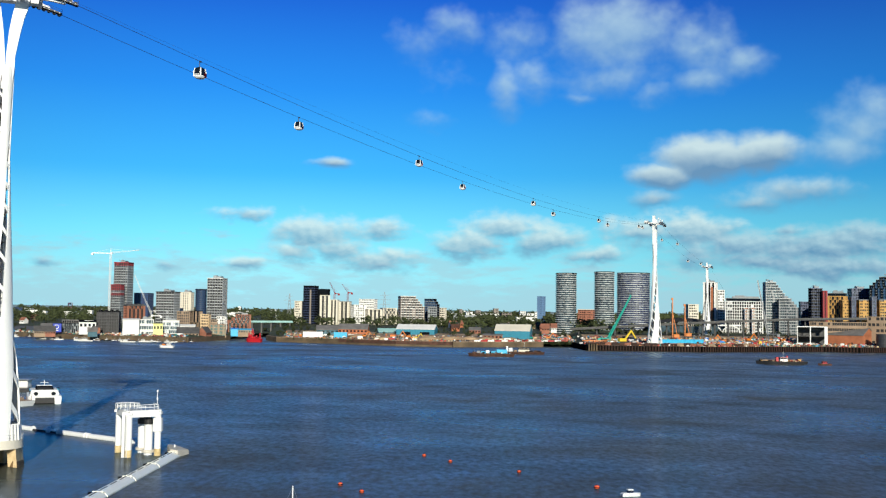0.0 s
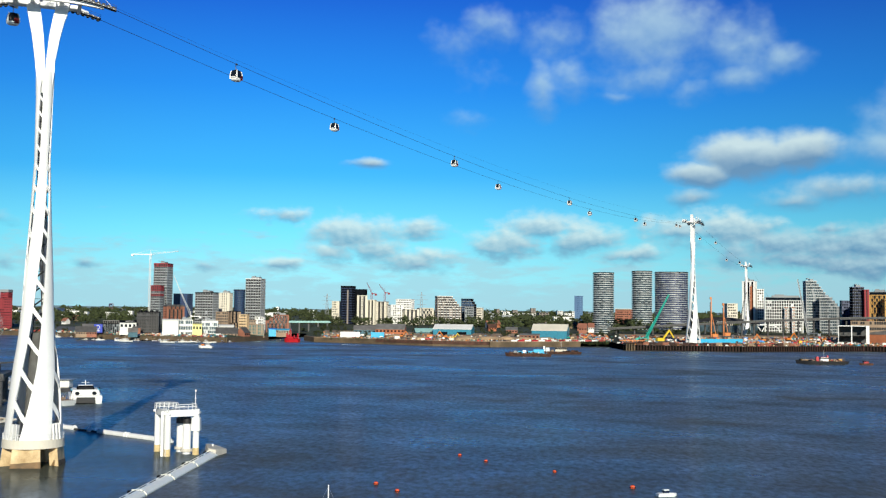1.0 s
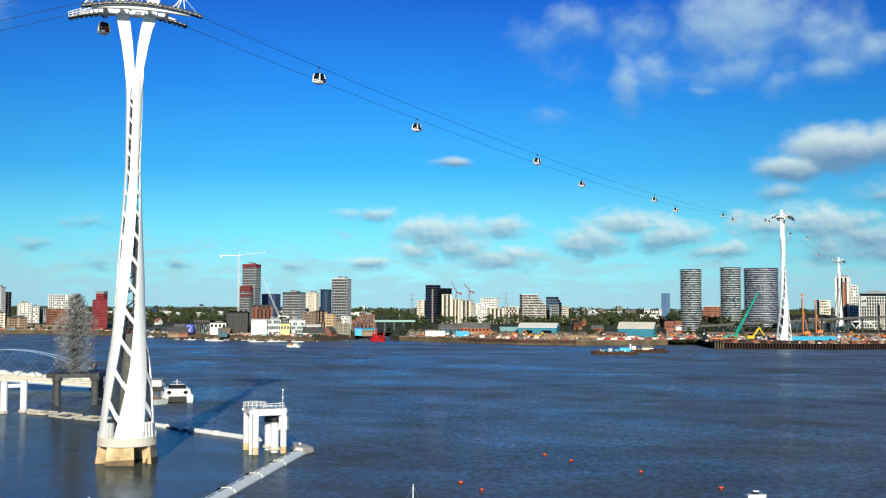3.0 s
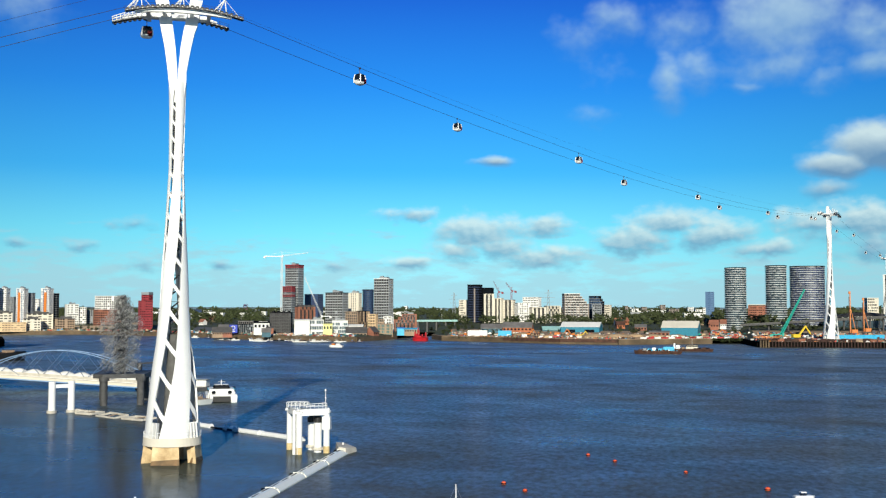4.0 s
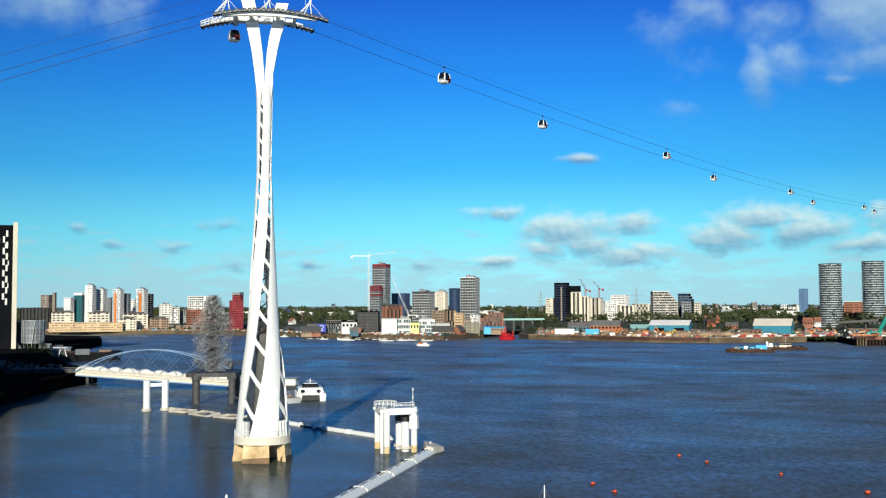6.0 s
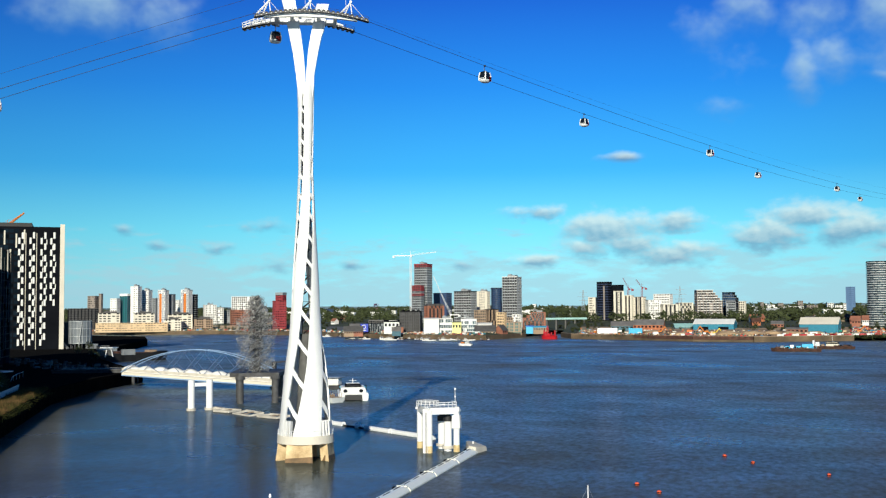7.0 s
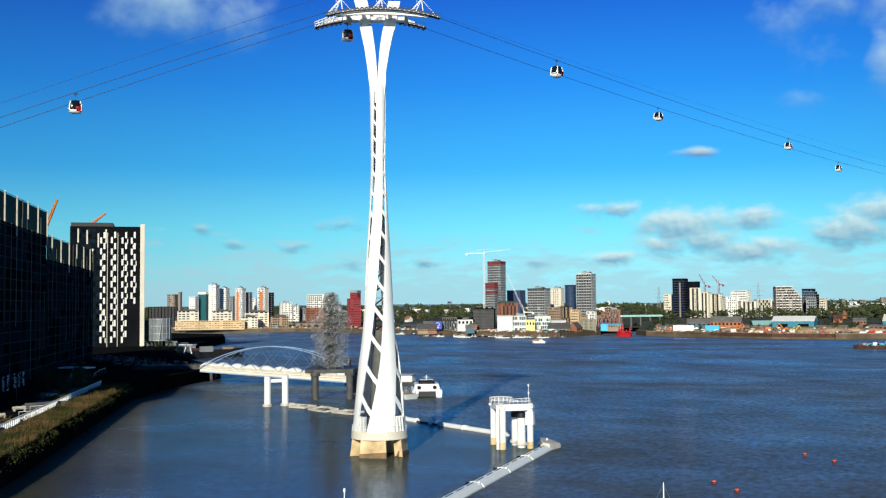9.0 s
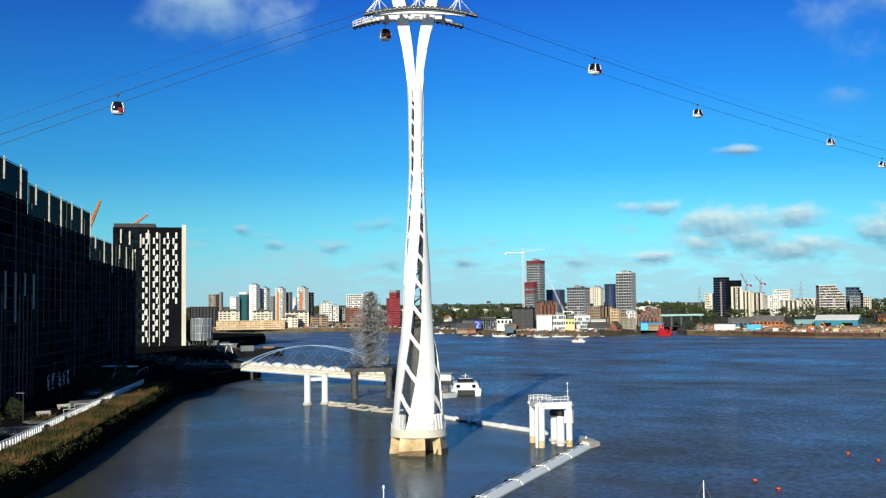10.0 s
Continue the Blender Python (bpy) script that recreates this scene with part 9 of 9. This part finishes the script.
# trees along the banks
kinds = [tree_kind(s, w, h, n, l) for s, w, h, n, l in ((1, 7, 7.5, 520, .42), (2, 9, 8, 560, .48), (3, 6, 9, 460, .40), (4, 10, 7, 560, .5))]
trng = random.Random(9)
used = [False] * 4
places = [(388 + 4 * k, 944 + 7 * (k % 3)) for k in range(9)]
places += [(trng.uniform(-200, -160), trng.uniform(1206, 1255)) for _ in range(18)]
places += [(trng.uniform(-162, -138), trng.uniform(1070, 1185)) for _ in range(15)]
places += [(trng.uniform(-622, -560), trng.uniform(1190, 1204)) for _ in range(10)]
for x0, x1, d0, d1, n in ((-1000, -560, 22, 60, 14), (-620, -560, 8, 30, 10), (-560, -400, 18, 60, 34), (-560, -330, 70, 150, 18), (-230, -150, 110, 200, 14), (-160, 90, 85, 170, 64), (-165, -100, 15, 60, 14), (20, 116, 45, 120, 36), (110, 200, 120, 170, 18), (-60, 60, 55, 95, 10), (190, 420, 115, 165, 26), (-420, -260, 90, 140, 14)):
    for _ in range(n):
        x = trng.uniform(x0, x1)
        d = trng.uniform(d0, d1)
        places.append((x * (1 + d / 1600), edge_y(x) + d))
built_at = [ob.location.xy.copy() for ob in bpy.data.objects if ob.name.split('.')[0] in ('shed', 'apartment_block', 'apartment_tower', 'station_hall')]
places = [p for p in places if min((Vector(p) - q).length for q in built_at) > 15]
places = [(x, y) for x, y in places if not (-240 < x < -203 and 1195 < y < 1310) and not (-206 < x < -166 and y < 1195) and not (-180 < x < -168 and y < 1260)]     # none in the creek
for i, (x, y) in enumerate(places):
    k = i % 4
    m = pose(x, y, far_ground_z(x, y), 0, 0, trng.uniform(0, 360)) @ Matrix.Scale(trng.uniform(0.35, 0.85), 4)
    if not used[k]:
        kinds[k].matrix_world, used[k] = m, True
    else:
        copy_thing(kinds[k], m)

# scrub growing over the edge of the middle wall and the western foreshore
def edge_scrub(name, x0, x1, n, seed, label):
    rng = random.Random(seed)
    verts, faces = [], []
    for _ in range(n):
        x = rng.uniform(x0, x1)
        y = edge_y(x) + rng.uniform(-1.6, 2.5)
        cz, s = rng.uniform(2.6, 5.0), rng.uniform(0.5, 1.4)
        for _k in range(7):
            p = Vector((x + rng.gauss(0, s), y + rng.gauss(0, s * 0.5), cz + rng.gauss(0, s * 0.5)))
            k = len(verts)
            verts += [p + Vector((rng.gauss(0, .4), rng.gauss(0, .3), rng.gauss(0, .4))) for _v in range(3)]
            faces.append((k, k + 1, k + 2))
    me = bpy.data.meshes.new(name)
    me.from_pydata(verts, [], faces)
    me.materials.append(M["leaf"])
    tagged(new(name, me), label, "scrub", kind="stuff")


edge_scrub("wall_scrub", -150, -70, 160, 51, "green scrub hanging over the stained river wall")
edge_scrub("foreshore_scrub", -560, -226, 220, 52, "low scrub along the western foreshore")
edge_scrub("creek_scrub", 60, 114, 130, 53, "green growth on the old wall beside the quay")

# the far woods and roofs up to the horizon
wrng = random.Random(21)
verts, faces = [], []
for i in range(5200):
    d = 190 + 2600 * wrng.random() ** 1.6
    x = wrng.uniform(-1500, 900) * (1 + d / 2200)
    y = edge_y(max(-2500, min(2500, x / (1 + d / 1600)))) + d
    s = wrng.uniform(3, 7) * (1 + d / 2400)
    z = far_height(d)
    for j in range(44 if d < 600 else 16):
        u, v, g = wrng.gauss(0, 0.42), wrng.gauss(0, 0.42), wrng.random() ** 0.8
        p = Vector((x + u * s * (1.35 - 0.6 * g), y + v * s, z + g * s * 1.35))
        r = s * (0.27 if d < 600 else 0.42)
        k = len(verts)
        verts += [p + Vector((wrng.gauss(0, r), wrng.gauss(0, r * 0.6), wrng.gauss(0, r * 0.7))) for _v in range(3)]
        faces.append((k, k + 1, k + 2))
me = bpy.data.meshes.new("far_woods")
me.from_pydata(verts, [], faces)
me.materials.append(M["leaf"])
tagged(new("far_woods", me), "dark tree tops stretching away to the horizon", "woods", kind="stuff")

bm, pale_roofs = B(), B()
for i in range(380):
    d = 500 + 2700 * wrng.random() ** 1.3
    x = wrng.uniform(-1500, 900) * (1 + d / 2200)
    y = edge_y(max(-2500, min(2500, x / (1 + d / 1600)))) + d
    box(bm if i % 2 else pale_roofs, (wrng.uniform(6, 26), wrng.uniform(8, 20), wrng.uniform(3, 9) * (1 + d / 4000) + 3 + (9 if i % 17 == 0 else 0)), Matrix.Translation((x, y, far_height(d) - 2)))
tagged(part("distant_roofs", bm, "grey"), "small pale buildings scattered to the horizon", "buildings", kind="stuff")

tagged(part("distant_houses", pale_roofs, "pale"), "small white buildings scattered to the horizon", "buildings", kind="stuff")

# low blue ridge along the horizon, the haze put into its colour
M["ridge"] = material("haze_tinted_ridge", (0.10, 0.15, 0.20), 1.0, vary=0.15, scale=0.002, fine=0.02)
bm = B()
lo, hi = [], []
for i in range(121):
    a = radians(-62 + 124 * i / 120)
    p = Vector((math.sin(a) * 4450, math.cos(a) * 4450, 0))
    h = 40 + 9 * noise.noise((i * 0.21, 3, 0)) + 6 * noise.noise((i * 0.7, 9, 0))
    lo.append((p.x, p.y, -5)), hi.append((p.x, p.y, h))
strip(bm, [lo, hi])
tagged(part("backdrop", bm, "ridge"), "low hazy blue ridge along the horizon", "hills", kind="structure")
